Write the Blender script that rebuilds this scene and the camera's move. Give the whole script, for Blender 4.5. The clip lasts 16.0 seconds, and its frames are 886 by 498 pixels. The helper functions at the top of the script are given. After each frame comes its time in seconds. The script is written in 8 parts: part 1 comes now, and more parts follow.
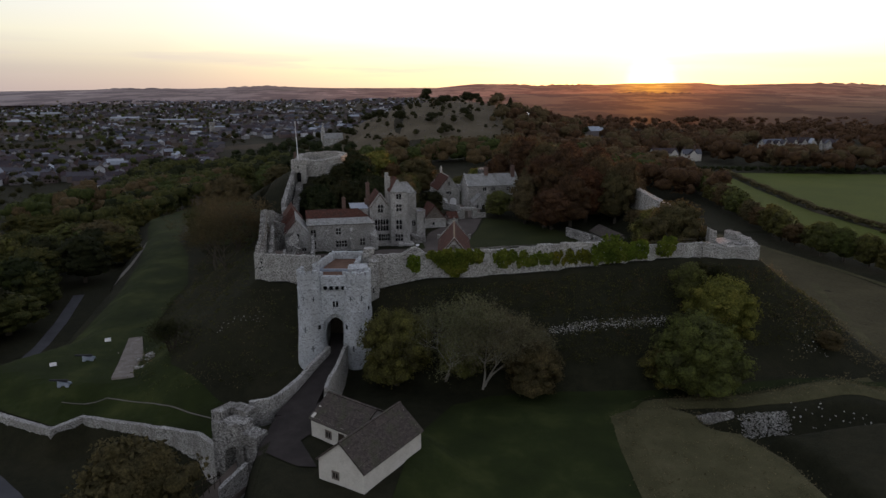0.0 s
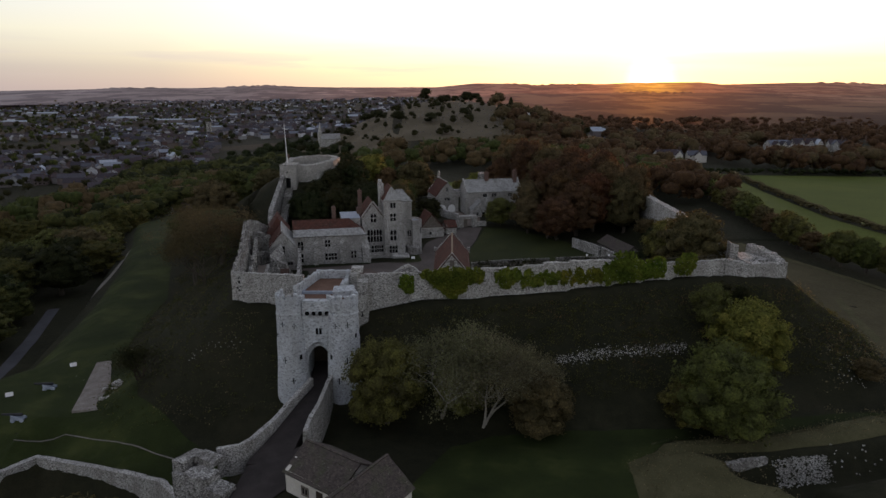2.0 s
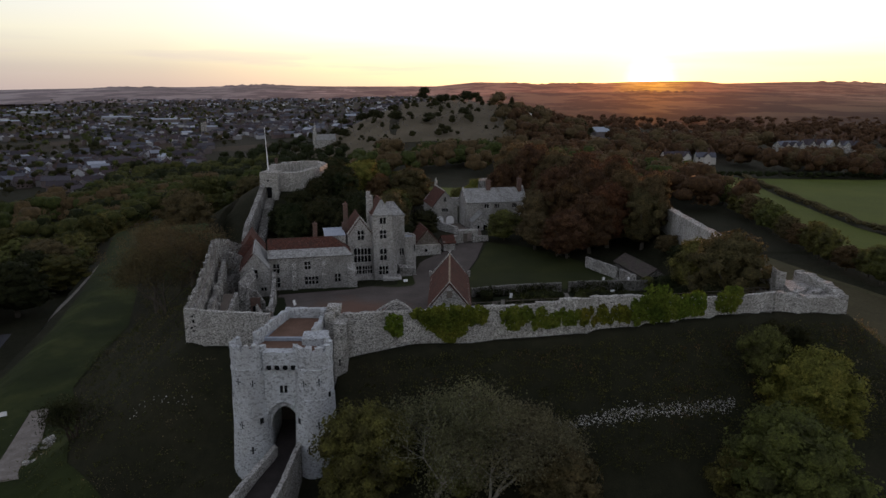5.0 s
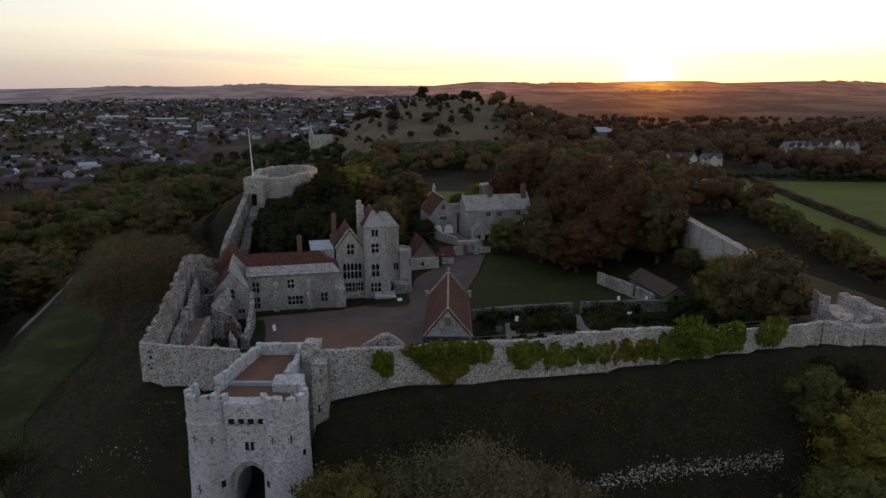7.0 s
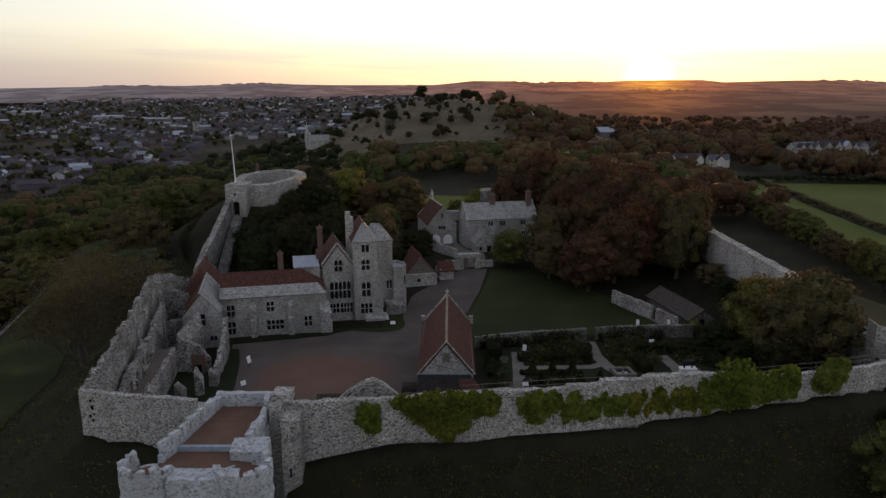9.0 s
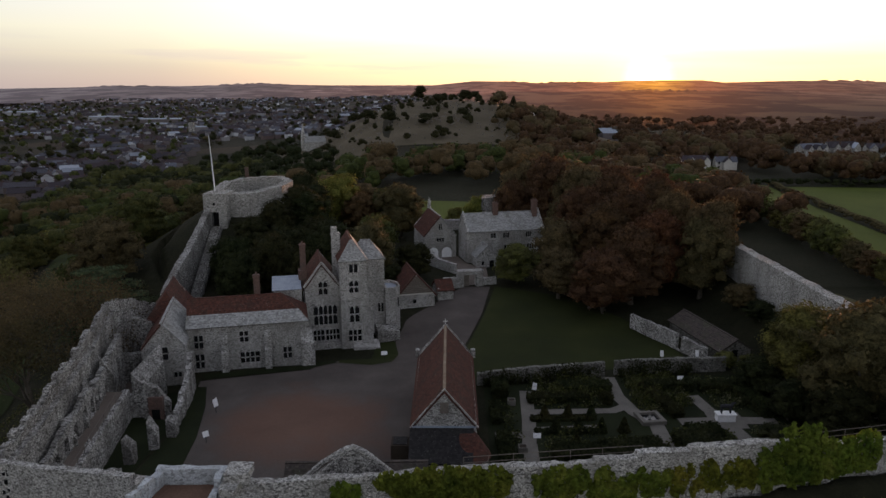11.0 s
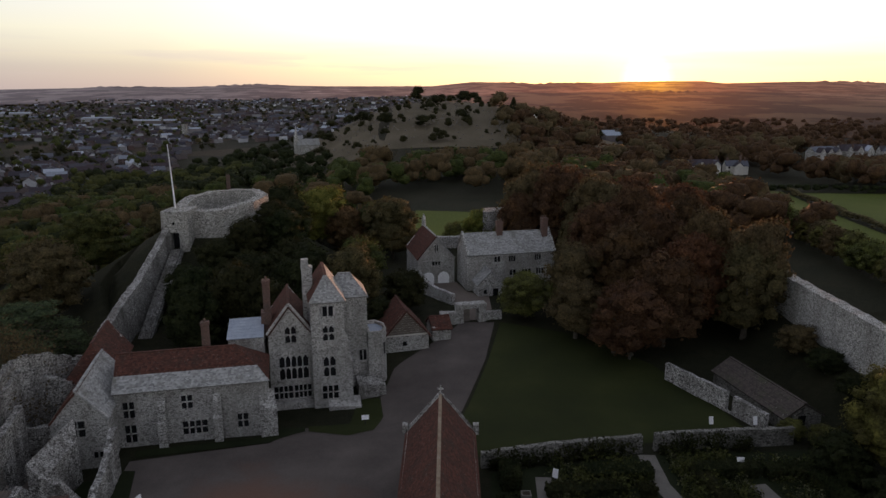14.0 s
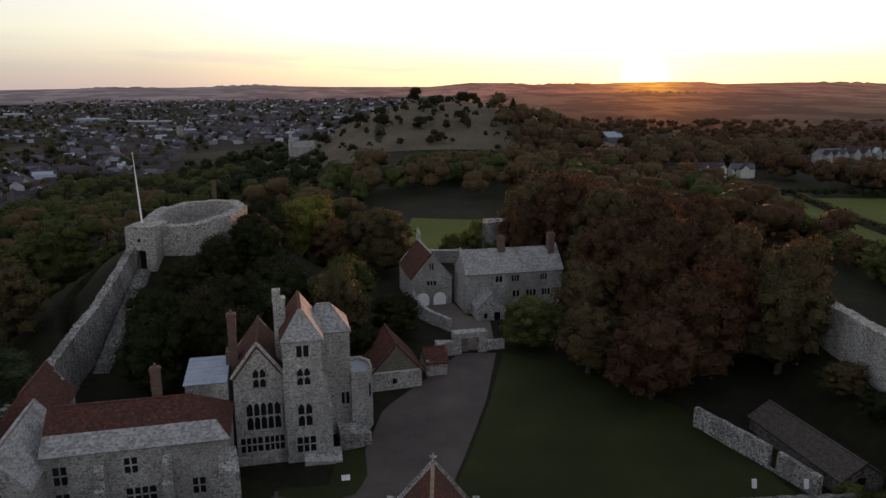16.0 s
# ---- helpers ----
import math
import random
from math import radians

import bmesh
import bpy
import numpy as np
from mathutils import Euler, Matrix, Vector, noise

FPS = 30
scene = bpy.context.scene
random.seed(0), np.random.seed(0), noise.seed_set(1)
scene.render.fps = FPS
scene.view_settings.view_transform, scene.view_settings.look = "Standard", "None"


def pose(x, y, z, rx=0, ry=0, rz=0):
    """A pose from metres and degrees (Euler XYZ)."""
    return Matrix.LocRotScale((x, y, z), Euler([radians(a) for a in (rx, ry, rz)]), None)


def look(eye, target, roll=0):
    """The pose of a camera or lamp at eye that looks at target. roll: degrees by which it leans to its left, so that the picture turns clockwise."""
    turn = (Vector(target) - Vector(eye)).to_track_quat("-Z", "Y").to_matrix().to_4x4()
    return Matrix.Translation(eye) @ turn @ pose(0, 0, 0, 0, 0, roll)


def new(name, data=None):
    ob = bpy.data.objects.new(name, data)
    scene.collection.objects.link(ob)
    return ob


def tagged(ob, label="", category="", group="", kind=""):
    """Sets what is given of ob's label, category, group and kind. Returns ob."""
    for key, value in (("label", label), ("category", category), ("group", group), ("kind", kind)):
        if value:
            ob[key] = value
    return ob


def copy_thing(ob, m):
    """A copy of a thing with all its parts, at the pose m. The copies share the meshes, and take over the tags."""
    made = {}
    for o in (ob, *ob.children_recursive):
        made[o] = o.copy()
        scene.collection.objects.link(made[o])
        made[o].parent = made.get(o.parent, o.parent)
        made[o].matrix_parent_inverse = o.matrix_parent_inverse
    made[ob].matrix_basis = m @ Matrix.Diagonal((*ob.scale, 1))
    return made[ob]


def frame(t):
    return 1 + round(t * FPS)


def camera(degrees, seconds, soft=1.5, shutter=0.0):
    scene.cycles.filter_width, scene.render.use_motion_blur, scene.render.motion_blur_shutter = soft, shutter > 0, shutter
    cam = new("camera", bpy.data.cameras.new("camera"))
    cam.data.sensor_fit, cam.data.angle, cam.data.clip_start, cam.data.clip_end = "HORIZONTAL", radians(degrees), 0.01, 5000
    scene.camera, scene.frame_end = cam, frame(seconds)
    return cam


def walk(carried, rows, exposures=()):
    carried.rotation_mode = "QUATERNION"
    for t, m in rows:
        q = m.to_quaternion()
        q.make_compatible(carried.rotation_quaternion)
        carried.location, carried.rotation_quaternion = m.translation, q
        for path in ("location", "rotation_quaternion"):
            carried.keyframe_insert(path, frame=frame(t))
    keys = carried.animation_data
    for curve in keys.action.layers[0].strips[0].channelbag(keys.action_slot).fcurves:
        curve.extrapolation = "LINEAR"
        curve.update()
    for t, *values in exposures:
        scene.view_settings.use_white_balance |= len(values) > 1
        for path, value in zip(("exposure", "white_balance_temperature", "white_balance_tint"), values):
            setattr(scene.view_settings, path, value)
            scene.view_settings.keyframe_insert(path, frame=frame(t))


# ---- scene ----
# ---- camera ----
cam = camera(65.0, 16.0)
PATH = [
    (0, pose(0.08, 0.04, 39.00, 77.005, 0, 0.000)),
    (1, pose(0.43, 6.33, 39.22, 76.979, 0, 0.000)),
    (2, pose(0.72, 12.99, 39.38, 76.954, 0, 0.000)),
    (3, pose(0.97, 19.89, 39.47, 76.928, 0, 0.000)),
    (4, pose(1.18, 26.94, 39.51, 76.902, 0, -0.013)),
    (5, pose(1.35, 34.07, 39.51, 76.876, 0, -0.039)),
    (6, pose(1.50, 41.25, 39.48, 76.851, 0, -0.064)),
    (7, pose(1.63, 48.45, 39.42, 76.825, 0, -0.090)),
    (8, pose(1.75, 55.66, 39.35, 76.800, 0, -0.115)),
    (9, pose(1.87, 62.87, 39.27, 76.775, 0, -0.140)),
    (10, pose(1.99, 70.07, 39.19, 76.785, 0, -0.166)),
    (11, pose(2.13, 77.27, 39.12, 76.800, 0, -0.191)),
    (12, pose(2.28, 84.43, 39.07, 76.820, 0, -0.217)),
    (13, pose(2.46, 91.54, 39.04, 76.845, 0, -0.255)),
    (14, pose(2.66, 98.54, 39.06, 76.870, 0, -0.305)),
    (15, pose(2.91, 105.34, 39.11, 76.895, 0, -0.360)),
    (16, pose(3.21, 111.86, 39.22, 76.920, 0, -0.420)),
]
walk(cam, PATH, exposures=[(0, 1.0, 6380, 17), (16, 1.0, 6380, 17)])

# ---- sky and sun ----
SUN_AZ = 16.2     # degrees to the right of +y
SUN_EL = 1.1
world = bpy.data.worlds.new("dawn_sky")
scene.world = world
world.use_nodes = True
wn, wl = world.node_tree.nodes, world.node_tree.links
wn.clear()
w_out = wn.new("ShaderNodeOutputWorld")
w_bg = wn.new("ShaderNodeBackground")
w_bg.inputs["Strength"].default_value = 0.15
w_sky = wn.new("ShaderNodeTexSky")
w_sky.sky_type = "NISHITA"
w_sky.sun_disc = False
w_sky.sun_elevation = radians(4.0)
w_sky.sun_rotation = radians(SUN_AZ)
w_sky.altitude = 60.0
w_sky.air_density = 1.0
w_sky.dust_density = 0.5
w_sky.ozone_density = 2.0
def wmath(op, a, b=None, clamp=False):
    n = wn.new("ShaderNodeMath")
    n.operation = op
    n.use_clamp = clamp
    for sock, val in zip(n.inputs, (a, b)):
        if isinstance(val, (int, float)):
            sock.default_value = val
        elif val is not None:
            wl.new(val, sock)
    return n.outputs[0]


def wramp(fac, stops):
    n = wn.new("ShaderNodeValToRGB")
    els = n.color_ramp.elements
    while len(els) < len(stops):
        els.new(0.5)
    for e, (p, c) in zip(els, stops):
        e.position = p
        e.color = (*c, 1.0)
    wl.new(fac, n.inputs["Fac"])
    return n.outputs["Color"]


def wmix(fac, a, b, mode="MIX"):
    n = wn.new("ShaderNodeMix")
    n.data_type = "RGBA"
    n.blend_type = mode
    n.clamp_result = False
    for sock, val in ((n.inputs[0], fac), (n.inputs[6], a), (n.inputs[7], b)):
        if isinstance(val, (int, float)):
            sock.default_value = val
        else:
            wl.new(val, sock)
    return n.outputs[2]


# thin dawn haze over the clear sky: paler towards the sunrise, pink-grey away from it
w_dir = wn.new("ShaderNodeTexCoord").outputs["Generated"]
w_sep = wn.new("ShaderNodeSeparateXYZ")
wl.new(w_dir, w_sep.inputs[0])
w_up = w_sep.outputs["Z"]
w_dot = wn.new("ShaderNodeVectorMath")
w_dot.operation = "DOT_PRODUCT"
w_dot.inputs[1].default_value = (math.sin(radians(SUN_AZ)), math.cos(radians(SUN_AZ)), 0.0085)
wl.new(w_dir, w_dot.inputs[0])
# angle from the sun, as a share of a right angle
w_angle = wmath("DIVIDE", wmath("ARCCOSINE", w_dot.outputs["Value"]), math.pi / 2)
away = wramp(w_up, [(0.0, (0.25, 0.236, 0.245)), (0.026, (0.275, 0.262, 0.268)), (0.040, (0.36, 0.33, 0.30)), (0.07, (0.475, 0.455, 0.355)), (0.13, (0.485, 0.50, 0.475)), (0.4, (0.32, 0.33, 0.355)), (1.0, (0.20, 0.22, 0.26))])
glow = wramp(w_up, [(0.0, (0.60, 0.46, 0.33)), (0.02, (0.74, 0.60, 0.36)), (0.04, (0.90, 0.82, 0.45)), (0.075, (0.96, 0.90, 0.70)), (0.18, (0.90, 0.88, 0.82)), (0.6, (0.36, 0.38, 0.42)), (1.0, (0.20, 0.22, 0.26))])
haze = wmix(wramp(w_angle, [(0.10, (1, 1, 1)), (0.28, (0.66, 0.66, 0.66)), (0.42, (0.22, 0.22, 0.22)), (0.56, (0.07, 0.07, 0.07)), (0.75, (0, 0, 0))]), away, glow)
# the brightness round the sun at the hill's edge
burst = wramp(w_angle, [(0.0, (1, 1, 0.8)), (0.010, (1, 0.92, 0.35)), (0.022, (0.62, 0.46, 0.04)), (0.045, (0.30, 0.19, 0.0)), (0.09, (0.13, 0.07, 0.0)), (0.18, (0, 0, 0))])
haze = wmix(1.0, haze, burst, "ADD")
# thin streaks of cloud low on the sky
w_map = wn.new("ShaderNodeVectorMath")
w_map.operation = "MULTIPLY"
w_map.inputs[1].default_value = (2.2, 2.2, 34.0)
wl.new(w_dir, w_map.inputs[0])
w_noise = wn.new("ShaderNodeTexNoise")
w_noise.inputs["Scale"].default_value = 1.6
w_noise.inputs["Detail"].default_value = 5.0
wl.new(w_map.outputs[0], w_noise.inputs["Vector"])
streak = wmath("MULTIPLY", wramp(w_noise.outputs["Fac"], [(0.50, (0, 0, 0)), (0.62, (1, 1, 1))]), wramp(w_up, [(0.012, (0, 0, 0)), (0.026, (0.75, 0.75, 0.75)), (0.045, (0.35, 0.35, 0.35)), (0.07, (0, 0, 0))]))
haze = wmix(streak, haze, wramp(w_up, [(0.0, (0.36, 0.32, 0.33)), (0.2, (0.40, 0.37, 0.37))]))
w_part = wmix(0.86, w_sky.outputs["Color"], wmix(1.0, haze, wramp(w_up, [(0.0, (6.0, 6.0, 6.0)), (1.0, (6.0, 6.0, 6.0))]), "MULTIPLY"))
wl.new(w_part, w_bg.inputs["Color"])
wl.new(w_bg.outputs["Background"], w_out.inputs["Surface"])

sun_data = bpy.data.lights.new("sun", "SUN")
sun_data.energy = 1.7
sun_data.angle = radians(0.8)
sun_data.color = (1.0, 0.40, 0.14)
sun = new("sun", sun_data)
sun_dir = Vector((math.sin(radians(SUN_AZ)) * math.cos(radians(SUN_EL)),
                  math.cos(radians(SUN_AZ)) * math.cos(radians(SUN_EL)), math.sin(radians(SUN_EL))))
sun.matrix_world = look(sun_dir * 300, (0, 0, 0))

# ---- materials ----
def base_mat(name, rough=0.9, metal=0.0):
    m = bpy.data.materials.new(name)
    m.use_nodes = True
    nt = m.node_tree
    b = nt.nodes["Principled BSDF"]
    b.inputs["Roughness"].default_value = rough
    b.inputs["Metallic"].default_value = metal
    b.inputs["Specular IOR Level"].default_value = 0.08
    return m, nt, b


def nnode(nt, kind, **values):
    n = nt.nodes.new(kind)
    for key, value in values.items():
        n.inputs[key.replace("_", " ")].default_value = value
    return n


def ramp(nt, fac, stops):
    n = nt.nodes.new("ShaderNodeValToRGB")
    els = n.color_ramp.elements
    while len(els) < len(stops):
        els.new(0.5)
    for e, (p, c) in zip(els, stops):
        e.position = p
        e.color = (*c, 1.0)
    nt.links.new(fac, n.inputs["Fac"])
    return n.outputs["Color"]


def mix(nt, fac, a, b, mode="MIX"):
    n = nt.nodes.new("ShaderNodeMix")
    n.data_type = "RGBA"
    n.blend_type = mode
    for sock, val in ((n.inputs[0], fac), (n.inputs[6], a), (n.inputs[7], b)):
        if isinstance(val, (int, float)):
            sock.default_value = val
        elif isinstance(val, tuple):
            sock.default_value = (*val, 1.0)
        else:
            nt.links.new(val, sock)
    return n.outputs[2]


def position(nt, scale=(1, 1, 1)):
    g = nt.nodes.new("ShaderNodeNewGeometry")
    m = nt.nodes.new("ShaderNodeVectorMath")
    m.operation = "MULTIPLY"
    m.inputs[1].default_value = scale
    nt.links.new(g.outputs["Position"], m.inputs[0])
    return m.outputs[0]


def noise_tex(nt, vec, scale, detail=4.0, rough=0.55):
    n = nnode(nt, "ShaderNodeTexNoise", Scale=scale, Detail=detail, Roughness=rough)
    nt.links.new(vec, n.inputs["Vector"])
    return n.outputs["Fac"]


def bump(nt, b, height, strength=0.4, distance=0.05):
    n = nnode(nt, "ShaderNodeBump", Strength=strength, Distance=distance)
    nt.links.new(height, n.inputs["Height"])
    nt.links.new(n.outputs["Normal"], b.inputs["Normal"])


def stone_mat(name, light, dark, stain, cell=2.6, stain_amount=0.6, rough=0.92, joints=0.5, speck=0.45):
    """Rubble masonry: stones of uneven tone, recessed joints, fine flint speckle, broad weather stains and dark lichen."""
    m, nt, b = base_mat(name, rough)
    warp = noise_tex(nt, position(nt), 1.3, 2.0)
    p = position(nt, (1, 1, 1.35))
    add = nt.nodes.new("ShaderNodeVectorMath")
    add.operation = "MULTIPLY_ADD"
    nt.links.new(warp, add.inputs[0])
    add.inputs[1].default_value = (0.3, 0.3, 0.3)
    nt.links.new(p, add.inputs[2])
    p = add.outputs[0]
    v = nnode(nt, "ShaderNodeTexVoronoi", Scale=cell, Randomness=1.0)
    nt.links.new(p, v.inputs["Vector"])
    e = nnode(nt, "ShaderNodeTexVoronoi", Scale=cell, Randomness=1.0)
    e.feature = "DISTANCE_TO_EDGE"
    nt.links.new(p, e.inputs["Vector"])
    sep = nt.nodes.new("ShaderNodeSeparateColor")
    nt.links.new(v.outputs["Color"], sep.inputs[0])
    tone = ramp(nt, sep.outputs[0], [(0.04, tuple(0.6 * y for y in dark)), (0.3, tuple(0.45 * x + 0.55 * y for x, y in zip(light, dark))), (0.9, light)])
    joint = ramp(nt, e.outputs["Distance"], [(0.0, (0.5, 0.5, 0.5)), (0.10, (1, 1, 1))])
    col = mix(nt, joints, tone, joint, "MULTIPLY")
    fine = noise_tex(nt, position(nt), 7.5, 4.0, 0.75)
    col = mix(nt, speck, col, mix(nt, 1.0, col, ramp(nt, fine, [(0.38, (0.12, 0.12, 0.12)), (0.49, (1, 1, 1)), (0.62, (1.9, 1.9, 1.9))]), "MULTIPLY"))
    big = noise_tex(nt, position(nt, (1, 1, 0.35)), 0.33, 6.0, 0.66)
    spots = noise_tex(nt, position(nt), 1.7, 5.0, 0.7)
    patch = ramp(nt, big, [(0.42, (0, 0, 0)), (0.68, (1, 1, 1))])
    fac = nt.nodes.new("ShaderNodeMath")
    fac.operation = "MULTIPLY"
    nt.links.new(patch, fac.inputs[0])
    fac.inputs[1].default_value = stain_amount
    col = mix(nt, fac.outputs[0], col, stain)
    dots = ramp(nt, spots, [(0.60, (0, 0, 0)), (0.70, (1, 1, 1))])
    f2 = nt.nodes.new("ShaderNodeMath")
    f2.operation = "MULTIPLY"
    nt.links.new(dots, f2.inputs[0])
    f2.inputs[1].default_value = 0.55
    col = mix(nt, f2.outputs[0], col, tuple(c * 0.35 for c in dark))
    nt.links.new(col, b.inputs["Base Color"])
    h = mix(nt, 0.5, joint, fine)
    bump(nt, b, h, 1.0, 0.17)
    return m


def speckle_mat(name, a, c, d, scale=1.0, fine=14.0, rough=0.9, strength=0.35, dist=0.05):
    """Two scales of noise between three colours."""
    m, nt, b = base_mat(name, rough)
    p = position(nt)
    n1 = noise_tex(nt, p, scale, 5.0, 0.6)
    n2 = noise_tex(nt, p, fine, 3.0, 0.6)
    col = ramp(nt, n1, [(0.3, a), (0.52, c), (0.72, d)])
    col = mix(nt, 0.35, col, ramp(nt, n2, [(0.3, tuple(x * 0.5 for x in c)), (0.7, tuple(min(1, x * 1.5) for x in c))]))
    nt.links.new(col, b.inputs["Base Color"])
    bump(nt, b, n2, strength, dist)
    return m


def roof_mat(name, a, c, moss, course=3.6, rough=0.85):
    """Courses of small tiles, each of its own tone, with moss and lichen."""
    m, nt, b = base_mat(name, rough)
    p = position(nt)
    v = nnode(nt, "ShaderNodeTexVoronoi", Scale=course, Randomness=0.55)
    nt.links.new(position(nt, (1, 1, 1.6)), v.inputs["Vector"])
    col = ramp(nt, v.outputs["Color"], [(0.1, a), (0.9, c)])
    n1 = noise_tex(nt, p, 0.55, 6.0, 0.65)
    n2 = noise_tex(nt, p, 5.0, 4.0, 0.65)
    col = mix(nt, ramp(nt, n1, [(0.50, (0, 0, 0)), (0.72, (0.8, 0.8, 0.8))]), col, moss)
    col = mix(nt, ramp(nt, n2, [(0.62, (0, 0, 0)), (0.74, (0.5, 0.5, 0.5))]), col, (0.32, 0.32, 0.29))
    nt.links.new(col, b.inputs["Base Color"])
    bump(nt, b, v.outputs["Distance"], 0.5, 0.06)
    return m


def leaf_mat(name, a, c, d, vary=0.12):
    """Leaves: tone from clump to clump and from tree to tree, some light passing through."""
    m, nt, b = base_mat(name, 0.75)
    o = nt.nodes.new("ShaderNodeObjectInfo")
    n1 = noise_tex(nt, position(nt), 0.45, 3.0, 0.6)
    col = ramp(nt, n1, [(0.32, a), (0.5, c), (0.68, d)])
    n2 = noise_tex(nt, position(nt), 2.6, 4.0, 0.7)
    col = mix(nt, 1.0, col, ramp(nt, n2, [(0.36, (0.5, 0.5, 0.5)), (0.5, (0.95, 0.95, 0.95)), (0.64, (1.5, 1.5, 1.5))]), "MULTIPLY")
    tint = ramp(nt, o.outputs["Random"], [(0.0, (1 - vary, 1.0, 1 - vary)), (0.5, (1, 1, 1)), (1.0, (1 + vary, 1.0 - 0.4 * vary, 1 - vary))])
    col = mix(nt, 1.0, col, tint, "MULTIPLY")
    nt.links.new(col, b.inputs["Base Color"])
    bump(nt, b, n2, 0.9, 0.35)
    tr = nt.nodes.new("ShaderNodeBsdfTranslucent")
    nt.links.new(col, tr.inputs["Color"])
    ms = nt.nodes.new("ShaderNodeMixShader")
    ms.inputs[0].default_value = 0.38
    nt.links.new(b.outputs["BSDF"], ms.inputs[1])
    nt.links.new(tr.outputs["BSDF"], ms.inputs[2])
    nt.links.new(ms.outputs[0], nt.nodes["Material Output"].inputs["Surface"])
    return m


def ground_mat():
    m, nt, b = base_mat("grass_ground", 0.95)
    p = position(nt)
    n1 = noise_tex(nt, p, 0.055, 5.0, 0.6)
    n2 = noise_tex(nt, p, 0.6, 5.0, 0.65)
    n3 = noise_tex(nt, p, 5.0, 3.0, 0.7)
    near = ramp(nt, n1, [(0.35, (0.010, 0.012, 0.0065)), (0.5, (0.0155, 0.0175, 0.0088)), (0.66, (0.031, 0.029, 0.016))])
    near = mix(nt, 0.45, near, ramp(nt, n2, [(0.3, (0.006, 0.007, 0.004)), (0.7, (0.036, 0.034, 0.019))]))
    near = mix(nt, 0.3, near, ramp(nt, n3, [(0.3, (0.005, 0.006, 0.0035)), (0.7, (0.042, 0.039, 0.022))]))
    # fields far off
    v = nnode(nt, "ShaderNodeTexVoronoi", Scale=0.0042, Randomness=0.85)
    nt.links.new(p, v.inputs["Vector"])
    field = ramp(nt, v.outputs["Color"], [(0.1, (0.026, 0.024, 0.015)), (0.35, (0.038, 0.034, 0.020)), (0.55, (0.055, 0.040, 0.028)), (0.8, (0.036, 0.030, 0.019)), (0.95, (0.068, 0.055, 0.038))])
    wood = noise_tex(nt, position(nt, (1, 0.4, 0)), 0.010, 6.0, 0.65)
    field = mix(nt, ramp(nt, wood, [(0.50, (0, 0, 0)), (0.56, (1, 1, 1))]), field, (0.016, 0.017, 0.010))
    sep = nt.nodes.new("ShaderNodeSeparateXYZ")
    nt.links.new(p, sep.inputs[0])
    mr = nnode(nt, "ShaderNodeMapRange")
    mr.inputs["From Min"].default_value = 420.0
    mr.inputs["From Max"].default_value = 900.0
    nt.links.new(sep.outputs["Y"], mr.inputs["Value"])
    # browner fields and woods towards the sunrise
    down = nnode(nt, "ShaderNodeTexVoronoi", Scale=0.0030, Randomness=0.9)
    nt.links.new(position(nt, (1, 0.8, 0)), down.inputs["Vector"])
    hill = ramp(nt, down.outputs["Color"], [(0.1, (0.050, 0.034, 0.020)), (0.4, (0.070, 0.048, 0.028)), (0.6, (0.040, 0.032, 0.018)), (0.85, (0.090, 0.064, 0.040))])
    hill = mix(nt, ramp(nt, noise_tex(nt, position(nt, (1, 0.3, 0)), 0.0075, 6.0, 0.6), [(0.54, (0, 0, 0)), (0.585, (1, 1, 1))]), hill, (0.024, 0.018, 0.012))
    side = nnode(nt, "ShaderNodeMapRange")
    side.inputs["From Min"].default_value = -60.0
    side.inputs["From Max"].default_value = 260.0
    nt.links.new(sep.outputs["X"], side.inputs["Value"])
    back = nnode(nt, "ShaderNodeMapRange")
    back.inputs["From Min"].default_value = 900.0
    back.inputs["From Max"].default_value = 1300.0
    nt.links.new(sep.outputs["Y"], back.inputs["Value"])
    both = nt.nodes.new("ShaderNodeMath")
    both.operation = "MULTIPLY"
    nt.links.new(side.outputs[0], both.inputs[0])
    nt.links.new(back.outputs[0], both.inputs[1])
    field = mix(nt, both.outputs[0], field, hill)
    col = mix(nt, mr.outputs[0], near, field)
    nt.links.new(col, b.inputs["Base Color"])
    bump(nt, b, mix(nt, 0.5, n2, n3), 0.8, 0.35)
    return m


M_GROUND = ground_mat()
M_STONE = stone_mat("pale_limestone", (0.58, 0.57, 0.535), (0.22, 0.212, 0.195), (0.18, 0.17, 0.145), 5.6, 0.6, joints=0.7, speck=0.6)
# Pale ashlar with the skylight's blue cast put into its colour.
M_GATE = stone_mat("gatehouse_ashlar", (0.60, 0.635, 0.66), (0.46, 0.48, 0.49), (0.30, 0.30, 0.292), 4.2, 0.55, joints=0.4, speck=0.22)
M_TOWER = stone_mat("tower_ashlar", (0.56, 0.545, 0.515), (0.34, 0.33, 0.305), (0.22, 0.21, 0.188), 5.0, 0.7, joints=0.6, speck=0.5)
M_HALL = stone_mat("hall_masonry", (0.50, 0.49, 0.46), (0.31, 0.30, 0.28), (0.20, 0.19, 0.168), 5.2, 0.8, joints=0.6, speck=0.5)
M_KEEP = stone_mat("keep_masonry", (0.53, 0.515, 0.475), (0.20, 0.19, 0.17), (0.18, 0.17, 0.145), 4.6, 0.5, joints=0.7, speck=0.9)
M_RUIN = stone_mat("ruin_masonry", (0.46, 0.45, 0.42), (0.16, 0.152, 0.138), (0.09, 0.083, 0.073), 4.2, 0.85, joints=0.8, speck=0.95)
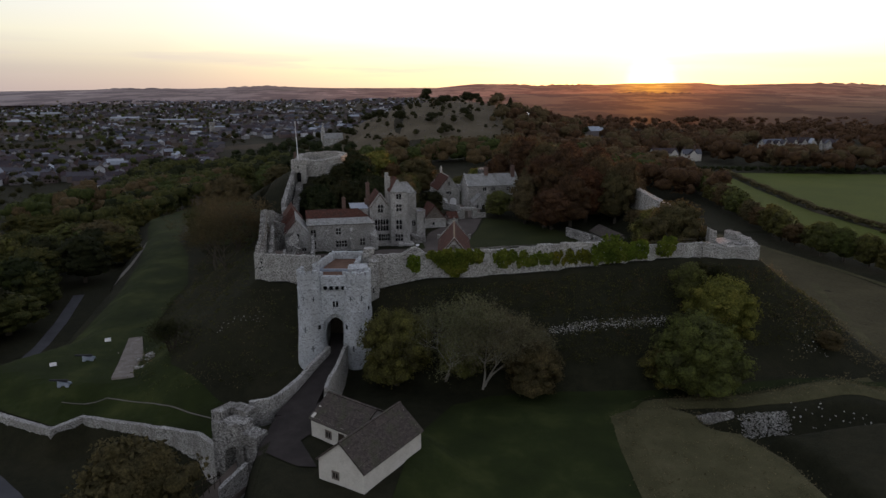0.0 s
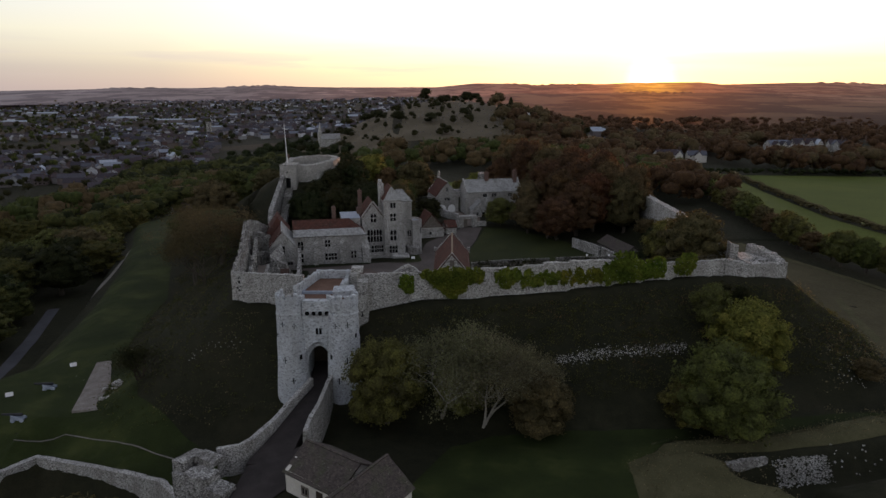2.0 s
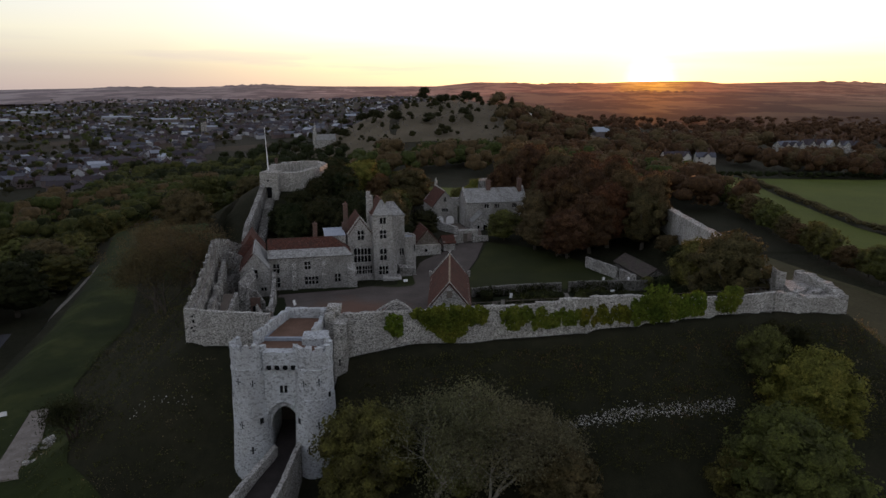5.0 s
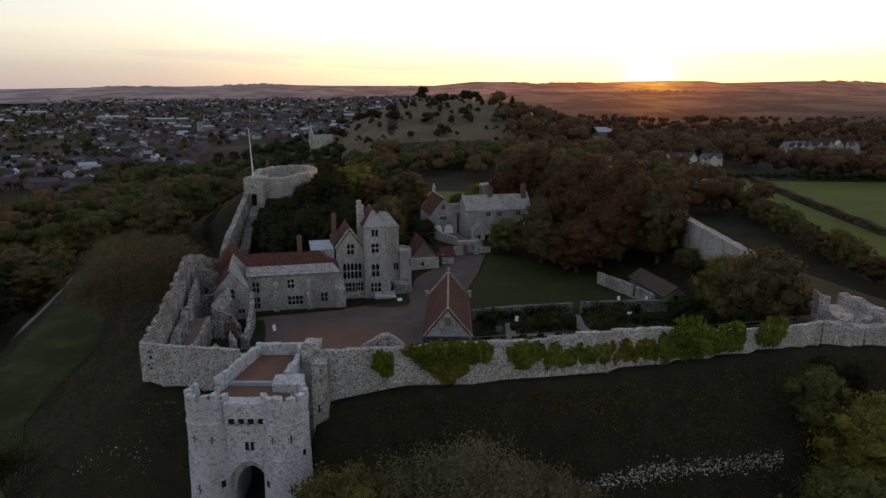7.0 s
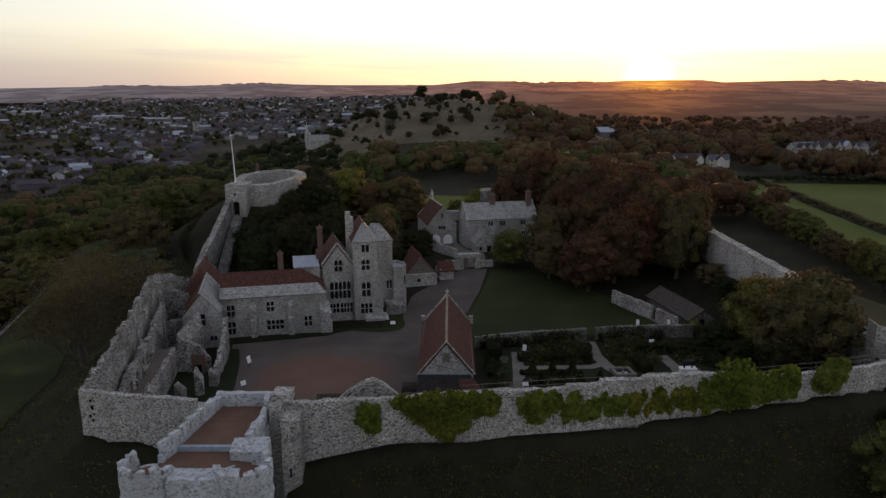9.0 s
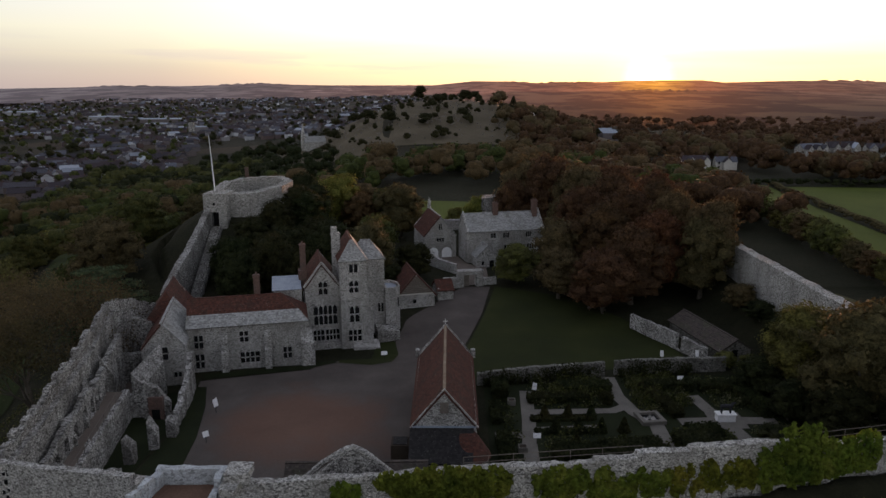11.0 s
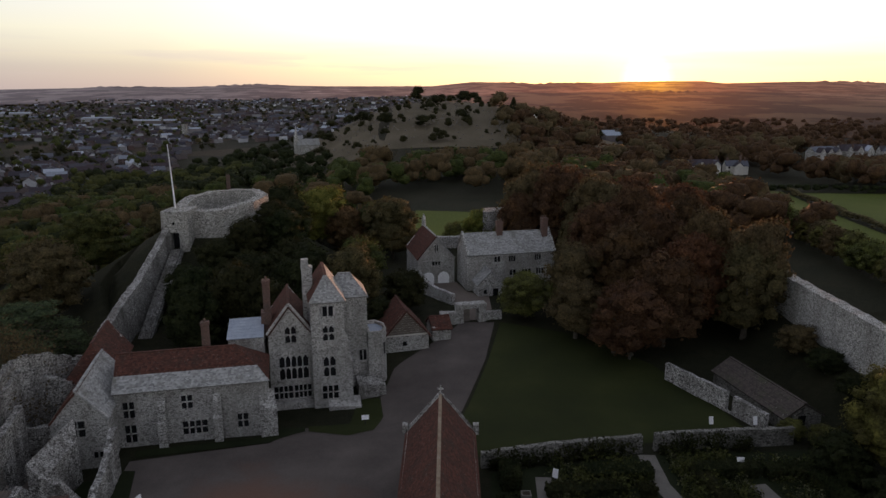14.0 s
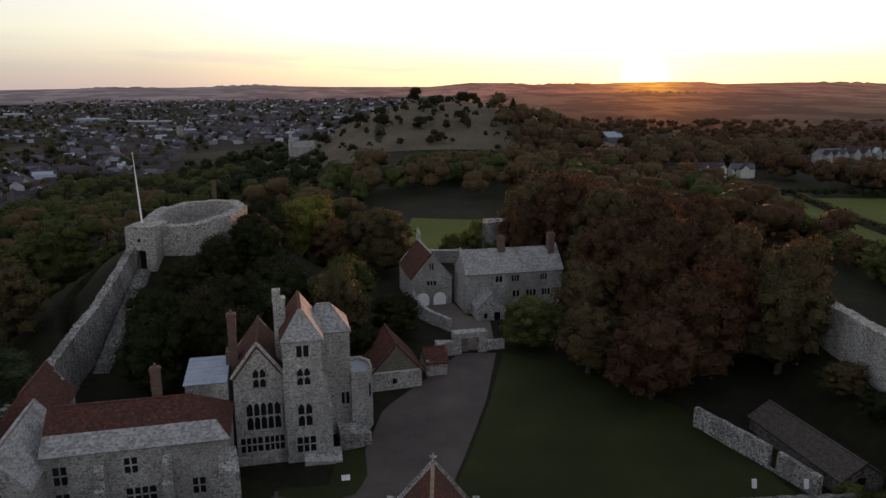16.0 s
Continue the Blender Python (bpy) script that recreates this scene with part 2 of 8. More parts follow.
M_RENDER = speckle_mat("lime_render", (0.42, 0.40, 0.35), (0.52, 0.50, 0.45), (0.58, 0.56, 0.51), 0.8, 9.0)
M_TILE = roof_mat("red_clay_tile", (0.046, 0.024, 0.019), (0.102, 0.043, 0.031), (0.046, 0.034, 0.027))
M_SLATE = roof_mat("grey_stone_slate", (0.17, 0.17, 0.165), (0.36, 0.36, 0.345), (0.13, 0.125, 0.105))
M_DARKROOF = roof_mat("dark_mossy_tile", (0.045, 0.039, 0.035), (0.085, 0.070, 0.061), (0.055, 0.060, 0.035))
M_LICHENROOF = roof_mat("black_lichened_roof", (0.018, 0.017, 0.017), (0.034, 0.032, 0.031), (0.03, 0.03, 0.026))
# Darker stone: shadow painted in for the shed, overgrowth for the garden wall.
M_SHADEWALL = stone_mat("shaded_grey_rubble", (0.27, 0.26, 0.235), (0.10, 0.096, 0.086), (0.055, 0.055, 0.04), 4.2, 0.7, speck=0.6)
M_VERGE = speckle_mat("dark_verge_grass", (0.009, 0.012, 0.005), (0.015, 0.019, 0.008), (0.022, 0.027, 0.011), 0.3, 8.0)
M_YARD = speckle_mat("dark_worn_tarmac", (0.024, 0.021, 0.020), (0.036, 0.031, 0.029), (0.054, 0.047, 0.043), 0.35, 10.0)
M_LEAD = speckle_mat("lead_sheet", (0.20, 0.235, 0.28), (0.27, 0.305, 0.355), (0.34, 0.375, 0.425), 0.7, 5.0, 0.55)
M_BRICK = roof_mat("red_brick", (0.090, 0.060, 0.050), (0.165, 0.105, 0.085), (0.09, 0.075, 0.065), 6.0)
M_ROOFDECK = speckle_mat("brown_roof_deck", (0.10, 0.060, 0.043), (0.135, 0.082, 0.058), (0.165, 0.103, 0.074), 0.5, 6.0)
M_GRAVEL = speckle_mat("yard_gravel", (0.105, 0.088, 0.074), (0.135, 0.112, 0.094), (0.16, 0.134, 0.112), 0.16, 12.0)
M_PATH = speckle_mat("pale_path", (0.105, 0.096, 0.083), (0.145, 0.134, 0.117), (0.18, 0.167, 0.146), 0.5, 10.0)
M_ROAD = speckle_mat("asphalt", (0.045, 0.046, 0.050), (0.06, 0.061, 0.066), (0.075, 0.076, 0.08), 0.3, 14.0)
M_LAWN = speckle_mat("mown_lawn", (0.0135, 0.0168, 0.006), (0.0245, 0.0295, 0.009), (0.042, 0.0455, 0.015), 0.07, 7.0)
M_TERRACE = speckle_mat("rough_terrace_grass", (0.0096, 0.01265, 0.005), (0.0228, 0.03105, 0.009), (0.0624, 0.0713, 0.022), 0.09, 6.0, 0.95, 0.6, 0.15)
M_MEADOW = speckle_mat("meadow_grass", (0.022, 0.027, 0.010), (0.036, 0.046, 0.015), (0.055, 0.068, 0.021), 0.05, 3.0)
M_SLABS = speckle_mat("worn_slabs", (0.12, 0.105, 0.09), (0.19, 0.17, 0.15), (0.28, 0.26, 0.235), 0.8, 6.0)
M_SURROUND = speckle_mat("dressed_stone", (0.50, 0.485, 0.45), (0.60, 0.585, 0.55), (0.68, 0.665, 0.63), 1.4, 9.0)
M_DRYGRASS = speckle_mat("dry_grass", (0.0414, 0.0407, 0.019), (0.069, 0.0649, 0.032), (0.1058, 0.0957, 0.052), 0.28, 5.0, 0.95, 0.6, 0.15)
M_HILLGRASS = speckle_mat("rough_hill_grass", (0.069, 0.0572, 0.0357), (0.1035, 0.0858, 0.0567), (0.1437, 0.1188, 0.0819), 0.03, 1.5, 0.95, 0.6, 0.2)
M_SLOPE = speckle_mat("brown_slope_grass", (0.0408, 0.0368, 0.0189), (0.0624, 0.0552, 0.0294), (0.0876, 0.07705, 0.042), 0.05, 1.5, 0.95, 0.6, 0.2)
M_FIELD = speckle_mat("pasture", (0.0528, 0.0682, 0.011), (0.0704, 0.088, 0.015), (0.0924, 0.1078, 0.02), 0.03, 1.2)
M_WOOD = speckle_mat("weathered_wood", (0.10, 0.085, 0.07), (0.15, 0.13, 0.11), (0.20, 0.18, 0.155), 2.0, 18.0)
M_DARKWOOD = speckle_mat("dark_oak", (0.030, 0.024, 0.018), (0.045, 0.036, 0.027), (0.06, 0.048, 0.036), 2.0, 18.0)
M_IRON = speckle_mat("black_iron", (0.022, 0.022, 0.024), (0.03, 0.03, 0.033), (0.042, 0.042, 0.045), 3.0, 20.0, 0.5)
M_WHITE = speckle_mat("white_paint", (0.66, 0.66, 0.65), (0.76, 0.76, 0.75), (0.80, 0.80, 0.79), 1.0, 8.0, 0.5, 0.1, 0.01)
M_BARK = speckle_mat("bark", (0.06, 0.05, 0.04), (0.095, 0.082, 0.068), (0.14, 0.125, 0.105), 2.0, 12.0, 0.95, 0.8, 0.05)
M_DRYBARK = speckle_mat("bleached_branch", (0.17, 0.16, 0.135), (0.24, 0.225, 0.19), (0.31, 0.29, 0.25), 2.0, 12.0, 0.95, 0.5, 0.03)
M_L_GREEN = leaf_mat("leaf_green", (0.04608, 0.05368, 0.0184), (0.07168, 0.08052, 0.0253), (0.1088, 0.1098, 0.0322))
M_L_DARK = leaf_mat("leaf_evergreen", (0.02185, 0.02645, 0.01155), (0.03335, 0.03795, 0.01575), (0.04715, 0.0506, 0.01995))
M_L_OLIVE = leaf_mat("leaf_olive", (0.067, 0.0655, 0.029), (0.112, 0.119, 0.038), (0.171, 0.176, 0.049))
M_L_YELLOW = leaf_mat("leaf_yellow_green", (0.1092, 0.1173, 0.0294), (0.1633, 0.1725, 0.0378), (0.23, 0.2185, 0.0504))
# Autumn russet, its red deepened to paint in the glare near the sun.
M_L_RUSSET_GLARE = leaf_mat("leaf_russet_glare", (0.066, 0.0385, 0.0235), (0.100, 0.0555, 0.0305), (0.146, 0.079, 0.039), 0.14)
M_L_DRY = leaf_mat("leaf_dry", (0.1148, 0.1053, 0.0624), (0.1553, 0.1404, 0.0806), (0.2025, 0.1823, 0.104), 0.1)
M_L_BROWN = leaf_mat("leaf_brown", (0.08192, 0.06466, 0.03335), (0.1152, 0.08784, 0.0437), (0.151, 0.1098, 0.0529), 0.12)
M_L_CEDAR = leaf_mat("needle_cedar", (0.050, 0.078, 0.042), (0.075, 0.112, 0.056), (0.105, 0.145, 0.072), 0.1)
M_IVY = leaf_mat("leaf_ivy", (0.0605, 0.088, 0.014), (0.11, 0.1375, 0.02), (0.165, 0.176, 0.03), 0.15)


# Window glass; also dark sheets that paint the shade inside slits, doorways and holes.
def glass_mat():
    m, nt, b = base_mat("dark_window_glass", 0.12)
    b.inputs["Base Color"].default_value = (0.010, 0.011, 0.013, 1)
    b.inputs["Specular IOR Level"].default_value = 0.5
    return m


M_GLASS_AND_GAPS = glass_mat()


def town_mat(name, stops):
    """One house differs from the next."""
    m, nt, b = base_mat(name, 0.85)
    g = nt.nodes.new("ShaderNodeNewGeometry")
    o = nt.nodes.new("ShaderNodeObjectInfo")
    a = nt.nodes.new("ShaderNodeMath")
    a.operation = "ADD"
    nt.links.new(g.outputs["Random Per Island"], a.inputs[0])
    nt.links.new(o.outputs["Random"], a.inputs[1])
    f = nt.nodes.new("ShaderNodeMath")
    f.operation = "FRACT"
    nt.links.new(a.outputs[0], f.inputs[0])
    col = ramp(nt, f.outputs[0], stops)
    n = noise_tex(nt, position(nt), 0.8, 4.0)
    col = mix(nt, 0.4, col, ramp(nt, n, [(0.3, (0.35, 0.35, 0.35)), (0.7, (1, 1, 1))]), "MULTIPLY")
    nt.links.new(col, b.inputs["Base Color"])
    return m


M_TOWNWALL = town_mat("town_walls", [(0.0, (0.13, 0.085, 0.075)), (0.4, (0.20, 0.19, 0.19)), (0.62, (0.15, 0.11, 0.10)), (0.82, (0.34, 0.34, 0.35)), (1.0, (0.72, 0.73, 0.76))])
M_TOWNROOF = town_mat("town_roofs", [(0.0, (0.045, 0.045, 0.055)), (0.4, (0.070, 0.052, 0.054)), (0.75, (0.085, 0.085, 0.10)), (0.92, (0.15, 0.16, 0.19)), (1.0, (0.48, 0.53, 0.60))])


def court_mat():
    """Yard gravel with a broad red-earth stain in the middle and paler wheel lines."""
    m, nt, b = base_mat("courtyard_gravel", 0.95)
    p = position(nt)
    n1 = noise_tex(nt, p, 0.16, 6.0, 0.62)
    n2 = noise_tex(nt, p, 11.0, 3.0, 0.6)
    col = ramp(nt, n1, [(0.3, (0.055, 0.047, 0.043)), (0.5, (0.080, 0.069, 0.062)), (0.7, (0.112, 0.097, 0.086))])
    d = nt.nodes.new("ShaderNodeVectorMath")
    d.operation = "DISTANCE"
    d.inputs[1].default_value = (-15.0, 155.5, -1.2)
    nt.links.new(p, d.inputs[0])
    a = nnode(nt, "ShaderNodeMath")
    a.operation = "MULTIPLY_ADD"
    nt.links.new(n1, a.inputs[0])
    a.inputs[1].default_value = 16.0
    nt.links.new(d.outputs["Value"], a.inputs[2])
    mr = nnode(nt, "ShaderNodeMapRange")
    mr.inputs["From Min"].default_value = 20.0
    mr.inputs["From Max"].default_value = 13.0
    nt.links.new(a.outputs[0], mr.inputs["Value"])
    col = mix(nt, mr.outputs[0], col, ramp(nt, n1, [(0.3, (0.135, 0.074, 0.052)), (0.7, (0.180, 0.100, 0.070))]))
    col = mix(nt, 0.3, col, ramp(nt, n2, [(0.3, (0.035, 0.03, 0.026)), (0.7, (0.15, 0.125, 0.108))]))
    nt.links.new(col, b.inputs["Base Color"])
    bump(nt, b, n2, 0.35, 0.04)
    return m


M_COURT = court_mat()
M_RIDGE = speckle_mat("lichened_ridge", (0.13, 0.085, 0.055), (0.22, 0.17, 0.12), (0.28, 0.24, 0.19), 1.4, 7.0)

# ---- building helpers ----
RNG = random.Random(7)
NPR = np.random.RandomState(11)


class Geo:
    """Collects faces for one mesh."""

    def __init__(self, m=None):
        self.v, self.f, self.m, self.weld = [], [], m, False

    def add(self, verts, faces):
        k = len(self.v)
        if self.m is not None:
            verts = [tuple(self.m @ Vector(p)) for p in verts]
        self.v += [tuple(p) for p in verts]
        self.f += [tuple(k + i for i in f) for f in faces]
        return self

    def prism(self, pts, z0, z1):
        """A plan polygon, counter-clockwise, raised from z0 to z1 (numbers, or one for each corner)."""
        n = len(pts)
        lo = z0 if isinstance(z0, (list, tuple)) else [z0] * n
        hi = z1 if isinstance(z1, (list, tuple)) else [z1] * n
        verts = [(x, y, z) for (x, y), z in zip(pts, lo)] + [(x, y, z) for (x, y), z in zip(pts, hi)]
        faces = [tuple(range(n - 1, -1, -1)), tuple(range(n, 2 * n))]
        faces += [(i, (i + 1) % n, n + (i + 1) % n, n + i) for i in range(n)]
        return self.add(verts, faces)

    def box(self, x0, y0, z0, x1, y1, z1):
        return self.prism([(x0, y0), (x1, y0), (x1, y1), (x0, y1)], z0, z1)

    def cyl(self, x, y, r0, z0, r1, z1, n=16, dx=0.0, dy=0.0, turn=0.0):
        ring = [(math.cos(turn + 2 * math.pi * i / n), math.sin(turn + 2 * math.pi * i / n)) for i in range(n)]
        verts = [(x + r0 * c, y + r0 * s, z0) for c, s in ring] + [(x + dx + r1 * c, y + dy + r1 * s, z1) for c, s in ring]
        faces = [tuple(range(n - 1, -1, -1)), tuple(range(n, 2 * n))]
        faces += [(i, (i + 1) % n, n + (i + 1) % n, n + i) for i in range(n)]
        return self.add(verts, faces)

    def tube(self, pts, radii, n=6):
        """A bent tapering limb through points."""
        verts, faces = [], []
        for k, (p, r) in enumerate(zip(pts, radii)):
            a = Vector(pts[min(k + 1, len(pts) - 1)]) - Vector(pts[max(k - 1, 0)])
            q = a.to_track_quat("Z", "Y")
            for i in range(n):
                t = 2 * math.pi * i / n
                verts.append(tuple(Vector(p) + q @ Vector((r * math.cos(t), r * math.sin(t), 0))))
        for k in range(len(pts) - 1):
            for i in range(n):
                faces.append((k * n + i, k * n + (i + 1) % n, (k + 1) * n + (i + 1) % n, (k + 1) * n + i))
        faces.append(tuple(range(n - 1, -1, -1)))
        faces.append(tuple((len(pts) - 1) * n + i for i in range(n)))
        return self.add(verts, faces)

    def slab(self, a, b, c, d, thick):
        """A roof slope: corners counter-clockwise seen from above, thick downwards along the normal."""
        a, b, c, d = (Vector(p) for p in (a, b, c, d))
        n = (b - a).cross(d - a).normalized() * thick
        top = [a, b, c, d]
        low = [p - n for p in top]
        return self.add([tuple(p) for p in top + low], [(0, 1, 2, 3), (7, 6, 5, 4), (0, 4, 5, 1), (1, 5, 6, 2), (2, 6, 7, 3), (3, 7, 4, 0)])

    def rough(self, amount, scale=0.7):
        """Uneven, worn surfaces: each corner pushed by noise of its place."""
        self.v = [tuple(Vector(p) + amount * noise.noise_vector(Vector(p) * scale)) for p in self.v]
        return self


def part(name, geo, material, parent=None, label="", smooth=False):
    """One mesh object, under a thing or a part."""
    me = bpy.data.meshes.new(name)
    me.from_pydata(geo.v, [], geo.f)
    if geo.weld:
        bm = bmesh.new()
        bm.from_mesh(me)
        bmesh.ops.remove_doubles(bm, verts=bm.verts, dist=0.002)
        bm.to_mesh(me)
        bm.free()
    me.materials.append(material)
    if smooth:
        me.polygons.foreach_set("use_smooth", [True] * len(me.polygons))
    me.update()
    ob = new(name, me)
    if parent is not None:
        ob.parent = parent
    if label:
        ob["label"] = label
    return ob


def thing(name, label, category, group="", kind="", at=(0, 0, 0)):
    ob = new(name)
    ob.location = at
    ob.empty_display_size = 0.5
    return tagged(ob, label, category, group, kind)


def frame_at(x, y, degrees, z=0.0):
    return Matrix.Translation((x, y, z)) @ Matrix.Rotation(radians(degrees), 4, "Z")


def sstep(a, b, x):
    t = np.clip((x - a) / (b - a), 0, 1)
    return t * t * (3 - 2 * t)


# ---- the lie of the land ----
CASTLE = [(-36.4, 130.6), (-24.0, 128.0), (-14.0, 126.0), (8, 126.8), (18, 127.2), (30, 129.0), (46, 132.2), (53, 135.0), (64.5, 137.0), (65.5, 150),
          (59.4, 158), (59.4, 215), (55, 246), (20, 268), (-30, 268), (-59, 256), (-61, 226), (-51, 207), (-42.9, 182), (-46.0, 171.5), (-39.9, 147)]


def signed_distance(x, y, poly):
    d = np.full(x.shape, 1e9)
    inside = np.zeros(x.shape, bool)
    for (x0, y0), (x1, y1) in zip(poly, poly[1:] + poly[:1]):
        dx, dy = x1 - x0, y1 - y0
        t = np.clip(((x - x0) * dx + (y - y0) * dy) / (dx * dx + dy * dy), 0, 1)
        d = np.minimum(d, np.hypot(x - x0 - t * dx, y - y0 - t * dy))
        cross = (y0 > y) != (y1 > y)
        with np.errstate(divide="ignore", invalid="ignore"):
            inside ^= cross & (x < dx * (y - y0) / (dy if dy else 1e-9) + x0)
    return np.where(inside, -d, d)


YARD = [(-23.5, 93), (-16.5, 98), (-13, 93), (-4, 87), (-1, 82), (-8, 70), (-19, 66), (-23.5, 84)]
EARTHWORK = [(28, 96), (33, 99.5), (38, 96), (42, 91), (45, 82), (46, 68), (26, 68), (27, 88)]
OUTER = [(-98, 122.6), (-77, 111.8), (-65.4, 106.5), (-62.1, 110.7), (-53, 107.6), (-44, 103.1), (-38, 98.7), (-30, 94), (-24, 97), (-20, 108), (-26, 128), (-46, 165), (-60, 220), (-66, 320), (-150, 420), (-150, 330), (-112, 250), (-94, 190), (-84, 145)]


RIM = [(33, 101.5), (46, 103.0), (62, 107.4), (76, 111.4), (104, 119)]
DITCH = [(41.5, 94.2), (49, 95.4), (58, 98.0), (68, 100.4), (100, 108)]
DITCH_ARM = [(44, 93.5), (48.6, 84), (50.5, 66)]


def along(x, y, line):
    """Distance from a line of points on the plan."""
    d = np.full(x.shape, 1e9)
    for (x0, y0), (x1, y1) in zip(line, line[1:]):
        dx, dy = x1 - x0, y1 - y0
        t = np.clip(((x - x0) * dx + (y - y0) * dy) / (dx * dx + dy * dy), 0, 1)
        d = np.minimum(d, np.hypot(x - x0 - t * dx, y - y0 - t * dy))
    return d


def height(x, y):
    x, y = np.asarray(x, float), np.asarray(y, float)
    r = np.hypot(x, y)
    az = x / np.maximum(y, 60.0)
    # far land: a valley, then hills along the skyline
    mid = np.interp(az, [-0.9, -0.35, -0.18, -0.06, 0.08, 0.2, 0.4, 0.9], [-38, -36, -27, -9, -8, -14, -17, -19])
    sky = np.interp(az, [-0.75, -0.62, -0.46, -0.32, -0.25, -0.15, -0.01, 0.045, 0.09, 0.13, 0.22, 0.26, 0.30, 0.36, 0.39, 0.49, 0.55, 0.62, 0.75],
                    [-10, -10, 6, 8, 16, 6, 2, 2, 0, 0, 0, 0, 0, 0, 0, 0, 0, 0, 0])
    near = np.full(r.shape, -13.5)
    near = np.where(y > 255, np.interp(x, [-160, -70, -30, 40, 90, 200], [-22, -13, -5, -5, -13, -13]), near)
    z = near + (mid - near) * sstep(260, 620, r)
    z = z + (sky - mid) * sstep(1100, 4300, r) ** 1.15
    z = z + 6.0 * sstep(900, 1800, r) * np.sin(x / 310.0 + 1.0) * np.sin(y / 420.0)
    # cemetery hill
    q = np.hypot((x - 6) / 195.0, (y - 790) / 300.0)
    z = z + 33.0 * (1 - sstep(0.05, 1.0, q))
    # falls away to the north-west, below the grass terrace
    so = signed_distance(x, y, OUTER)
    w = (1 - sstep(330, 470, y)) * (1 - sstep(-40, -10, x))
    z = z - w * 3.4 * sstep(-9, -0.5, so) - w * 4.5 * sstep(-0.4, 3.2, so)
    # front terrace by the bridge foot, the lawn before the bank
    w = sstep(-30, -14, x) * (1 - sstep(108, 126, y)) * (1 - sstep(64, 80, x))
    z = z + w * 4.0
    sy = signed_distance(x, y, YARD)
    z = z + (-7.0 - z) * (1 - sstep(0, 5, sy))
    se = signed_distance(x, y, EARTHWORK)
    z = z + 1.1 * (1 - sstep(-1.5, 2.5, se))
    # the long outer ditch, its bank, and the arm round the flat earthwork
    z = z + 1.1 * (1 - sstep(0.3, 3.6, along(x, y, RIM)))
    z = z - 3.6 * (1 - sstep(1.0, 4.6, along(x, y, DITCH)))
    z = z - 2.4 * (1 - sstep(0.6, 3.2, along(x, y, DITCH_ARM)))
    # ditch and spur under the south-west corner
    z = z - 1.0 * np.exp(-((y - 106) / 5.0) ** 2) * sstep(-10, 5, x) * (1 - sstep(55, 75, x))
    # the castle bank
    sd = signed_distance(x, y, CASTLE)
    zb = np.interp(x, [-45, -37, -12, -3, 14, 28, 45, 66], [2.8, 2.8, 2.2, 4.2, 4.8, 6.0, 6.8, 5.0])
    zb = zb - (zb + 1.0) * sstep(175, 215, y)
    bank = zb - 0.78 * np.maximum(sd, 0) + 0.5 * np.sin(x * 0.31) * np.sin(y * 0.27) * sstep(2, 6, sd)
    z = np.maximum(z, bank) + 0.6 * np.exp(-((z - bank) / 2.2) ** 2)
    inner = -1.2 + np.clip((y - 185) * 0.045, 0, 1.8)
    inner = inner - 1.3 * sstep(172, 181, y) * (1 - sstep(188, 196, y)) * (1 - sstep(-4, 4, x))
    inner = inner + 4.6 * sstep(49.5, 57.5, x) * sstep(158, 172, y)
    dm = np.hypot(x + 42.6, y - 241.2)
    motte = 10.6 - 0.62 * np.maximum(dm - 11.5, 0)
    inner = np.maximum(inner, motte)
    t = sstep(0.7, 1.6, -sd)
    z = z + (inner - z) * t
    z = np.where(sd > 0, np.maximum(z, np.where(dm < 40, motte, -99)), z)
    # cutting of the roadway under the gatehouse and bridge
    w = (1 - sstep(3.2, 5.2, np.abs(x + 18.5))) * sstep(108, 112, y) * (1 - sstep(128, 131, y))
    z = z + (np.minimum(z, -8.0) - z) * w
    # slopes fade the fine waviness in
    z = z + 0.07 * np.sin(x * 0.63 + 2 * np.sin(y * 0.23)) * np.sin(y * 0.41 + 2.2 * np.sin(x * 0.17)) * sstep(3, 8, sd) * (1 - sstep(200, 400, r))
    return z


def hz(x, y):
    return float(height(np.array([x]), np.array([y]))[0])


def spread(inner0, inner1, step, lo, hi, grow=1.09):
    out = list(np.arange(inner0, inner1 + 1e-6, step))
    s, v = step, inner1
    while v < hi:
        s *= grow
        v = min(v + s, hi)
        out.append(v)
    s, v = step, inner0
    while v > lo:
        s *= grow
        v = max(v - s, lo)
        out.insert(0, v)
    return np.array(out)


def build_ground():
    xs = spread(-110, 110, 1.1, -4200, 4200, 1.075)
    ys = spread(66, 270, 1.1, -900, 4700, 1.06)
    gx, gy = np.meshgrid(xs, ys)
    z = height(gx, gy)
    nx, ny = len(xs), len(ys)
    verts = np.stack([gx.ravel(), gy.ravel(), z.ravel()], 1)
    i = (np.arange(ny - 1)[:, None] * nx + np.arange(nx - 1)[None, :]).ravel()
    faces = np.stack([i, i + 1, i + nx + 1, i + nx], 1)
    me = bpy.data.meshes.new("ground")
    me.from_pydata(verts.tolist(), [], faces.tolist())
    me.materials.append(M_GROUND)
    me.polygons.foreach_set("use_smooth", [True] * len(me.polygons))
    return tagged(new("ground", me), "grassy castle bank, terraces, fields and distant hills", "ground", kind="structure")


build_ground()


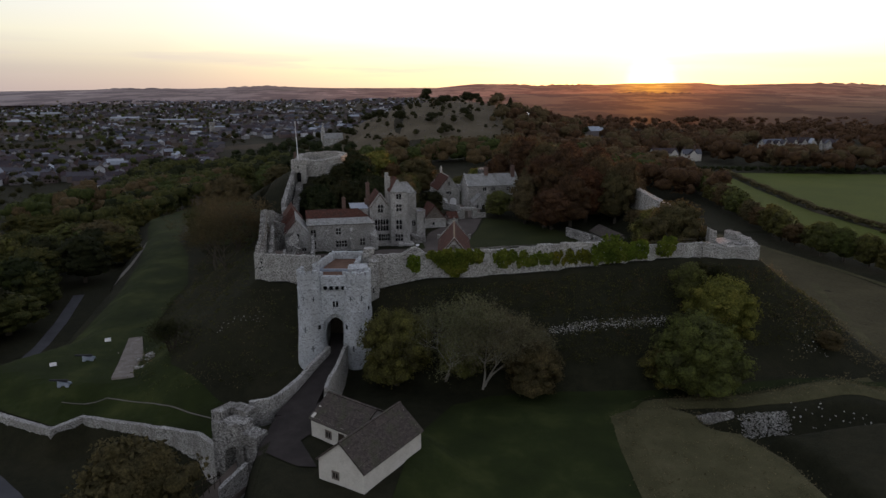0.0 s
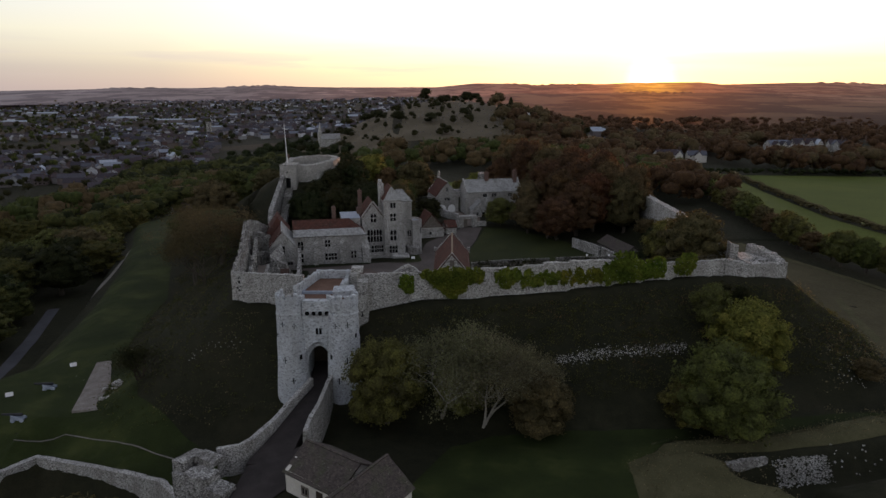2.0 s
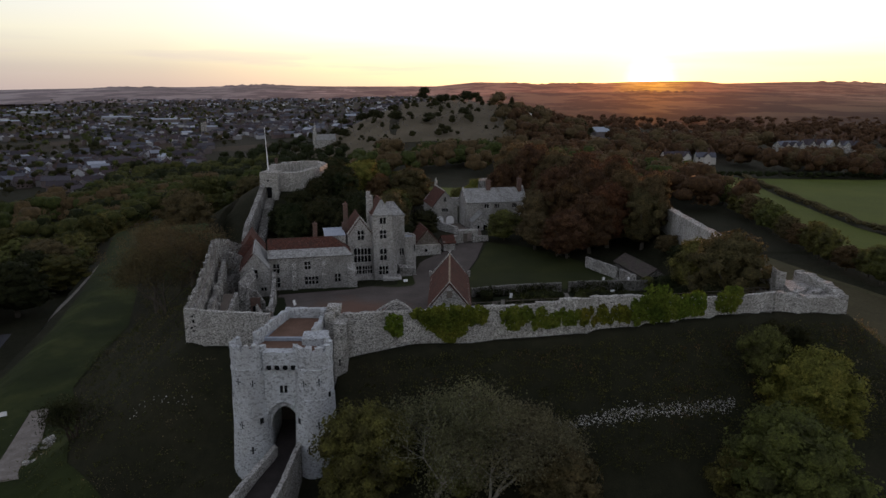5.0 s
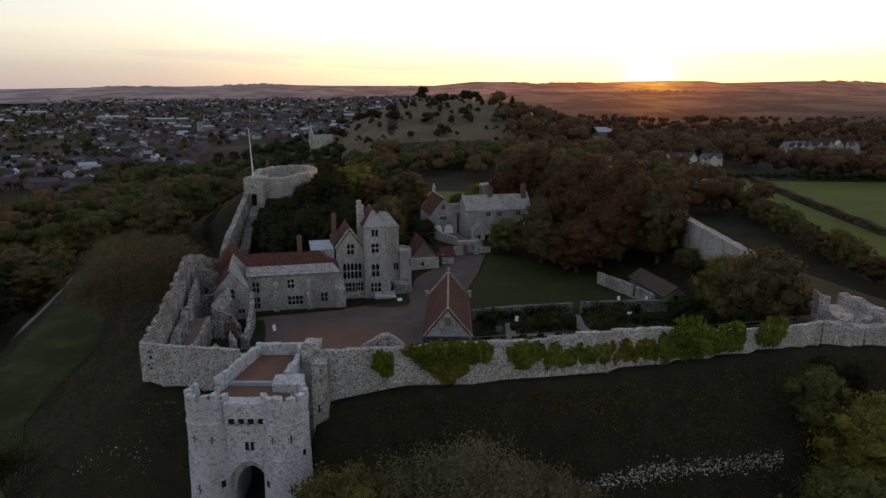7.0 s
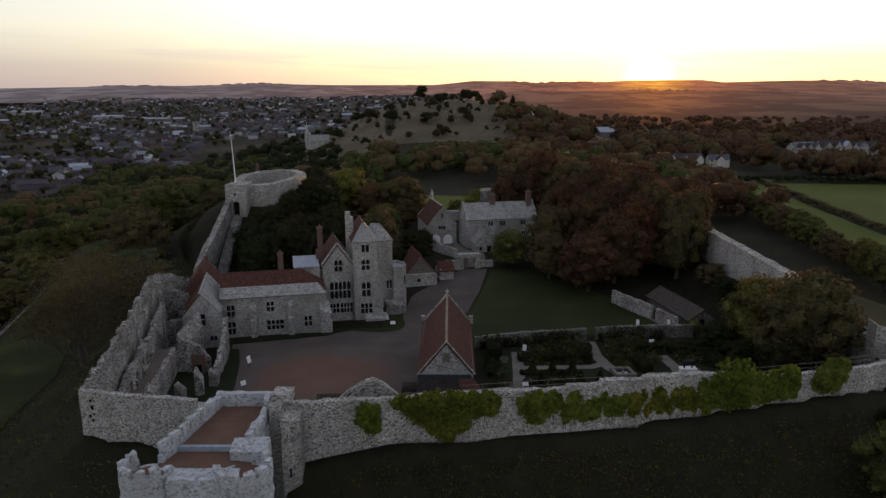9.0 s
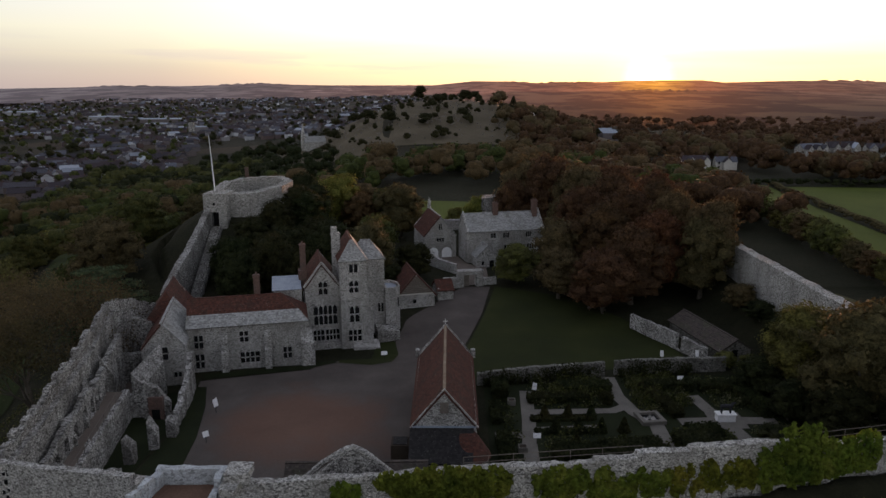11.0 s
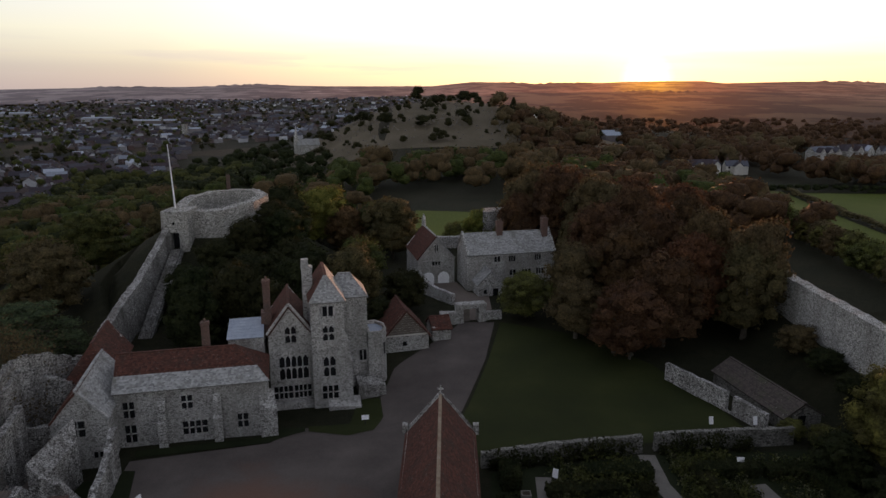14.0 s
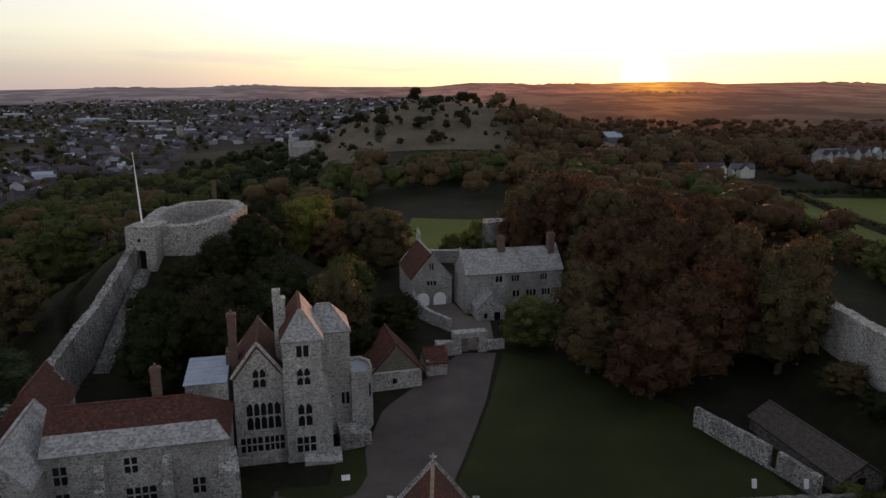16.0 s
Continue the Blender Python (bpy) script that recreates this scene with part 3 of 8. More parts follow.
def haze_glow_mat(name, strength, peak):
    """Far hillsides: dark fields and woods, lit haze painted on as emission, warmer sunwards."""
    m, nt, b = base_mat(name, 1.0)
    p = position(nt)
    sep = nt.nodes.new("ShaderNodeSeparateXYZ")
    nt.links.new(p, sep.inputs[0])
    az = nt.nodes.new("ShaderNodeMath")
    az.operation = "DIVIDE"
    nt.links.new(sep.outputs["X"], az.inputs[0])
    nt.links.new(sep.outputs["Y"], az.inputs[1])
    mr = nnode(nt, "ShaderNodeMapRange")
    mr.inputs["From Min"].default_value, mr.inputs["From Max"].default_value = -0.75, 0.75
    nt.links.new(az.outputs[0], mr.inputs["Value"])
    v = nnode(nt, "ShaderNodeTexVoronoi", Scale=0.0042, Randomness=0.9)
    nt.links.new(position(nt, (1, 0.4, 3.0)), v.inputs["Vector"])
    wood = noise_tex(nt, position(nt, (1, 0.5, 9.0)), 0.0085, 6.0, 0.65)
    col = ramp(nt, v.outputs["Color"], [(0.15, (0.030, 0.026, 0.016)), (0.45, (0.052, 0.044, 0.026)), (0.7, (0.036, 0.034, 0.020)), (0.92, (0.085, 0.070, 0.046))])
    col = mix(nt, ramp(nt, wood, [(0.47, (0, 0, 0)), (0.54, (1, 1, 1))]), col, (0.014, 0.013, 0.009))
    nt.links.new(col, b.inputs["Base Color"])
    # emitted haze colour by bearing, brightest below the sun
    haze_glow = ramp(nt, mr.outputs[0], [(0.0, (0.060, 0.056, 0.066)), (0.30, (0.062, 0.049, 0.054)), (0.50, (0.090, 0.044, 0.036)), (0.60, (0.120, 0.040, 0.022)), (0.655, (0.200, 0.060, 0.020)), (0.694, peak), (0.735, (0.195, 0.058, 0.020)), (0.80, (0.105, 0.038, 0.022)), (1.0, (0.055, 0.030, 0.022))])
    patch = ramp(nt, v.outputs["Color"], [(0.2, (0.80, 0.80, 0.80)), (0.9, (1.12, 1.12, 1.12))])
    haze_glow = mix(nt, 1.0, haze_glow, patch, "MULTIPLY")
    haze_glow = mix(nt, ramp(nt, wood, [(0.47, (0, 0, 0)), (0.53, (0.8, 0.8, 0.8))]), haze_glow, mix(nt, 1.0, haze_glow, (0.60, 0.55, 0.55), "MULTIPLY"))
    # the painted haze weakens towards the hill's foot
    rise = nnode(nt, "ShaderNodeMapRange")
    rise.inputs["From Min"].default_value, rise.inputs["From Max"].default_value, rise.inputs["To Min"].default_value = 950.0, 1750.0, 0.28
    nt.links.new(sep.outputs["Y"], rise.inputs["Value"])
    haze_glow = mix(nt, 1.0, haze_glow, rise.outputs[0], "MULTIPLY")
    nt.links.new(haze_glow, b.inputs["Emission Color"])
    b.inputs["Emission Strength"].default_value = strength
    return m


def ridge(name, near, far, stops, tops, foot, material, label, trees, seed, left=-0.80):
    """A far hillside: it climbs from its foot at the nearer distance to its crest at the farther one."""
    az = np.arange(left, 0.80, 0.0021)
    top = np.interp(az, stops, tops)
    r = np.random.RandomState(seed)
    bumps = np.interp(np.arange(len(az)) * 0.55, np.arange(len(az)), r.rand(len(az)))
    woody = np.clip(np.sin(az * 31 + seed) + np.sin(az * 13 + 2 * seed), 0, 1)
    verts, faces = [], []
    steps = 9
    for k in range(steps):
        f = k / (steps - 1)
        d = near + (far - near) * f
        z = foot + (top - foot) * (f ** 0.8) + 2.0 * np.sin(az * 37 + k) * f * (1 - f)
        if k == steps - 1:
            z = z + trees * woody * bumps
        y = d / np.sqrt(1 + az * az)
        verts.append(np.stack([az * y, y, z], 1))
    n = len(az)
    verts = np.concatenate(verts)
    i = (np.arange(steps - 1)[:, None] * n + np.arange(n - 1)[None, :]).ravel()
    faces = np.stack([i, i + 1, i + n + 1, i + n], 1)
    me = bpy.data.meshes.new(name)
    me.from_pydata(verts.tolist(), [], faces.tolist())
    me.materials.append(material)
    me.polygons.foreach_set("use_smooth", [True] * len(me.polygons))
    return tagged(new(name, me), label, "hills", kind="structure")


AZ = [-0.80, -0.62, -0.46, -0.32, -0.25, -0.15, -0.01, 0.045, 0.09, 0.13, 0.22, 0.26, 0.30, 0.36, 0.39, 0.49, 0.55, 0.62, 0.80]
ridge("backdrop", 2750, 4300, AZ, [22, 24, 34, 40, 50, 42, 42, 66, 64, 54, 60, 68, 70, 70, 58, 66, 64, 54, 50], -16, haze_glow_mat("far_hill_haze_glow", 1.0, (0.55, 0.22, 0.02)), "wooded hills along the skyline with painted haze, glowing near the sun", 9.0, 3)
ridge("backdrop", 1000, 2400, [-0.02, 0.05, 0.10, 0.16, 0.22, 0.34, 0.46, 0.6, 0.80], [-20, 6, 22, 20, 24, 22, 24, 18, 16], -17, haze_glow_mat("near_hill_haze_glow", 0.58, (0.30, 0.092, 0.018)), "nearer dark hillside with fields and woods under painted haze", 8.0, 5, -0.02)


def drape(name, poly, material, label, category="pavement", step=1.0, lift=0.05, kind="structure"):
    """A thin sheet of another surface, laid on the land within a plan polygon."""
    bm = bmesh.new()
    bm.faces.new([bm.verts.new((x, y, 0)) for x, y in poly])
    xs, ys = [p[0] for p in poly], [p[1] for p in poly]
    cut = max(step * 2.0, 1.2)
    for axis, lo, hi in ((0, min(xs), max(xs)), (1, min(ys), max(ys))):
        for k in range(1, int((hi - lo) / cut) + 1):
            co, no = [0, 0, 0], [0, 0, 0]
            co[axis], no[axis] = lo + k * cut, 1
            bmesh.ops.bisect_plane(bm, geom=bm.verts[:] + bm.edges[:] + bm.faces[:], plane_co=co, plane_no=no)
    bmesh.ops.triangulate(bm, faces=bm.faces[:])
    zs = height(np.array([v.co.x for v in bm.verts]), np.array([v.co.y for v in bm.verts]))
    for v, z in zip(bm.verts, zs):
        v.co.z = float(z) + lift
    bmesh.ops.recalc_face_normals(bm, faces=bm.faces[:])
    me = bpy.data.meshes.new(name)
    bm.to_mesh(me)
    bm.free()
    me.materials.append(material)
    return tagged(new(name, me), label, category, kind=kind)


def ribbon(name, pts, width, material, label, category="path", lift=0.06, step=1.5, kind="structure"):
    """A path of even width along a line on the land."""
    line = []
    for (x0, y0), (x1, y1) in zip(pts, pts[1:]):
        n = max(1, int(math.hypot(x1 - x0, y1 - y0) / step))
        line += [(x0 + (x1 - x0) * k / n, y0 + (y1 - y0) * k / n) for k in range(n)]
    line.append(pts[-1])
    g = Geo()
    verts, faces = [], []
    for k, (x, y) in enumerate(line):
        ax, ay = line[max(k - 1, 0)]
        bx, by = line[min(k + 1, len(line) - 1)]
        d = math.hypot(bx - ax, by - ay)
        nx, ny = -(by - ay) / d, (bx - ax) / d
        for s in (-1, -0.33, 0.33, 1):
            qx, qy = x + nx * s * width / 2, y + ny * s * width / 2
            verts.append((qx, qy, hz(qx, qy) + lift))
        if k:
            o = 4 * k
            faces += [(o - 4 + i, o + i, o + i + 1, o - 3 + i) for i in range(3)]
    faces = [tuple(reversed(f)) for f in faces]
    g.add(verts, faces)
    return tagged(part(name, g, material), label, category, kind=kind)


def jag(s, seed, amount):
    """Broken wall tops: blocky steps and small teeth."""
    a = noise.noise(Vector((s * 0.35, seed * 7.3, 0)))
    b = noise.noise(Vector((math.floor(s / 0.9) * 3.1, seed * 3.7, 2)))
    return amount * (0.7 * a + 0.6 * b)


def wall_geo(line, thick, jagged=0.4, step=0.6, seed=1, holes=(), uneven=0.12):
    """A masonry wall along a line of (x, y, base, top), the outer face on the line, the thickness to its left.
    holes: (start, end, bottom, top) along the wall, right through it."""
    cum = [0.0]
    for (x0, y0, *_), (x1, y1, *_) in zip(line, line[1:]):
        cum.append(cum[-1] + math.hypot(x1 - x0, y1 - y0))
    cuts = set()
    for a, b in zip(cum, cum[1:]):
        n = max(1, round((b - a) / step))
        cuts |= {round(a + (b - a) * k / n, 3) for k in range(n + 1)}
    for h in holes:
        cuts |= {h[0], h[1]}
    cuts = sorted(cuts)
    at = []
    for s in cuts:
        x, y, zb, zt = (float(np.interp(s, cum, [p[k] for p in line])) for k in range(4))
        at.append((s, x, y, zb, zt))
    normals = []
    for k in range(len(at)):
        a, b = at[max(k - 1, 0)], at[min(k + 1, len(at) - 1)]
        d = math.hypot(b[1] - a[1], b[2] - a[2]) or 1.0
        normals.append((-(b[2] - a[2]) / d, (b[1] - a[1]) / d))
    g = Geo()
    for k in range(len(at) - 1):
        (s0, x0, y0, b0, t0), (s1, x1, y1, b1, t1) = at[k], at[k + 1]
        sm = (s0 + s1) / 2
        top = jag(sm, seed, jagged)
        t0, t1 = t0 + top, t1 + top
        (nx0, ny0), (nx1, ny1) = normals[k], normals[k + 1]
        plan = [(x0, y0), (x1, y1), (x1 + nx1 * thick, y1 + ny1 * thick), (x0 + nx0 * thick, y0 + ny0 * thick)]
        spans = [(b0, b1, t0, t1)]
        for h0, h1, hb, ht in holes:
            if h0 - 1e-6 <= sm <= h1 + 1e-6:
                spans = [(b0, b1, hb, hb)] if ht >= min(t0, t1) else [(b0, b1, hb, hb), (ht, ht, t0, t1)]
        for lo0, lo1, hi0, hi1 in spans:
            n = max(1, int((max(hi0, hi1) - min(lo0, lo1)) / 1.6))
            for q in range(n):
                f0, f1 = q / n, (q + 1) / n
                l0, l1 = lo0 + (hi0 - lo0) * f0, lo1 + (hi1 - lo1) * f0
                u0, u1 = lo0 + (hi0 - lo0) * f1, lo1 + (hi1 - lo1) * f1
                g.prism(plan, [l0, l1, l1, l0], [u0, u1, u1, u0])
    if uneven:
        g.rough(uneven, 0.9)
    g.weld = True
    return g


def wall(name, line, thick, material, label, category="wall", kind="structure", parent=None, **more):
    ob = part(name, wall_geo(line, thick, **more), material, parent)
    if parent is None:
        tagged(ob, label, category, kind=kind)
    elif label:
        ob["label"] = label
    return ob


def window(parent, m, w, h, cols=2, rows=1, arched=False, material=None, depth=0.10, glass=None):
    """A mullioned window on a wall face; m: its foot's middle, x along the wall, -y outwards."""
    g = Geo(m)
    fr = 0.2
    g.box(-w / 2 - fr, -depth, -fr, w / 2 + fr, 0.03, 0)
    g.box(-w / 2 - fr, -depth, h, w / 2 + fr, 0.03, h + fr)
    g.box(-w / 2 - fr, -depth, 0, -w / 2, 0.03, h)
    g.box(w / 2, -depth, 0, w / 2 + fr, 0.03, h)
    for c in range(1, cols):
        x = -w / 2 + w * c / cols
        g.box(x - 0.075, -depth * 0.8, 0, x + 0.075, 0.03, h)
    for r in range(1, rows):
        z = h * r / rows
        g.box(-w / 2, -depth * 0.8, z - 0.075, w / 2, 0.03, z + 0.075)
    if arched:
        for c in range(cols):
            for r in range(rows):
                x0, z1 = -w / 2 + w * c / cols, h * (r + 1) / rows
                cw = w / cols
                for s in (0, 1):
                    xa = x0 + 0.05 if s == 0 else x0 + cw - 0.05
                    xb = x0 + cw * (0.40 if s == 0 else 0.60)
                    g.add([(xa, -depth * 0.7, z1), (xb, -depth * 0.7, z1), (xa, -depth * 0.7, z1 - cw * 0.55), (xa, 0.02, z1), (xb, 0.02, z1), (xa, 0.02, z1 - cw * 0.55)],
                          [(0, 1, 2), (1, 4, 5, 2), (3, 5, 4)])
    g.weld = True
    ob = part("window", g, material or M_SURROUND, parent)
    part("pane", Geo(m).box(-w / 2, -0.035, 0, w / 2, 0.02, h), glass or M_GLASS_AND_GAPS, ob, "dark leaded glass")
    return ob


def gable_building(name, label, m, length, width, base, eave, ridge, wall_mat, roof_mats, category="building", over=0.35, hip0=0.0, hip1=0.0, group="", thick=0.22, parent=None, verge=False, ridge_mat=None):
    """A house on a plan rectangle: x along the ridge from 0 to length, y across from 0 to width. hip0, hip1: how far the ridge stops short of each end."""
    t = parent or thing(name, label, category, group, at=tuple(m @ Vector((0, 0, base))))
    mm = m if parent is None else m
    inv = Matrix.Translation(-t.location) if parent is None else Matrix.Identity(4)
    mm = inv @ mm
    g = Geo(mm)
    hw = width / 2
    g.box(0, 0, base - 1.0, length, width, eave)
    for x, hip in ((0, hip0), (length, hip1)):
        if hip <= 0:
            x0, x1 = (x, x + 0.5) if x == 0 else (x - 0.5, x)
            g.add([(x0, 0, eave), (x0, width, eave), (x0, hw, ridge - 0.05), (x1, 0, eave), (x1, width, eave), (x1, hw, ridge - 0.05)],
                  [(0, 2, 1), (3, 4, 5), (0, 1, 4, 3), (1, 2, 5, 4), (2, 0, 3, 5)])
    part("wall", g.rough(0.06, 0.8), wall_mat, t)
    slope = (ridge - eave) / hw
    ox = over * 0.6 if not verge else 0.1
    e = eave - slope * over
    x0, x1 = hip0 if hip0 > 0 else -ox, length - hip1 if hip1 > 0 else length + ox
    ex0, ex1 = (-over if hip0 > 0 else -ox), (length + over if hip1 > 0 else length + ox)
    for k, (ya, side) in enumerate(((-over, 0), (width + over, 1))):
        g = Geo(mm)
        # courses: the slope in three strips, each a little proud of the one above
        n = 4
        for q in range(n):
            fa, fb = q / n, (q + 1) / n
            za, zb = e + (ridge - e) * fa, e + (ridge - e) * fb
            y_a, y_b = ya + (hw - ya) * fa, ya + (hw - ya) * fb
            xa0, xb0 = ex0 + (x0 - ex0) * fa, ex0 + (x0 - ex0) * fb
            xa1, xb1 = ex1 + (x1 - ex1) * fa, ex1 + (x1 - ex1) * fb
            up = 0.02
            if side == 0:
                g.slab((xa0, y_a, za + up), (xa1, y_a, za + up), (xb1, y_b, zb), (xb0, y_b, zb), thick)
            else:
                g.slab((xa1, y_a, za + up), (xa0, y_a, za + up), (xb0, y_b, zb), (xb1, y_b, zb), thick)
        part("roof", g.rough(0.05, 0.5), roof_mats[k % len(roof_mats)], t)
    for hip, x in ((hip0, 0), (hip1, 1)):
        if hip > 0:
            g = Geo(mm)
            if x == 0:
                g.add([(ex0, -over, e), (ex0, width + over, e), (x0, hw, ridge), (ex0 + .1, -over, e - .2), (ex0 + .1, width + over, e - .2), (x0, hw, ridge - .2)], [(0, 2, 1), (3, 4, 5), (0, 1, 4, 3), (1, 2, 5, 4), (2, 0, 3, 5)])
            else:
                g.add([(ex1, -over, e), (ex1, width + over, e), (x1, hw, ridge), (ex1 - .1, -over, e - .2), (ex1 - .1, width + over, e - .2), (x1, hw, ridge - .2)], [(0, 1, 2), (3, 5, 4), (0, 3, 4, 1), (1, 4, 5, 2), (2, 5, 3, 0)])
            part("hip", g, roof_mats[0], t)
    g = Geo(mm)
    g.slab((x0, hw - 0.16, ridge + 0.02), (x1, hw - 0.16, ridge + 0.02), (x1, hw + 0.16, ridge + 0.02), (x0, hw + 0.16, ridge + 0.02), 0.16)
    part("ridge", g.rough(0.03), ridge_mat or roof_mats[0], t)
    return t, mm


def chimney(parent, m, w, d, z0, z1, material=None, pots=1):
    ob = part("chimney", Geo(m).box(-w / 2, -d / 2, z0, w / 2, d / 2, z1 - 0.35).box(-w / 2 - 0.08, -d / 2 - 0.08, z1 - 0.35, w / 2 + 0.08, d / 2 + 0.08, z1 - 0.1)
              .box(-w / 2, -d / 2, z1 - 0.1, w / 2, d / 2, z1), material or M_BRICK, parent)
    for k in range(pots):
        x = (k + 0.5) / pots * w - w / 2
        part("chimney_pot", Geo(m).cyl(x, 0, 0.16, z1, 0.12, z1 + 0.4, 8), M_BRICK, ob)
    return ob


def welded(g):
    g.weld = True
    return g


def wpart(name, line, thick, material, t, label="", **more):
    """A wall along a line, as a part of a thing."""
    ob = part(name, wall_geo(line, thick, **more), material, t, label)
    ob.location = -t.location
    return ob


def off(t):
    return Matrix.Translation(-t.location)


# ---- curtain walls ----
WEST = [(-12.6, 126.3, 1.5, 8.7), (-8, 126.6, 2.6, 8.85), (-3, 126.9, 3.4, 8.9), (2, 127.2, 3.6, 9.2), (8, 127.4, 4.0, 9.45), (14.4, 127.65, 4.2, 9.6), (14.6, 127.65, 4.2, 9.9),
        (17.9, 127.9, 4.3, 9.95), (18.1, 127.9, 4.3, 10.3), (22.3, 128.45, 4.6, 10.2), (22.5, 128.45, 4.6, 10.55), (30.2, 129.7, 5.0, 10.3), (35, 130.6, 5.3, 9.9), (35.2, 130.6, 5.3, 9.45),
        (42, 132.0, 5.7, 9.45), (46, 132.9, 6.0, 9.3), (52.5, 135.8, 5.5, 9.0)]
wall_west = part("wall_west", wall_geo([(x, y, b, t - 1.35) for x, y, b, t in WEST], 2.3, jagged=0.05, seed=3, uneven=0.12), M_STONE)
tagged(wall_west, "pale rubble curtain wall with a broken top", "wall", kind="structure")
part("parapet", wall_geo([(x, y - 0.02, t - 1.6, t) for x, y, b, t in WEST], 0.75, jagged=0.2, step=0.5, seed=3, uneven=0.14), M_STONE, wall_west)
NORTH_WEST = [(-36.6, 131.2, 1.2, 7.9), (-33, 130.3, 1.0, 7.8), (-23.4, 128.6, 0.6, 7.9)]
NORTH = [(-41.6, 182, -2.5, 6.3), (-45.4, 171.5, -2.0, 9.4), (-44.2, 166, 0, 9.2), (-42.2, 158, 0.5, 8.5), (-39.6, 147, 1.0, 8.4), (-37.7, 138, 1.2, 8.2), (-36.6, 131.2, 1.2, 8.0)]
for line, name, thick, material, label, rag, seed in ((NORTH_WEST, "wall_north_west", 2.3, M_STONE, "pale curtain wall below the ruined lodgings", 0.12, 5), (NORTH, "wall_north", 1.3, M_RUIN, "weathered north curtain wall with worn battlements", 1.25, 8)):
    low = part(name, wall_geo([(x, y, b, t - 1.2) for x, y, b, t in line], thick, jagged=0.06, seed=seed, uneven=0.18), material)
    tagged(low, label, "wall", kind="structure")
    part("parapet", wall_geo([(x, y, t - 1.5, t) for x, y, b, t in line], 0.62, jagged=rag, step=0.5, seed=seed, uneven=0.14), material, low)
wall("wall_keep_stair", [(-49.4, 227.5, 7.0, 13.2), (-49.2, 219, 4.0, 9.8), (-48.8, 212, 0.5, 7.6), (-47.4, 202, -1.5, 6.5), (-43.6, 186, -2, 6.3), (-41.6, 181.5, -2, 6.3)],
     1.3, M_RUIN, "curtain wall climbing the motte to the keep", jagged=0.25, seed=9, uneven=0.2)
wall("wall_south", [(60.6, 149, 1.0, 6.6), (58.9, 156, -3, 7.8), (58.4, 167, -3, 10.1), (58.4, 180, -3, 10.2), (58.4, 212, -3, 10.4), (56, 232, -3, 10.2), (52, 246, -3, 10)],
     1.8, M_STONE, "long pale south curtain wall", jagged=0.18, seed=12, uneven=0.14)
wall("wall_east", [(52, 246, -3, 6.0), (20, 266, -3, 3.4), (-28, 266, -2, 3.2)], 1.6, M_STONE, "far curtain wall behind the trees", jagged=0.3, seed=13)

def putlogs():
    """Small holes left by scaffold timbers, their shade painted as dark boxes."""
    q = random.Random(12)
    t = thing("putlog_holes", "scattered putlog holes in the curtain wall, painted as dark marks", "wall holes", at=(-30, 129.6, 4))
    o = off(t)
    for k in range(26):
        f = q.random()
        x, y, z = -35.6 + 12.0 * f, 130.95 - 2.2 * f, q.uniform(3.4, 7.4)
        part("hole", Geo(o @ frame_at(x, y, -10.5)).box(-.14 * q.uniform(.6, 1.5), -.06, z, .14, .2, z + q.uniform(.15, .4)).rough(.05), M_GLASS_AND_GAPS, t)


putlogs()

# wall-walk railings
def railing(line, label):
    t = thing("railing", label, "railing", "wall-walk railings", at=line[0])
    o = off(t)
    pts = []
    for a, b in zip(line, line[1:]):
        n = max(1, round((Vector(b) - Vector(a)).length / 2.4))
        pts += [Vector(a).lerp(Vector(b), k / n) for k in range(n)]
    pts.append(Vector(line[-1]))
    for p in pts:
        part("post", Geo(o).cyl(p.x, p.y, 0.03, p.z - 0.1, 0.03, p.z + 1.1, 6), M_WOOD, t)
    for h in (0.55, 1.08):
        part("rail", Geo(o).tube([tuple(p + Vector((0, 0, h))) for p in pts], [0.03] * len(pts), 5), M_WOOD, t)


railing([(4, 129.2, 8.2), (10.2, 129.5, 8.5), (15.6, 129.8, 8.7), (19, 130.0, 8.8)], "pale metal handrail along the wall-walk")
railing([(35, 132.4, 8.7), (43, 134.2, 8.6), (51, 137.0, 8.4)], "pale metal handrail along the wall-walk")
railing([(-35.8, 134.5, 7.2), (-38.3, 147, 7.6), (-40.9, 158, 7.7), (-43.2, 168, 8.3)], "thin metal handrail on the ruined wall-walk")
railing([(-41.4, 183, 6.2), (-44.4, 194, 6.4), (-46.4, 202, 6.5)], "thin metal handrail on the ruined wall-walk")
railing([(-32.9, 135, 2.6), (-34.9, 146, 2.6), (-36.7, 155.5, 2.6)], "thin metal handrail along the ruin terrace")

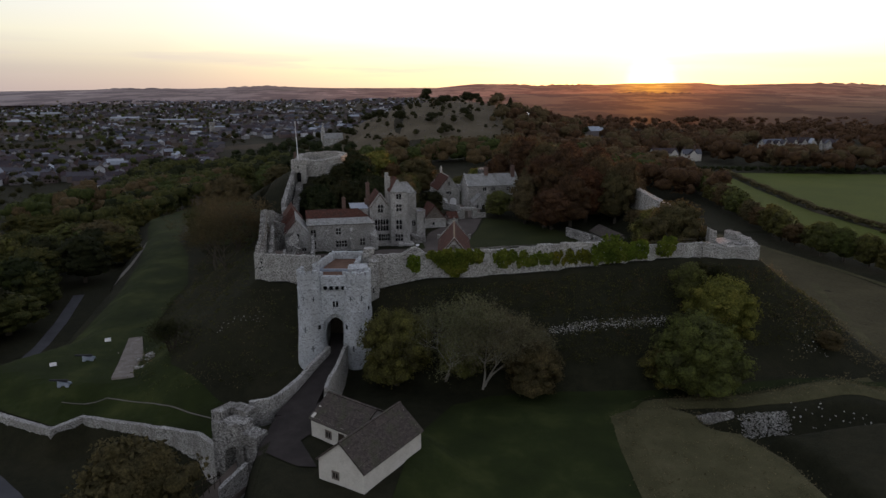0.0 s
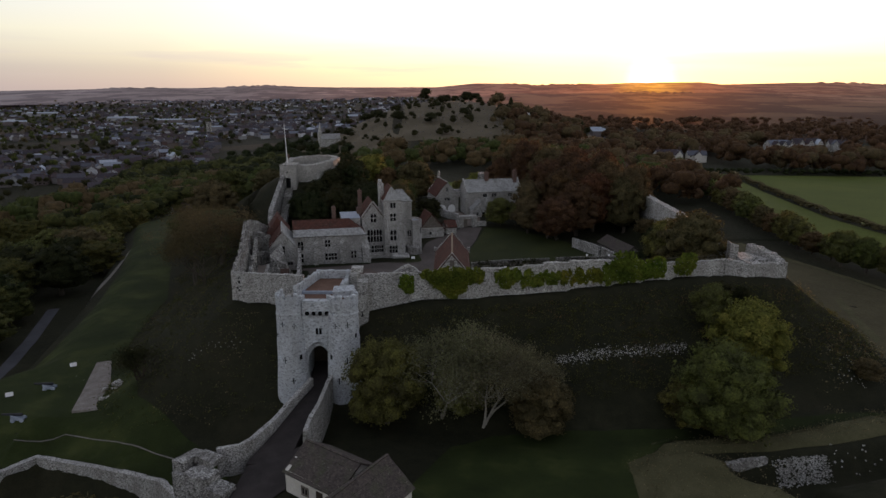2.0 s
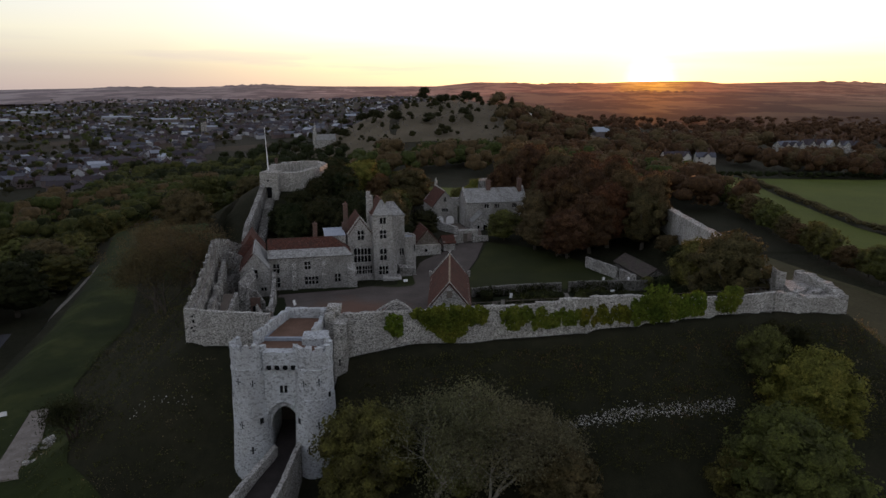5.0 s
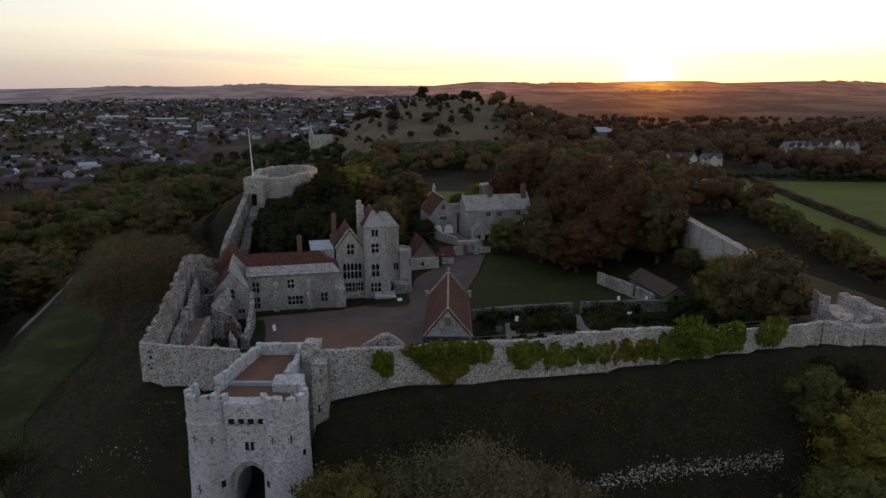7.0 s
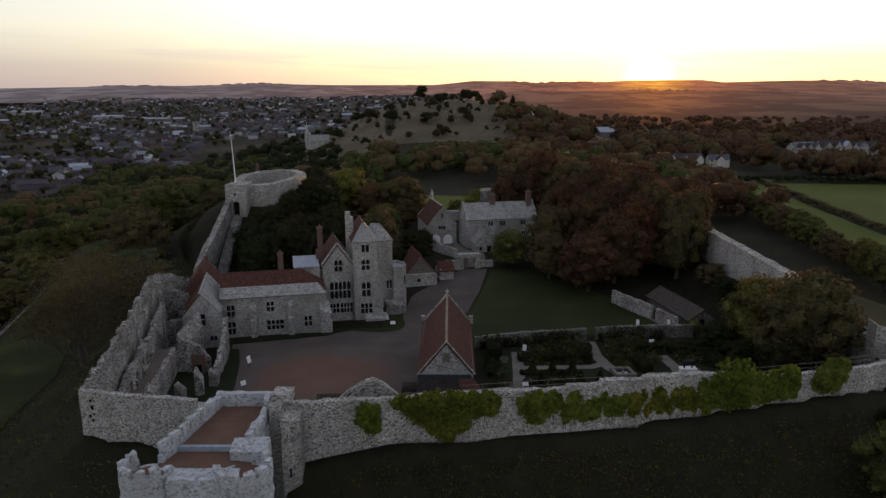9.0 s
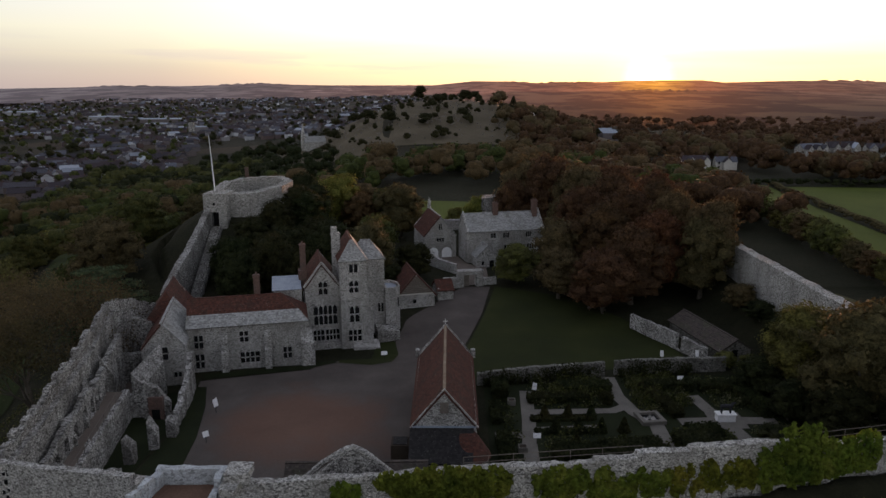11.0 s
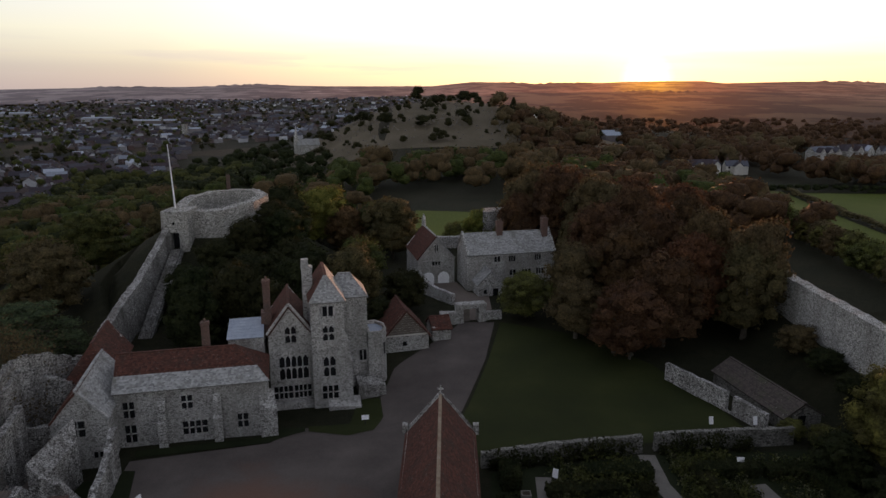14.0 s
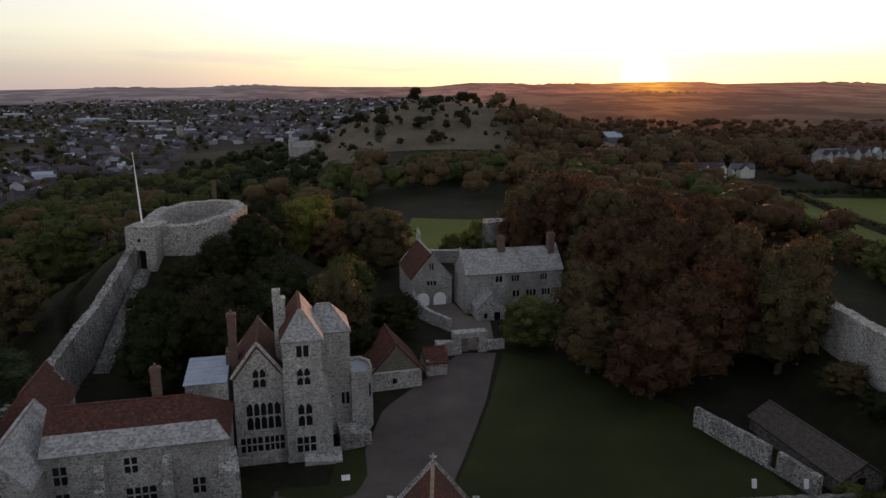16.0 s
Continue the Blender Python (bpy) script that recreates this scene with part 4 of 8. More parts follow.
# ---- ivy on the west wall ----
def ivy(spots, label):
    """Clinging leaves on the outer face; spots: (x, z, half width, half height, depth)."""
    x0 = sum(s[0] for s in spots) / len(spots)
    yw = float(np.interp(x0, [-12, 8, 18, 30, 46, 52], [126.4, 127.4, 127.9, 129.7, 132.9, 135.8]))
    t = thing("ivy", label, "ivy", "ivy on the wall", at=(x0, yw, min(s[1] - s[3] for s in spots)))
    verts, faces = [], []
    r = random.Random(int(x0 * 10) + 77)
    for x, z, hw, hh, d in spots:
        for _ in range(int(430 * hw * hh)):
            dx, dz = r.uniform(-1.25, 1.25), r.uniform(-1.35, 1.25)
            px, pz = x + hw * dx, z + hh * dz
            q = math.hypot(dx, dz)
            edge = 1 - q * q + 0.6 * noise.noise(Vector((px * 1.1, pz * 0.8, x0))) + 0.35 * noise.noise(Vector((px * 3.1, pz * 2.2, x0)))
            if edge < 0.18:
                continue
            q = min(1.0, max(0.0, 1 - edge)) ** 0.5
            yy = float(np.interp(px, [-12, 8, 18, 30, 46, 52], [126.4, 127.4, 127.9, 129.7, 132.9, 135.8]))
            py = yy - 0.05 - d * (1 - q * q) * r.uniform(0.6, 1.0) - r.uniform(0, 0.12)
            s = r.uniform(0.10, 0.22)
            n = Vector((r.uniform(-.7, .7), -1, r.uniform(-.2, 1.0))).normalized()
            u = n.orthogonal().normalized() * s
            u = Matrix.Rotation(r.uniform(0, 6.28), 3, n) @ u
            w = n.cross(u)
            k = len(verts)
            c = Vector((px, py, pz)) - t.location
            verts += [tuple(c + u), tuple(c + w), tuple(c - u), tuple(c - w)]
            faces.append((k, k + 1, k + 2, k + 3))
    g = Geo()
    g.v, g.f = verts, faces
    part("leaves", g, M_IVY, t)
    for x, z, hw, hh, d in spots:
        yy = float(np.interp(x, [-12, 8, 18, 30, 46, 52], [126.4, 127.4, 127.9, 129.7, 132.9, 135.8]))
        stem = Geo(off(t)).tube([(x, yy - 0.1, z - hh - 0.4), (x + 0.1, yy - 0.12, z), (x - 0.1, yy - 0.1, z + hh * 0.6)], [0.06, 0.05, 0.02], 5)
        part("stem", stem, M_BARK, t)


ivy([(-5.4, 7.2, 1.7, 1.6, 0.5), (-5.0, 6.2, 1.1, 1.1, 0.4)], "rounded clump of green ivy on the wall")
ivy([(2.2, 8.5, 5.2, 1.5, 0.9), (2.2, 7.7, 4.4, 2.0, 0.8), (2.3, 6.8, 3.0, 2.0, 0.8), (2.4, 5.6, 1.5, 1.5, 0.6), (6.2, 8.2, 1.7, 1.6, 0.7), (-1.6, 8.5, 1.8, 1.2, .7)], "large heart-shaped mass of dark green ivy")
ivy([(11.4, 7.8, 2.0, 1.8, 0.5), (13.2, 8.2, 1.1, 1.5, 0.4)], "patchy green ivy on the pale wall")
ivy([(15.4, 8.0, 1.0, 1.7, 0.3), (17.2, 7.7, 1.1, 1.4, 0.3), (19.3, 7.4, 1.3, 1.3, 0.3), (16.3, 7.0, .5, 1.0, .2), (18.3, 8.4, .4, .9, .2), (20.6, 8.2, .5, 1.1, .2), (14.5, 6.8, .5, 1.2, .2)], "thin straggling ivy on the pale wall")
ivy([(21.7, 7.6, 0.9, 1.5, 0.3), (24.2, 7.8, 1.1, 1.7, 0.3), (26.8, 7.9, 1.5, 1.5, 0.3), (23.0, 7.0, .5, 1.0, .2), (25.5, 7.0, .6, 1.0, .2), (28.2, 7.4, .6, 1.3, .2), (22.6, 8.6, .4, .8, .2)], "thin straggling ivy on the pale wall")
ivy([(31.4, 8.8, 2.7, 3.0, 0.8), (33.6, 8.8, 2.7, 2.8, 0.8), (29.4, 8.0, 1.2, 2.3, .5), (32.5, 10.0, 2.6, 0.8, 1.2)], "tall dense block of green ivy over the wall top")
ivy([(38.0, 8.6, 2.5, 2.0, 0.6), (36.0, 8.4, 1.5, 1.9, .5)], "green ivy spreading on the wall")
ivy([(43.6, 9.0, 2.6, 2.2, 0.8)], "rounded mass of green ivy over the wall top")

# ---- gatehouse ----
def merlon_ring(parent, o, cx, cy, r, a0, a1, z, n, hgt, seed):
    """Broken merlons round a drum's edge."""
    q = random.Random(seed)
    for k in range(n):
        a = a0 + (a1 - a0) * (k + 0.5) / n
        da = (a1 - a0) / n * (0.62 + 0.2 * q.random()) / 2
        pts = []
        for rr, order in ((r, 1), (r - 0.62, -1)):
            for s in (-1, 0, 1)[::order]:
                b = a + s * da
                pts.append((cx + rr * math.cos(b), cy + rr * math.sin(b)))
        h = hgt * q.uniform(0.45, 1.1)
        part("merlon", Geo(o).prism(pts, z - 0.05, [z + h * q.uniform(0.8, 1.1) for _ in pts]).rough(0.1, 1.3), M_GATE, parent)


def gatehouse():
    t = thing("gatehouse", "pale stone castle gatehouse with twin round towers and a pointed arch", "gatehouse", at=(-18.5, 114, -7.5))
    o = off(t)
    zr = 7.3     # roof deck
    drums = ((-22.75, 115.4, 2.25), (-14.75, 115.4, 2.4))
    for cx, cy, r in drums:
        g = Geo(o)
        levels = [(-9.5, r + 0.55), (-6.5, r + 0.35), (-2.0, r + 0.12), (1.9, r + 0.08), (2.0, r), (5.6, r - 0.02), (5.7, r + 0.07), (5.9, r + 0.07), (6.0, r - 0.03), (zr, r - 0.03)]
        n = 28
        for (z0, r0), (z1, r1) in zip(levels, levels[1:]):
            g.cyl(cx, cy, r0, z0, r1, z1, n)
        tower = part("drum_tower", welded(g.rough(0.07, 0.8)), M_GATE, t)
        # parapet, worn uneven
        ring = Geo(o)
        nn = 22
        a0, a1 = (0.75 * math.pi, 1.98 * math.pi) if cx < -18 else (1.02 * math.pi, 2.3 * math.pi)
        for k in range(nn):
            b0, b1 = a0 + (a1 - a0) * k / nn, a0 + (a1 - a0) * (k + 1) / nn
            pts = [(cx + r * math.cos(b0), cy + r * math.sin(b0)), (cx + r * math.cos(b1), cy + r * math.sin(b1)),
                   (cx + (r - .6) * math.cos(b1), cy + (r - .6) * math.sin(b1)), (cx + (r - .6) * math.cos(b0), cy + (r - .6) * math.sin(b0))]
            h = zr + 0.95 + 0.25 * noise.noise(Vector((k * 0.7, cx, 0)))
            ring.prism(pts, zr - 0.3, h)
        part("parapet", welded(ring.rough(0.08, 1.2)), M_GATE, t)
        merlon_ring(t, o, cx, cy, r, a0, a1, zr + 0.9, 7, 0.75, int(cx * 10))
        # arrow loops and small windows: stone rims, the recess shade painted as dark sheets
        for ang, z, w, h, cross in ((-1.15, 3.9, 0.16, 0.85, True), (-1.95, 3.7, 0.14, 0.8, True), (-1.25, -1.9, 0.16, 1.0, True), (-1.75, -5.2, 0.2, 1.0, True), (-0.55, 2.0, 0.45, 0.6, False), (-2.3, -1.4, 0.5, 0.75, False)):
            a = ang if cx > -18 else -math.pi - ang
            rr = float(np.interp(z, [p[0] for p in levels], [p[1] for p in levels]))
            m = o @ frame_at(cx + rr * math.cos(a), cy + rr * math.sin(a), math.degrees(a) + 90, z)
            f = Geo(m)
            f.box(-w / 2 - .1, -.05, -.1, -w / 2, .08, h + .1).box(w / 2, -.05, -.1, w / 2 + .1, .08, h + .1)
            loop = part("arrow_loop", f, M_GATE, tower)
            gap = Geo(m).box(-w / 2, -.03, 0, w / 2, .05, h)
            if cross:
                gap.box(-0.32, -.032, h * 0.5 - .08, 0.32, .05, h * 0.5 + .08)
            part("gap", gap, M_GLASS_AND_GAPS, loop, "dark slit")
    # front wall between the drums with the pointed arch
    g = Geo(o)
    cx, half, spring, rise, yf, yb = -18.5, 1.95, -2.6, 2.9, 114.4, 116.4
    n = 14
    for h2, s2, r2, ya, yc in ((2.7, -2.5, 3.7, yf, yf + 0.7), (half, spring, rise, yf + 0.7, yb)):
        for k in range(n):
            xa, xb = cx - h2 + 2 * h2 * k / n, cx - h2 + 2 * h2 * (k + 1) / n
            za, zb = (s2 + r2 * max(0.0, 1 - (abs(x - cx) / h2) ** 1.8) ** 0.62 for x in (xa, xb))
            g.prism([(xa, ya), (xb, ya), (xb, yc), (xa, yc)], [za, zb, zb, za], zr + 0.2)
        for xa, xb in ((cx - 3.2, cx - h2), (cx + h2, cx + 3.2)):
            g.box(xa, ya, -9, xb, yc, zr + 0.2)
    # body behind, either side of the passage, tapering to the back
    for s in (-1, 1):
        pl = [(cx + s * 2.25, 116.0), (cx + (-4.6 if s < 0 else 4.0), 116.0), (cx + (-2.5 if s < 0 else 3.5), 128.6), (cx + s * 2.25, 128.6)]
        g.prism(pl if s > 0 else pl[::-1], -9, zr - 0.05)
    g.prism([(cx - 2.3, 116), (cx + 2.3, 116), (cx + 2.3, 128.6), (cx - 2.3, 128.6)], 1.2, zr - 0.05)
    part("wall", welded(g.rough(0.06, 0.8)), M_GATE, t)
    # arch mouldings, outer and inner order
    for h2, s2, r2, y2, rad in ((2.76, -2.5, 3.8, yf - 0.04, 0.15), (half + 0.06, spring, rise + 0.1, yf + 0.66, 0.12)):
        pts = []
        for k in range(17):
            x = cx - h2 + 2 * h2 * k / 16
            pts.append((x, y2, s2 + r2 * max(0.0, 1 - (abs(x - cx) / h2) ** 1.8) ** 0.62))
        part("arch_moulding", Geo(o).tube([(pts[0][0], y2, -5.8)] + pts + [(pts[-1][0], y2, -5.8)], [rad] * 19, 6), M_GATE, t)
    # gate leaves deep in the passage
    part("gate_leaf", Geo(o).box(cx - 2.25, 122.0, -6.2, cx - 0.02, 122.15, 1.0), M_DARKWOOD, t, "dark oak gate leaf")
    part("gate_leaf", Geo(o).box(cx + 0.02, 122.0, -6.2, cx + 2.25, 122.15, 1.0), M_DARKWOOD, t, "dark oak gate leaf")
    window(t, o @ frame_at(cx + 0.1, yf, 0, 2.4), 0.95, 1.0, 2, 1, material=M_GATE)
    # machicolation: a proud band on corbels
    part("machicolation", Geo(o).box(cx - 2.2, yf - 0.55, 6.25, cx + 2.2, yf + 0.1, zr + 0.2).rough(0.06), M_GATE, t)
    for k in range(5):
        x = cx - 2.0 + k * 1.0
        part("corbel", Geo(o).prism([(x - .17, yf - .5), (x + .17, yf - .5), (x + .17, yf + .1), (x - .17, yf + .1)], [5.8, 5.8, 5.1, 5.1], 6.3), M_GATE, t)
        if k < 4:
            # dark disc paints the shade under the corbel arch
            part("arch_gap", Geo(o @ Matrix.Translation((x + .5, yf - .14, 5.86)) @ Matrix.Rotation(radians(90), 4, "X")).cyl(0, 0, .36, -.17, .36, .17, 14), M_GLASS_AND_GAPS, t, "dark gap between corbels")
    wpart("parapet", [(cx - 2.2, yf - 0.55, zr, zr + 0.7), (cx + 2.2, yf - 0.55, zr, zr + 0.7)], 0.6, M_GATE, t, jagged=0.3, seed=21, step=0.5)
    # deck, in two levels with a pale kerb between
    part("roof_deck", Geo(o).prism([(cx - 4.5, 114.6), (cx + 3.9, 114.6), (cx + 3.8, 119.8), (cx - 3.9, 119.8)], zr - 0.05, zr), M_ROOFDECK, t, "reddish brown flat roof")
    part("roof_deck", Geo(o).prism([(cx - 3.9, 119.8), (cx + 3.6, 119.8), (cx + 3.2, 128.4), (cx - 2.4, 128.4)], zr - 0.05, zr + 0.25), M_ROOFDECK, t, "reddish brown flat roof")
    part("kerb", Geo(o).box(cx - 3.6, 119.5, zr, cx + 2.2, 119.95, zr + 0.45), M_LEAD, t, "pale lead step")
    part("kerb", Geo(o).prism([(cx - 3.55, 120.0), (cx - 3.2, 120.0), (cx - 1.95, 128.2), (cx - 2.3, 128.2)], zr, zr + 0.42), M_LEAD, t, "pale lead gutter")
    part("stair_head", Geo(o).prism([(cx + 1.9, 118.0), (cx + 5.2, 117.4), (cx + 5.2, 119.2), (cx + 1.9, 119.6)], zr - 0.1, [zr + 0.9, zr + 1.1, zr + 1.6, zr + 1.3]).rough(0.12, 1.1), M_GATE, t)
    wpart("parapet", [(cx - 2.4, 128.0, zr - 0.4, zr + 1.7), (cx + 3.4, 128.0, zr - 0.4, zr + 1.6)], 0.6, M_GATE, t, jagged=0.15, seed=29, step=0.5)
    for cx2, cy2, r2 in drums:
        part("roof_deck", Geo(o).cyl(cx2, cy2, r2 - 0.5, zr - .03, r2 - 0.5, zr + 0.03, 24), M_ROOFDECK, t, "reddish brown flat roof")
    # side parapets stepping up in broken merlons
    for s in (-1, 1):
        a, b = ((cx - 4.3, 117.6), (cx - 2.3, 128.6)) if s < 0 else ((cx + 3.5, 119.2), (cx + 3.5, 128.4))
        line = [(a[0], a[1], zr - .4, zr + 0.75), (b[0], b[1], zr - .4, zr + 0.85)]
        if s < 0:
            line = line[::-1]
        wpart("parapet", line, 0.55 if s > 0 else 0.55, M_GATE, t, jagged=0.15, seed=30 + s, step=0.5)
        for k in range(7):
            f = (k + 0.45) / 7
            x, y = a[0] + (b[0] - a[0]) * f, a[1] + (b[1] - a[1]) * f
            m = o @ frame_at(x - s * 0.28, y, math.degrees(math.atan2(b[1] - a[1], b[0] - a[0])), zr)
            q = random.Random(k * 7 + s)
            w = 0.62 * q.uniform(0.8, 1.15)
            h = q.uniform(1.35, 2.15)
            part("merlon", Geo(m).prism([(-w, -.3), (w, -.3), (w, .3), (-w, .3)], 0.6, [h * q.uniform(.8, 1) for _ in range(4)]).rough(0.14, 1.1), M_GATE, t)
    return t


gatehouse()


def stair_turret():
    t = thing("stair_turret", "tall square stone turret beside the gatehouse", "turret", at=(-13.6, 125, 0))
    o = off(t)
    g = Geo(o)
    g.prism([(-14.8, 124.6), (-13.5, 124.2), (-13.5, 127.6), (-14.8, 127.6)], -3, 9.3)
    part("wall", g.rough(0.12, 0.8), M_STONE, t)
    part("wall", Geo(o).prism([(-13.5, 123.6), (-11.9, 124.4), (-11.9, 127.6), (-13.5, 127.6)], -3, [8.2, 7.8, 8.2, 8.6]).rough(0.12, 0.8), M_STONE, t)
    part("cap", Geo(o).box(-14.6, 125.4, 9.2, -12.8, 127.4, 10.0).rough(0.2, 1), M_STONE, t)
    # the slit's shade is a dark sheet on the wall
    part("slit", Geo(o).box(-12.9, 123.86, 2.0, -12.7, 124.2, 3.0), M_GLASS_AND_GAPS, t, "dark slit")


stair_turret()

# ---- bridge ----
def bridge():
    t = thing("bridge", "narrow stone bridge with low parapets up to the gatehouse", "bridge", at=(-19, 103, -10))
    o = off(t)
    line = [(-21.6, 92.5, -6.9), (-20.4, 100, -6.5), (-19.2, 107, -6.1), (-18.6, 114, -5.8), (-18.5, 128, -4.6), (-18.5, 138, -1.4), (-18.5, 142, -1.2)]
    left, right = [], []
    half = [2.6, 1.9, 1.7, 1.75, 2.2, 2.2, 2.2]
    g = Geo(o)
    for (p, w), (q, w2) in zip(list(zip(line, half)), list(zip(line, half))[1:]):
        g.prism([(p[0] - w, p[1]), (p[0] + w, p[1]), (q[0] + w2, q[1]), (q[0] - w2, q[1])], [p[2] - 4.5, p[2] - 4.5, q[2] - 4.5, q[2] - 4.5], [p[2], p[2], q[2], q[2]])
    part("deck", g, M_YARD, t, "worn tarmac roadway")
    wpart("parapet", [(-19.4, 113.6, -11, -4.4), (-20.9, 107, -11, -4.7), (-22.4, 100, -10.5, -5.0), (-24.2, 95.5, -9.5, -5.2), (-25.2, 93.6, -9.0, -5.0), (-27.8, 92.6, -9, -5.0)][::-1], 0.65, M_STONE, t, jagged=0.18, seed=41)
    wpart("parapet", [(-16.9, 113.6, -11, -3.9), (-17.3, 107, -11, -4.5), (-18.0, 100, -10.5, -5.0), (-17.9, 97.4, -10, -5.0)], 0.6, M_STONE, t, jagged=0.2, seed=42)


bridge()

# ---- barn by the bridge foot ----
def barn():
    ang = math.degrees(math.atan2(0.857, 0.516))
    m = frame_at(-12.0 + 0.857 * 3.4, 74.2 - 0.516 * 3.4, ang)
    t, mm = gable_building("barn", "pale rendered barn with a brown tiled roof", m, 12.2, 6.8, -7.0, -4.1, -1.2, M_RENDER, [M_DARKROOF], "barn")
    window(t, mm @ frame_at(0, 4.2, -90, -6.2), 0.7, 0.7, 2, 1, material=M_WOOD)
    m2 = frame_at(-15.6, 89.4, math.degrees(math.atan2(-0.6, 0.8)))
    m2 = m2 @ Matrix.Translation((0, -3.6, 0))
    t2, mm2 = gable_building("stable", "low stone range with a brown tiled roof joined to the barn", m2, 8.6, 7.2, -7.0, -4.2, -1.9, M_RENDER, [M_DARKROOF], "barn")
    part("door", Geo(mm2).box(5.2, -0.1, -7.0, 6.2, 0.1, -5.0), M_DARKWOOD, t2, "dark plank door")
    window(t2, mm2 @ frame_at(3.3, 0, 0, -6.2), 0.8, 0.8, 2, 1, material=M_WOOD)


barn()

# ---- ruined outer gate ----
def outer_gate():
    t = thing("outer_gate", "ruined limestone gateway with a broken round arch", "gateway", at=(-27, 88, -9))
    o = off(t)
    a, b = (-34.2, 90.6), (-25.4, 85.6)
    d = Vector((b[0] - a[0], b[1] - a[1]))
    ang = math.degrees(math.atan2(d.y, d.x))
    m = o @ frame_at(a[0], a[1], ang)
    L = d.length
    g = Geo(m)
    c, r, spring = 6.0, 1.6, -10.9
    n = 14
    for k in range(n):
        x0, x1 = c - r + 2 * r * k / n, c - r + 2 * r * (k + 1) / n
        z0, z1 = (spring + math.sqrt(max(0, r * r - (x - c) ** 2)) for x in (x0, x1))
        g.prism([(x0, 0), (x1, 0), (x1, 2.4), (x0, 2.4)], [z0, z1, z1, z0], [-5.9 + 0.25 * math.sin(x0 * 2), -5.9 + 0.25 * math.sin(x1 * 2)] * 1 + [-5.8, -5.8])
    g.box(c - r - 2.2, 0, -14, c - r, 2.4, -6.4)
    g.box(c + r, 0, -14, L + 0.4, 2.4, -6.7)
    g.box(c - r - 2.8, 0.6, -14, c - r - 1.2, 4.2, -5.2)
    g.box(c - 2.6, 2.4, -5.9, c + 0.4, 4.2, -5.0)
    g.box(c + r - 0.4, -0.5, -14, c + r + 0.9, 0.1, -8.6)
    part("wall", welded(g.rough(0.28, 0.9)), M_RUIN, t)
    wpart("parapet", [(-28.5, 80.2, -15, -11.2), (-26, 84.2, -14, -9.8)], 0.6, M_STONE, t, jagged=0.2, seed=47)
    g = Geo(o)
    for k in range(6):
        f = k / 5
        g.cyl(-32.5 + 2.6 * f, 80.5 + 3.6 * f, 0.06, -13.5, 0.06, -11.2, 6)
    for h in (-12.3, -11.5):
        g.tube([(-32.5, 80.5, h), (-29.9, 84.1, h)], [0.05, 0.05], 5)
    part("handrail", g, M_DARKWOOD, t, "dark timber handrail")
    part("roadway", Geo(o).prism([(-33, 79), (-28.8, 77.5), (-23.5, 90.5), (-28, 92.5)], [-14.6, -14.6, -12.6, -12.6], [-13.8, -13.8, -12.0, -12.0]), M_GRAVEL, t, "worn roadway through the arch")


outer_gate()
wall("outer_wall", [(-98, 122, -23, -16.4), (-77, 111.3, -23, -16.4), (-65.4, 106.0, -23, -16.4), (-62.1, 110.2, -23, -16.2), (-53, 107.1, -23, -15.8), (-44, 102.6, -22, -14.6), (-38, 98.2, -20, -13.0), (-33.0, 91.6, -18, -11.5)],
     0.9, M_STONE, "angled rubble wall of the outer works", jagged=0.1, seed=51)

# ---- south-west bastion, ruined ----
def bastion():
    t = thing("bastion", "ruined pale stone corner bastion with broken walls", "bastion", at=(58, 142, 5))
    part("wall", wall_geo([(52.0, 135.4, 4.5, 8.9), (56.5, 135.9, 3.6, 8.2), (64.3, 137.3, 2.2, 7.9), (65.2, 144, 2.2, 8.3), (63.5, 150.5, 2.2, 8.6)], 1.5, jagged=0.55, seed=61, uneven=0.22), M_STONE, t).location = -t.location
    part("wall", wall_geo([(55.5, 139, 3, 7.5), (59.0, 140.6, 3, 7.7), (61.5, 144, 3, 7.5)], 1.1, jagged=0.6, seed=63, uneven=0.22), M_STONE, t).location = -t.location
    o = off(t)
    part("floor", Geo(o).prism([(57.4, 137.4), (64, 138), (64, 150), (59.4, 149.4)], 2, 7.0).rough(0.2), M_STONE, t, "broken stone platform")
    part("stub", Geo(o).prism([(57.6, 147), (59.2, 146.8), (59.4, 149), (57.8, 149.2)], 5, [9.6, 9.0, 8.6, 9.7]).rough(0.25), M_STONE, t)
    for k in range(5):
        part("slab", Geo(o @ frame_at(58.6 + k * 1.0, 141.5 + 1.2 * (k % 3), 17 * k)).box(-.9, -.5, 6.9, .9, .5, 7.4 + 0.25 * (k % 2)).rough(0.12), M_STONE, t)


bastion()

# ---- keep ----
KEEP_AT = Vector((-1.6, 10.2, -0.1))


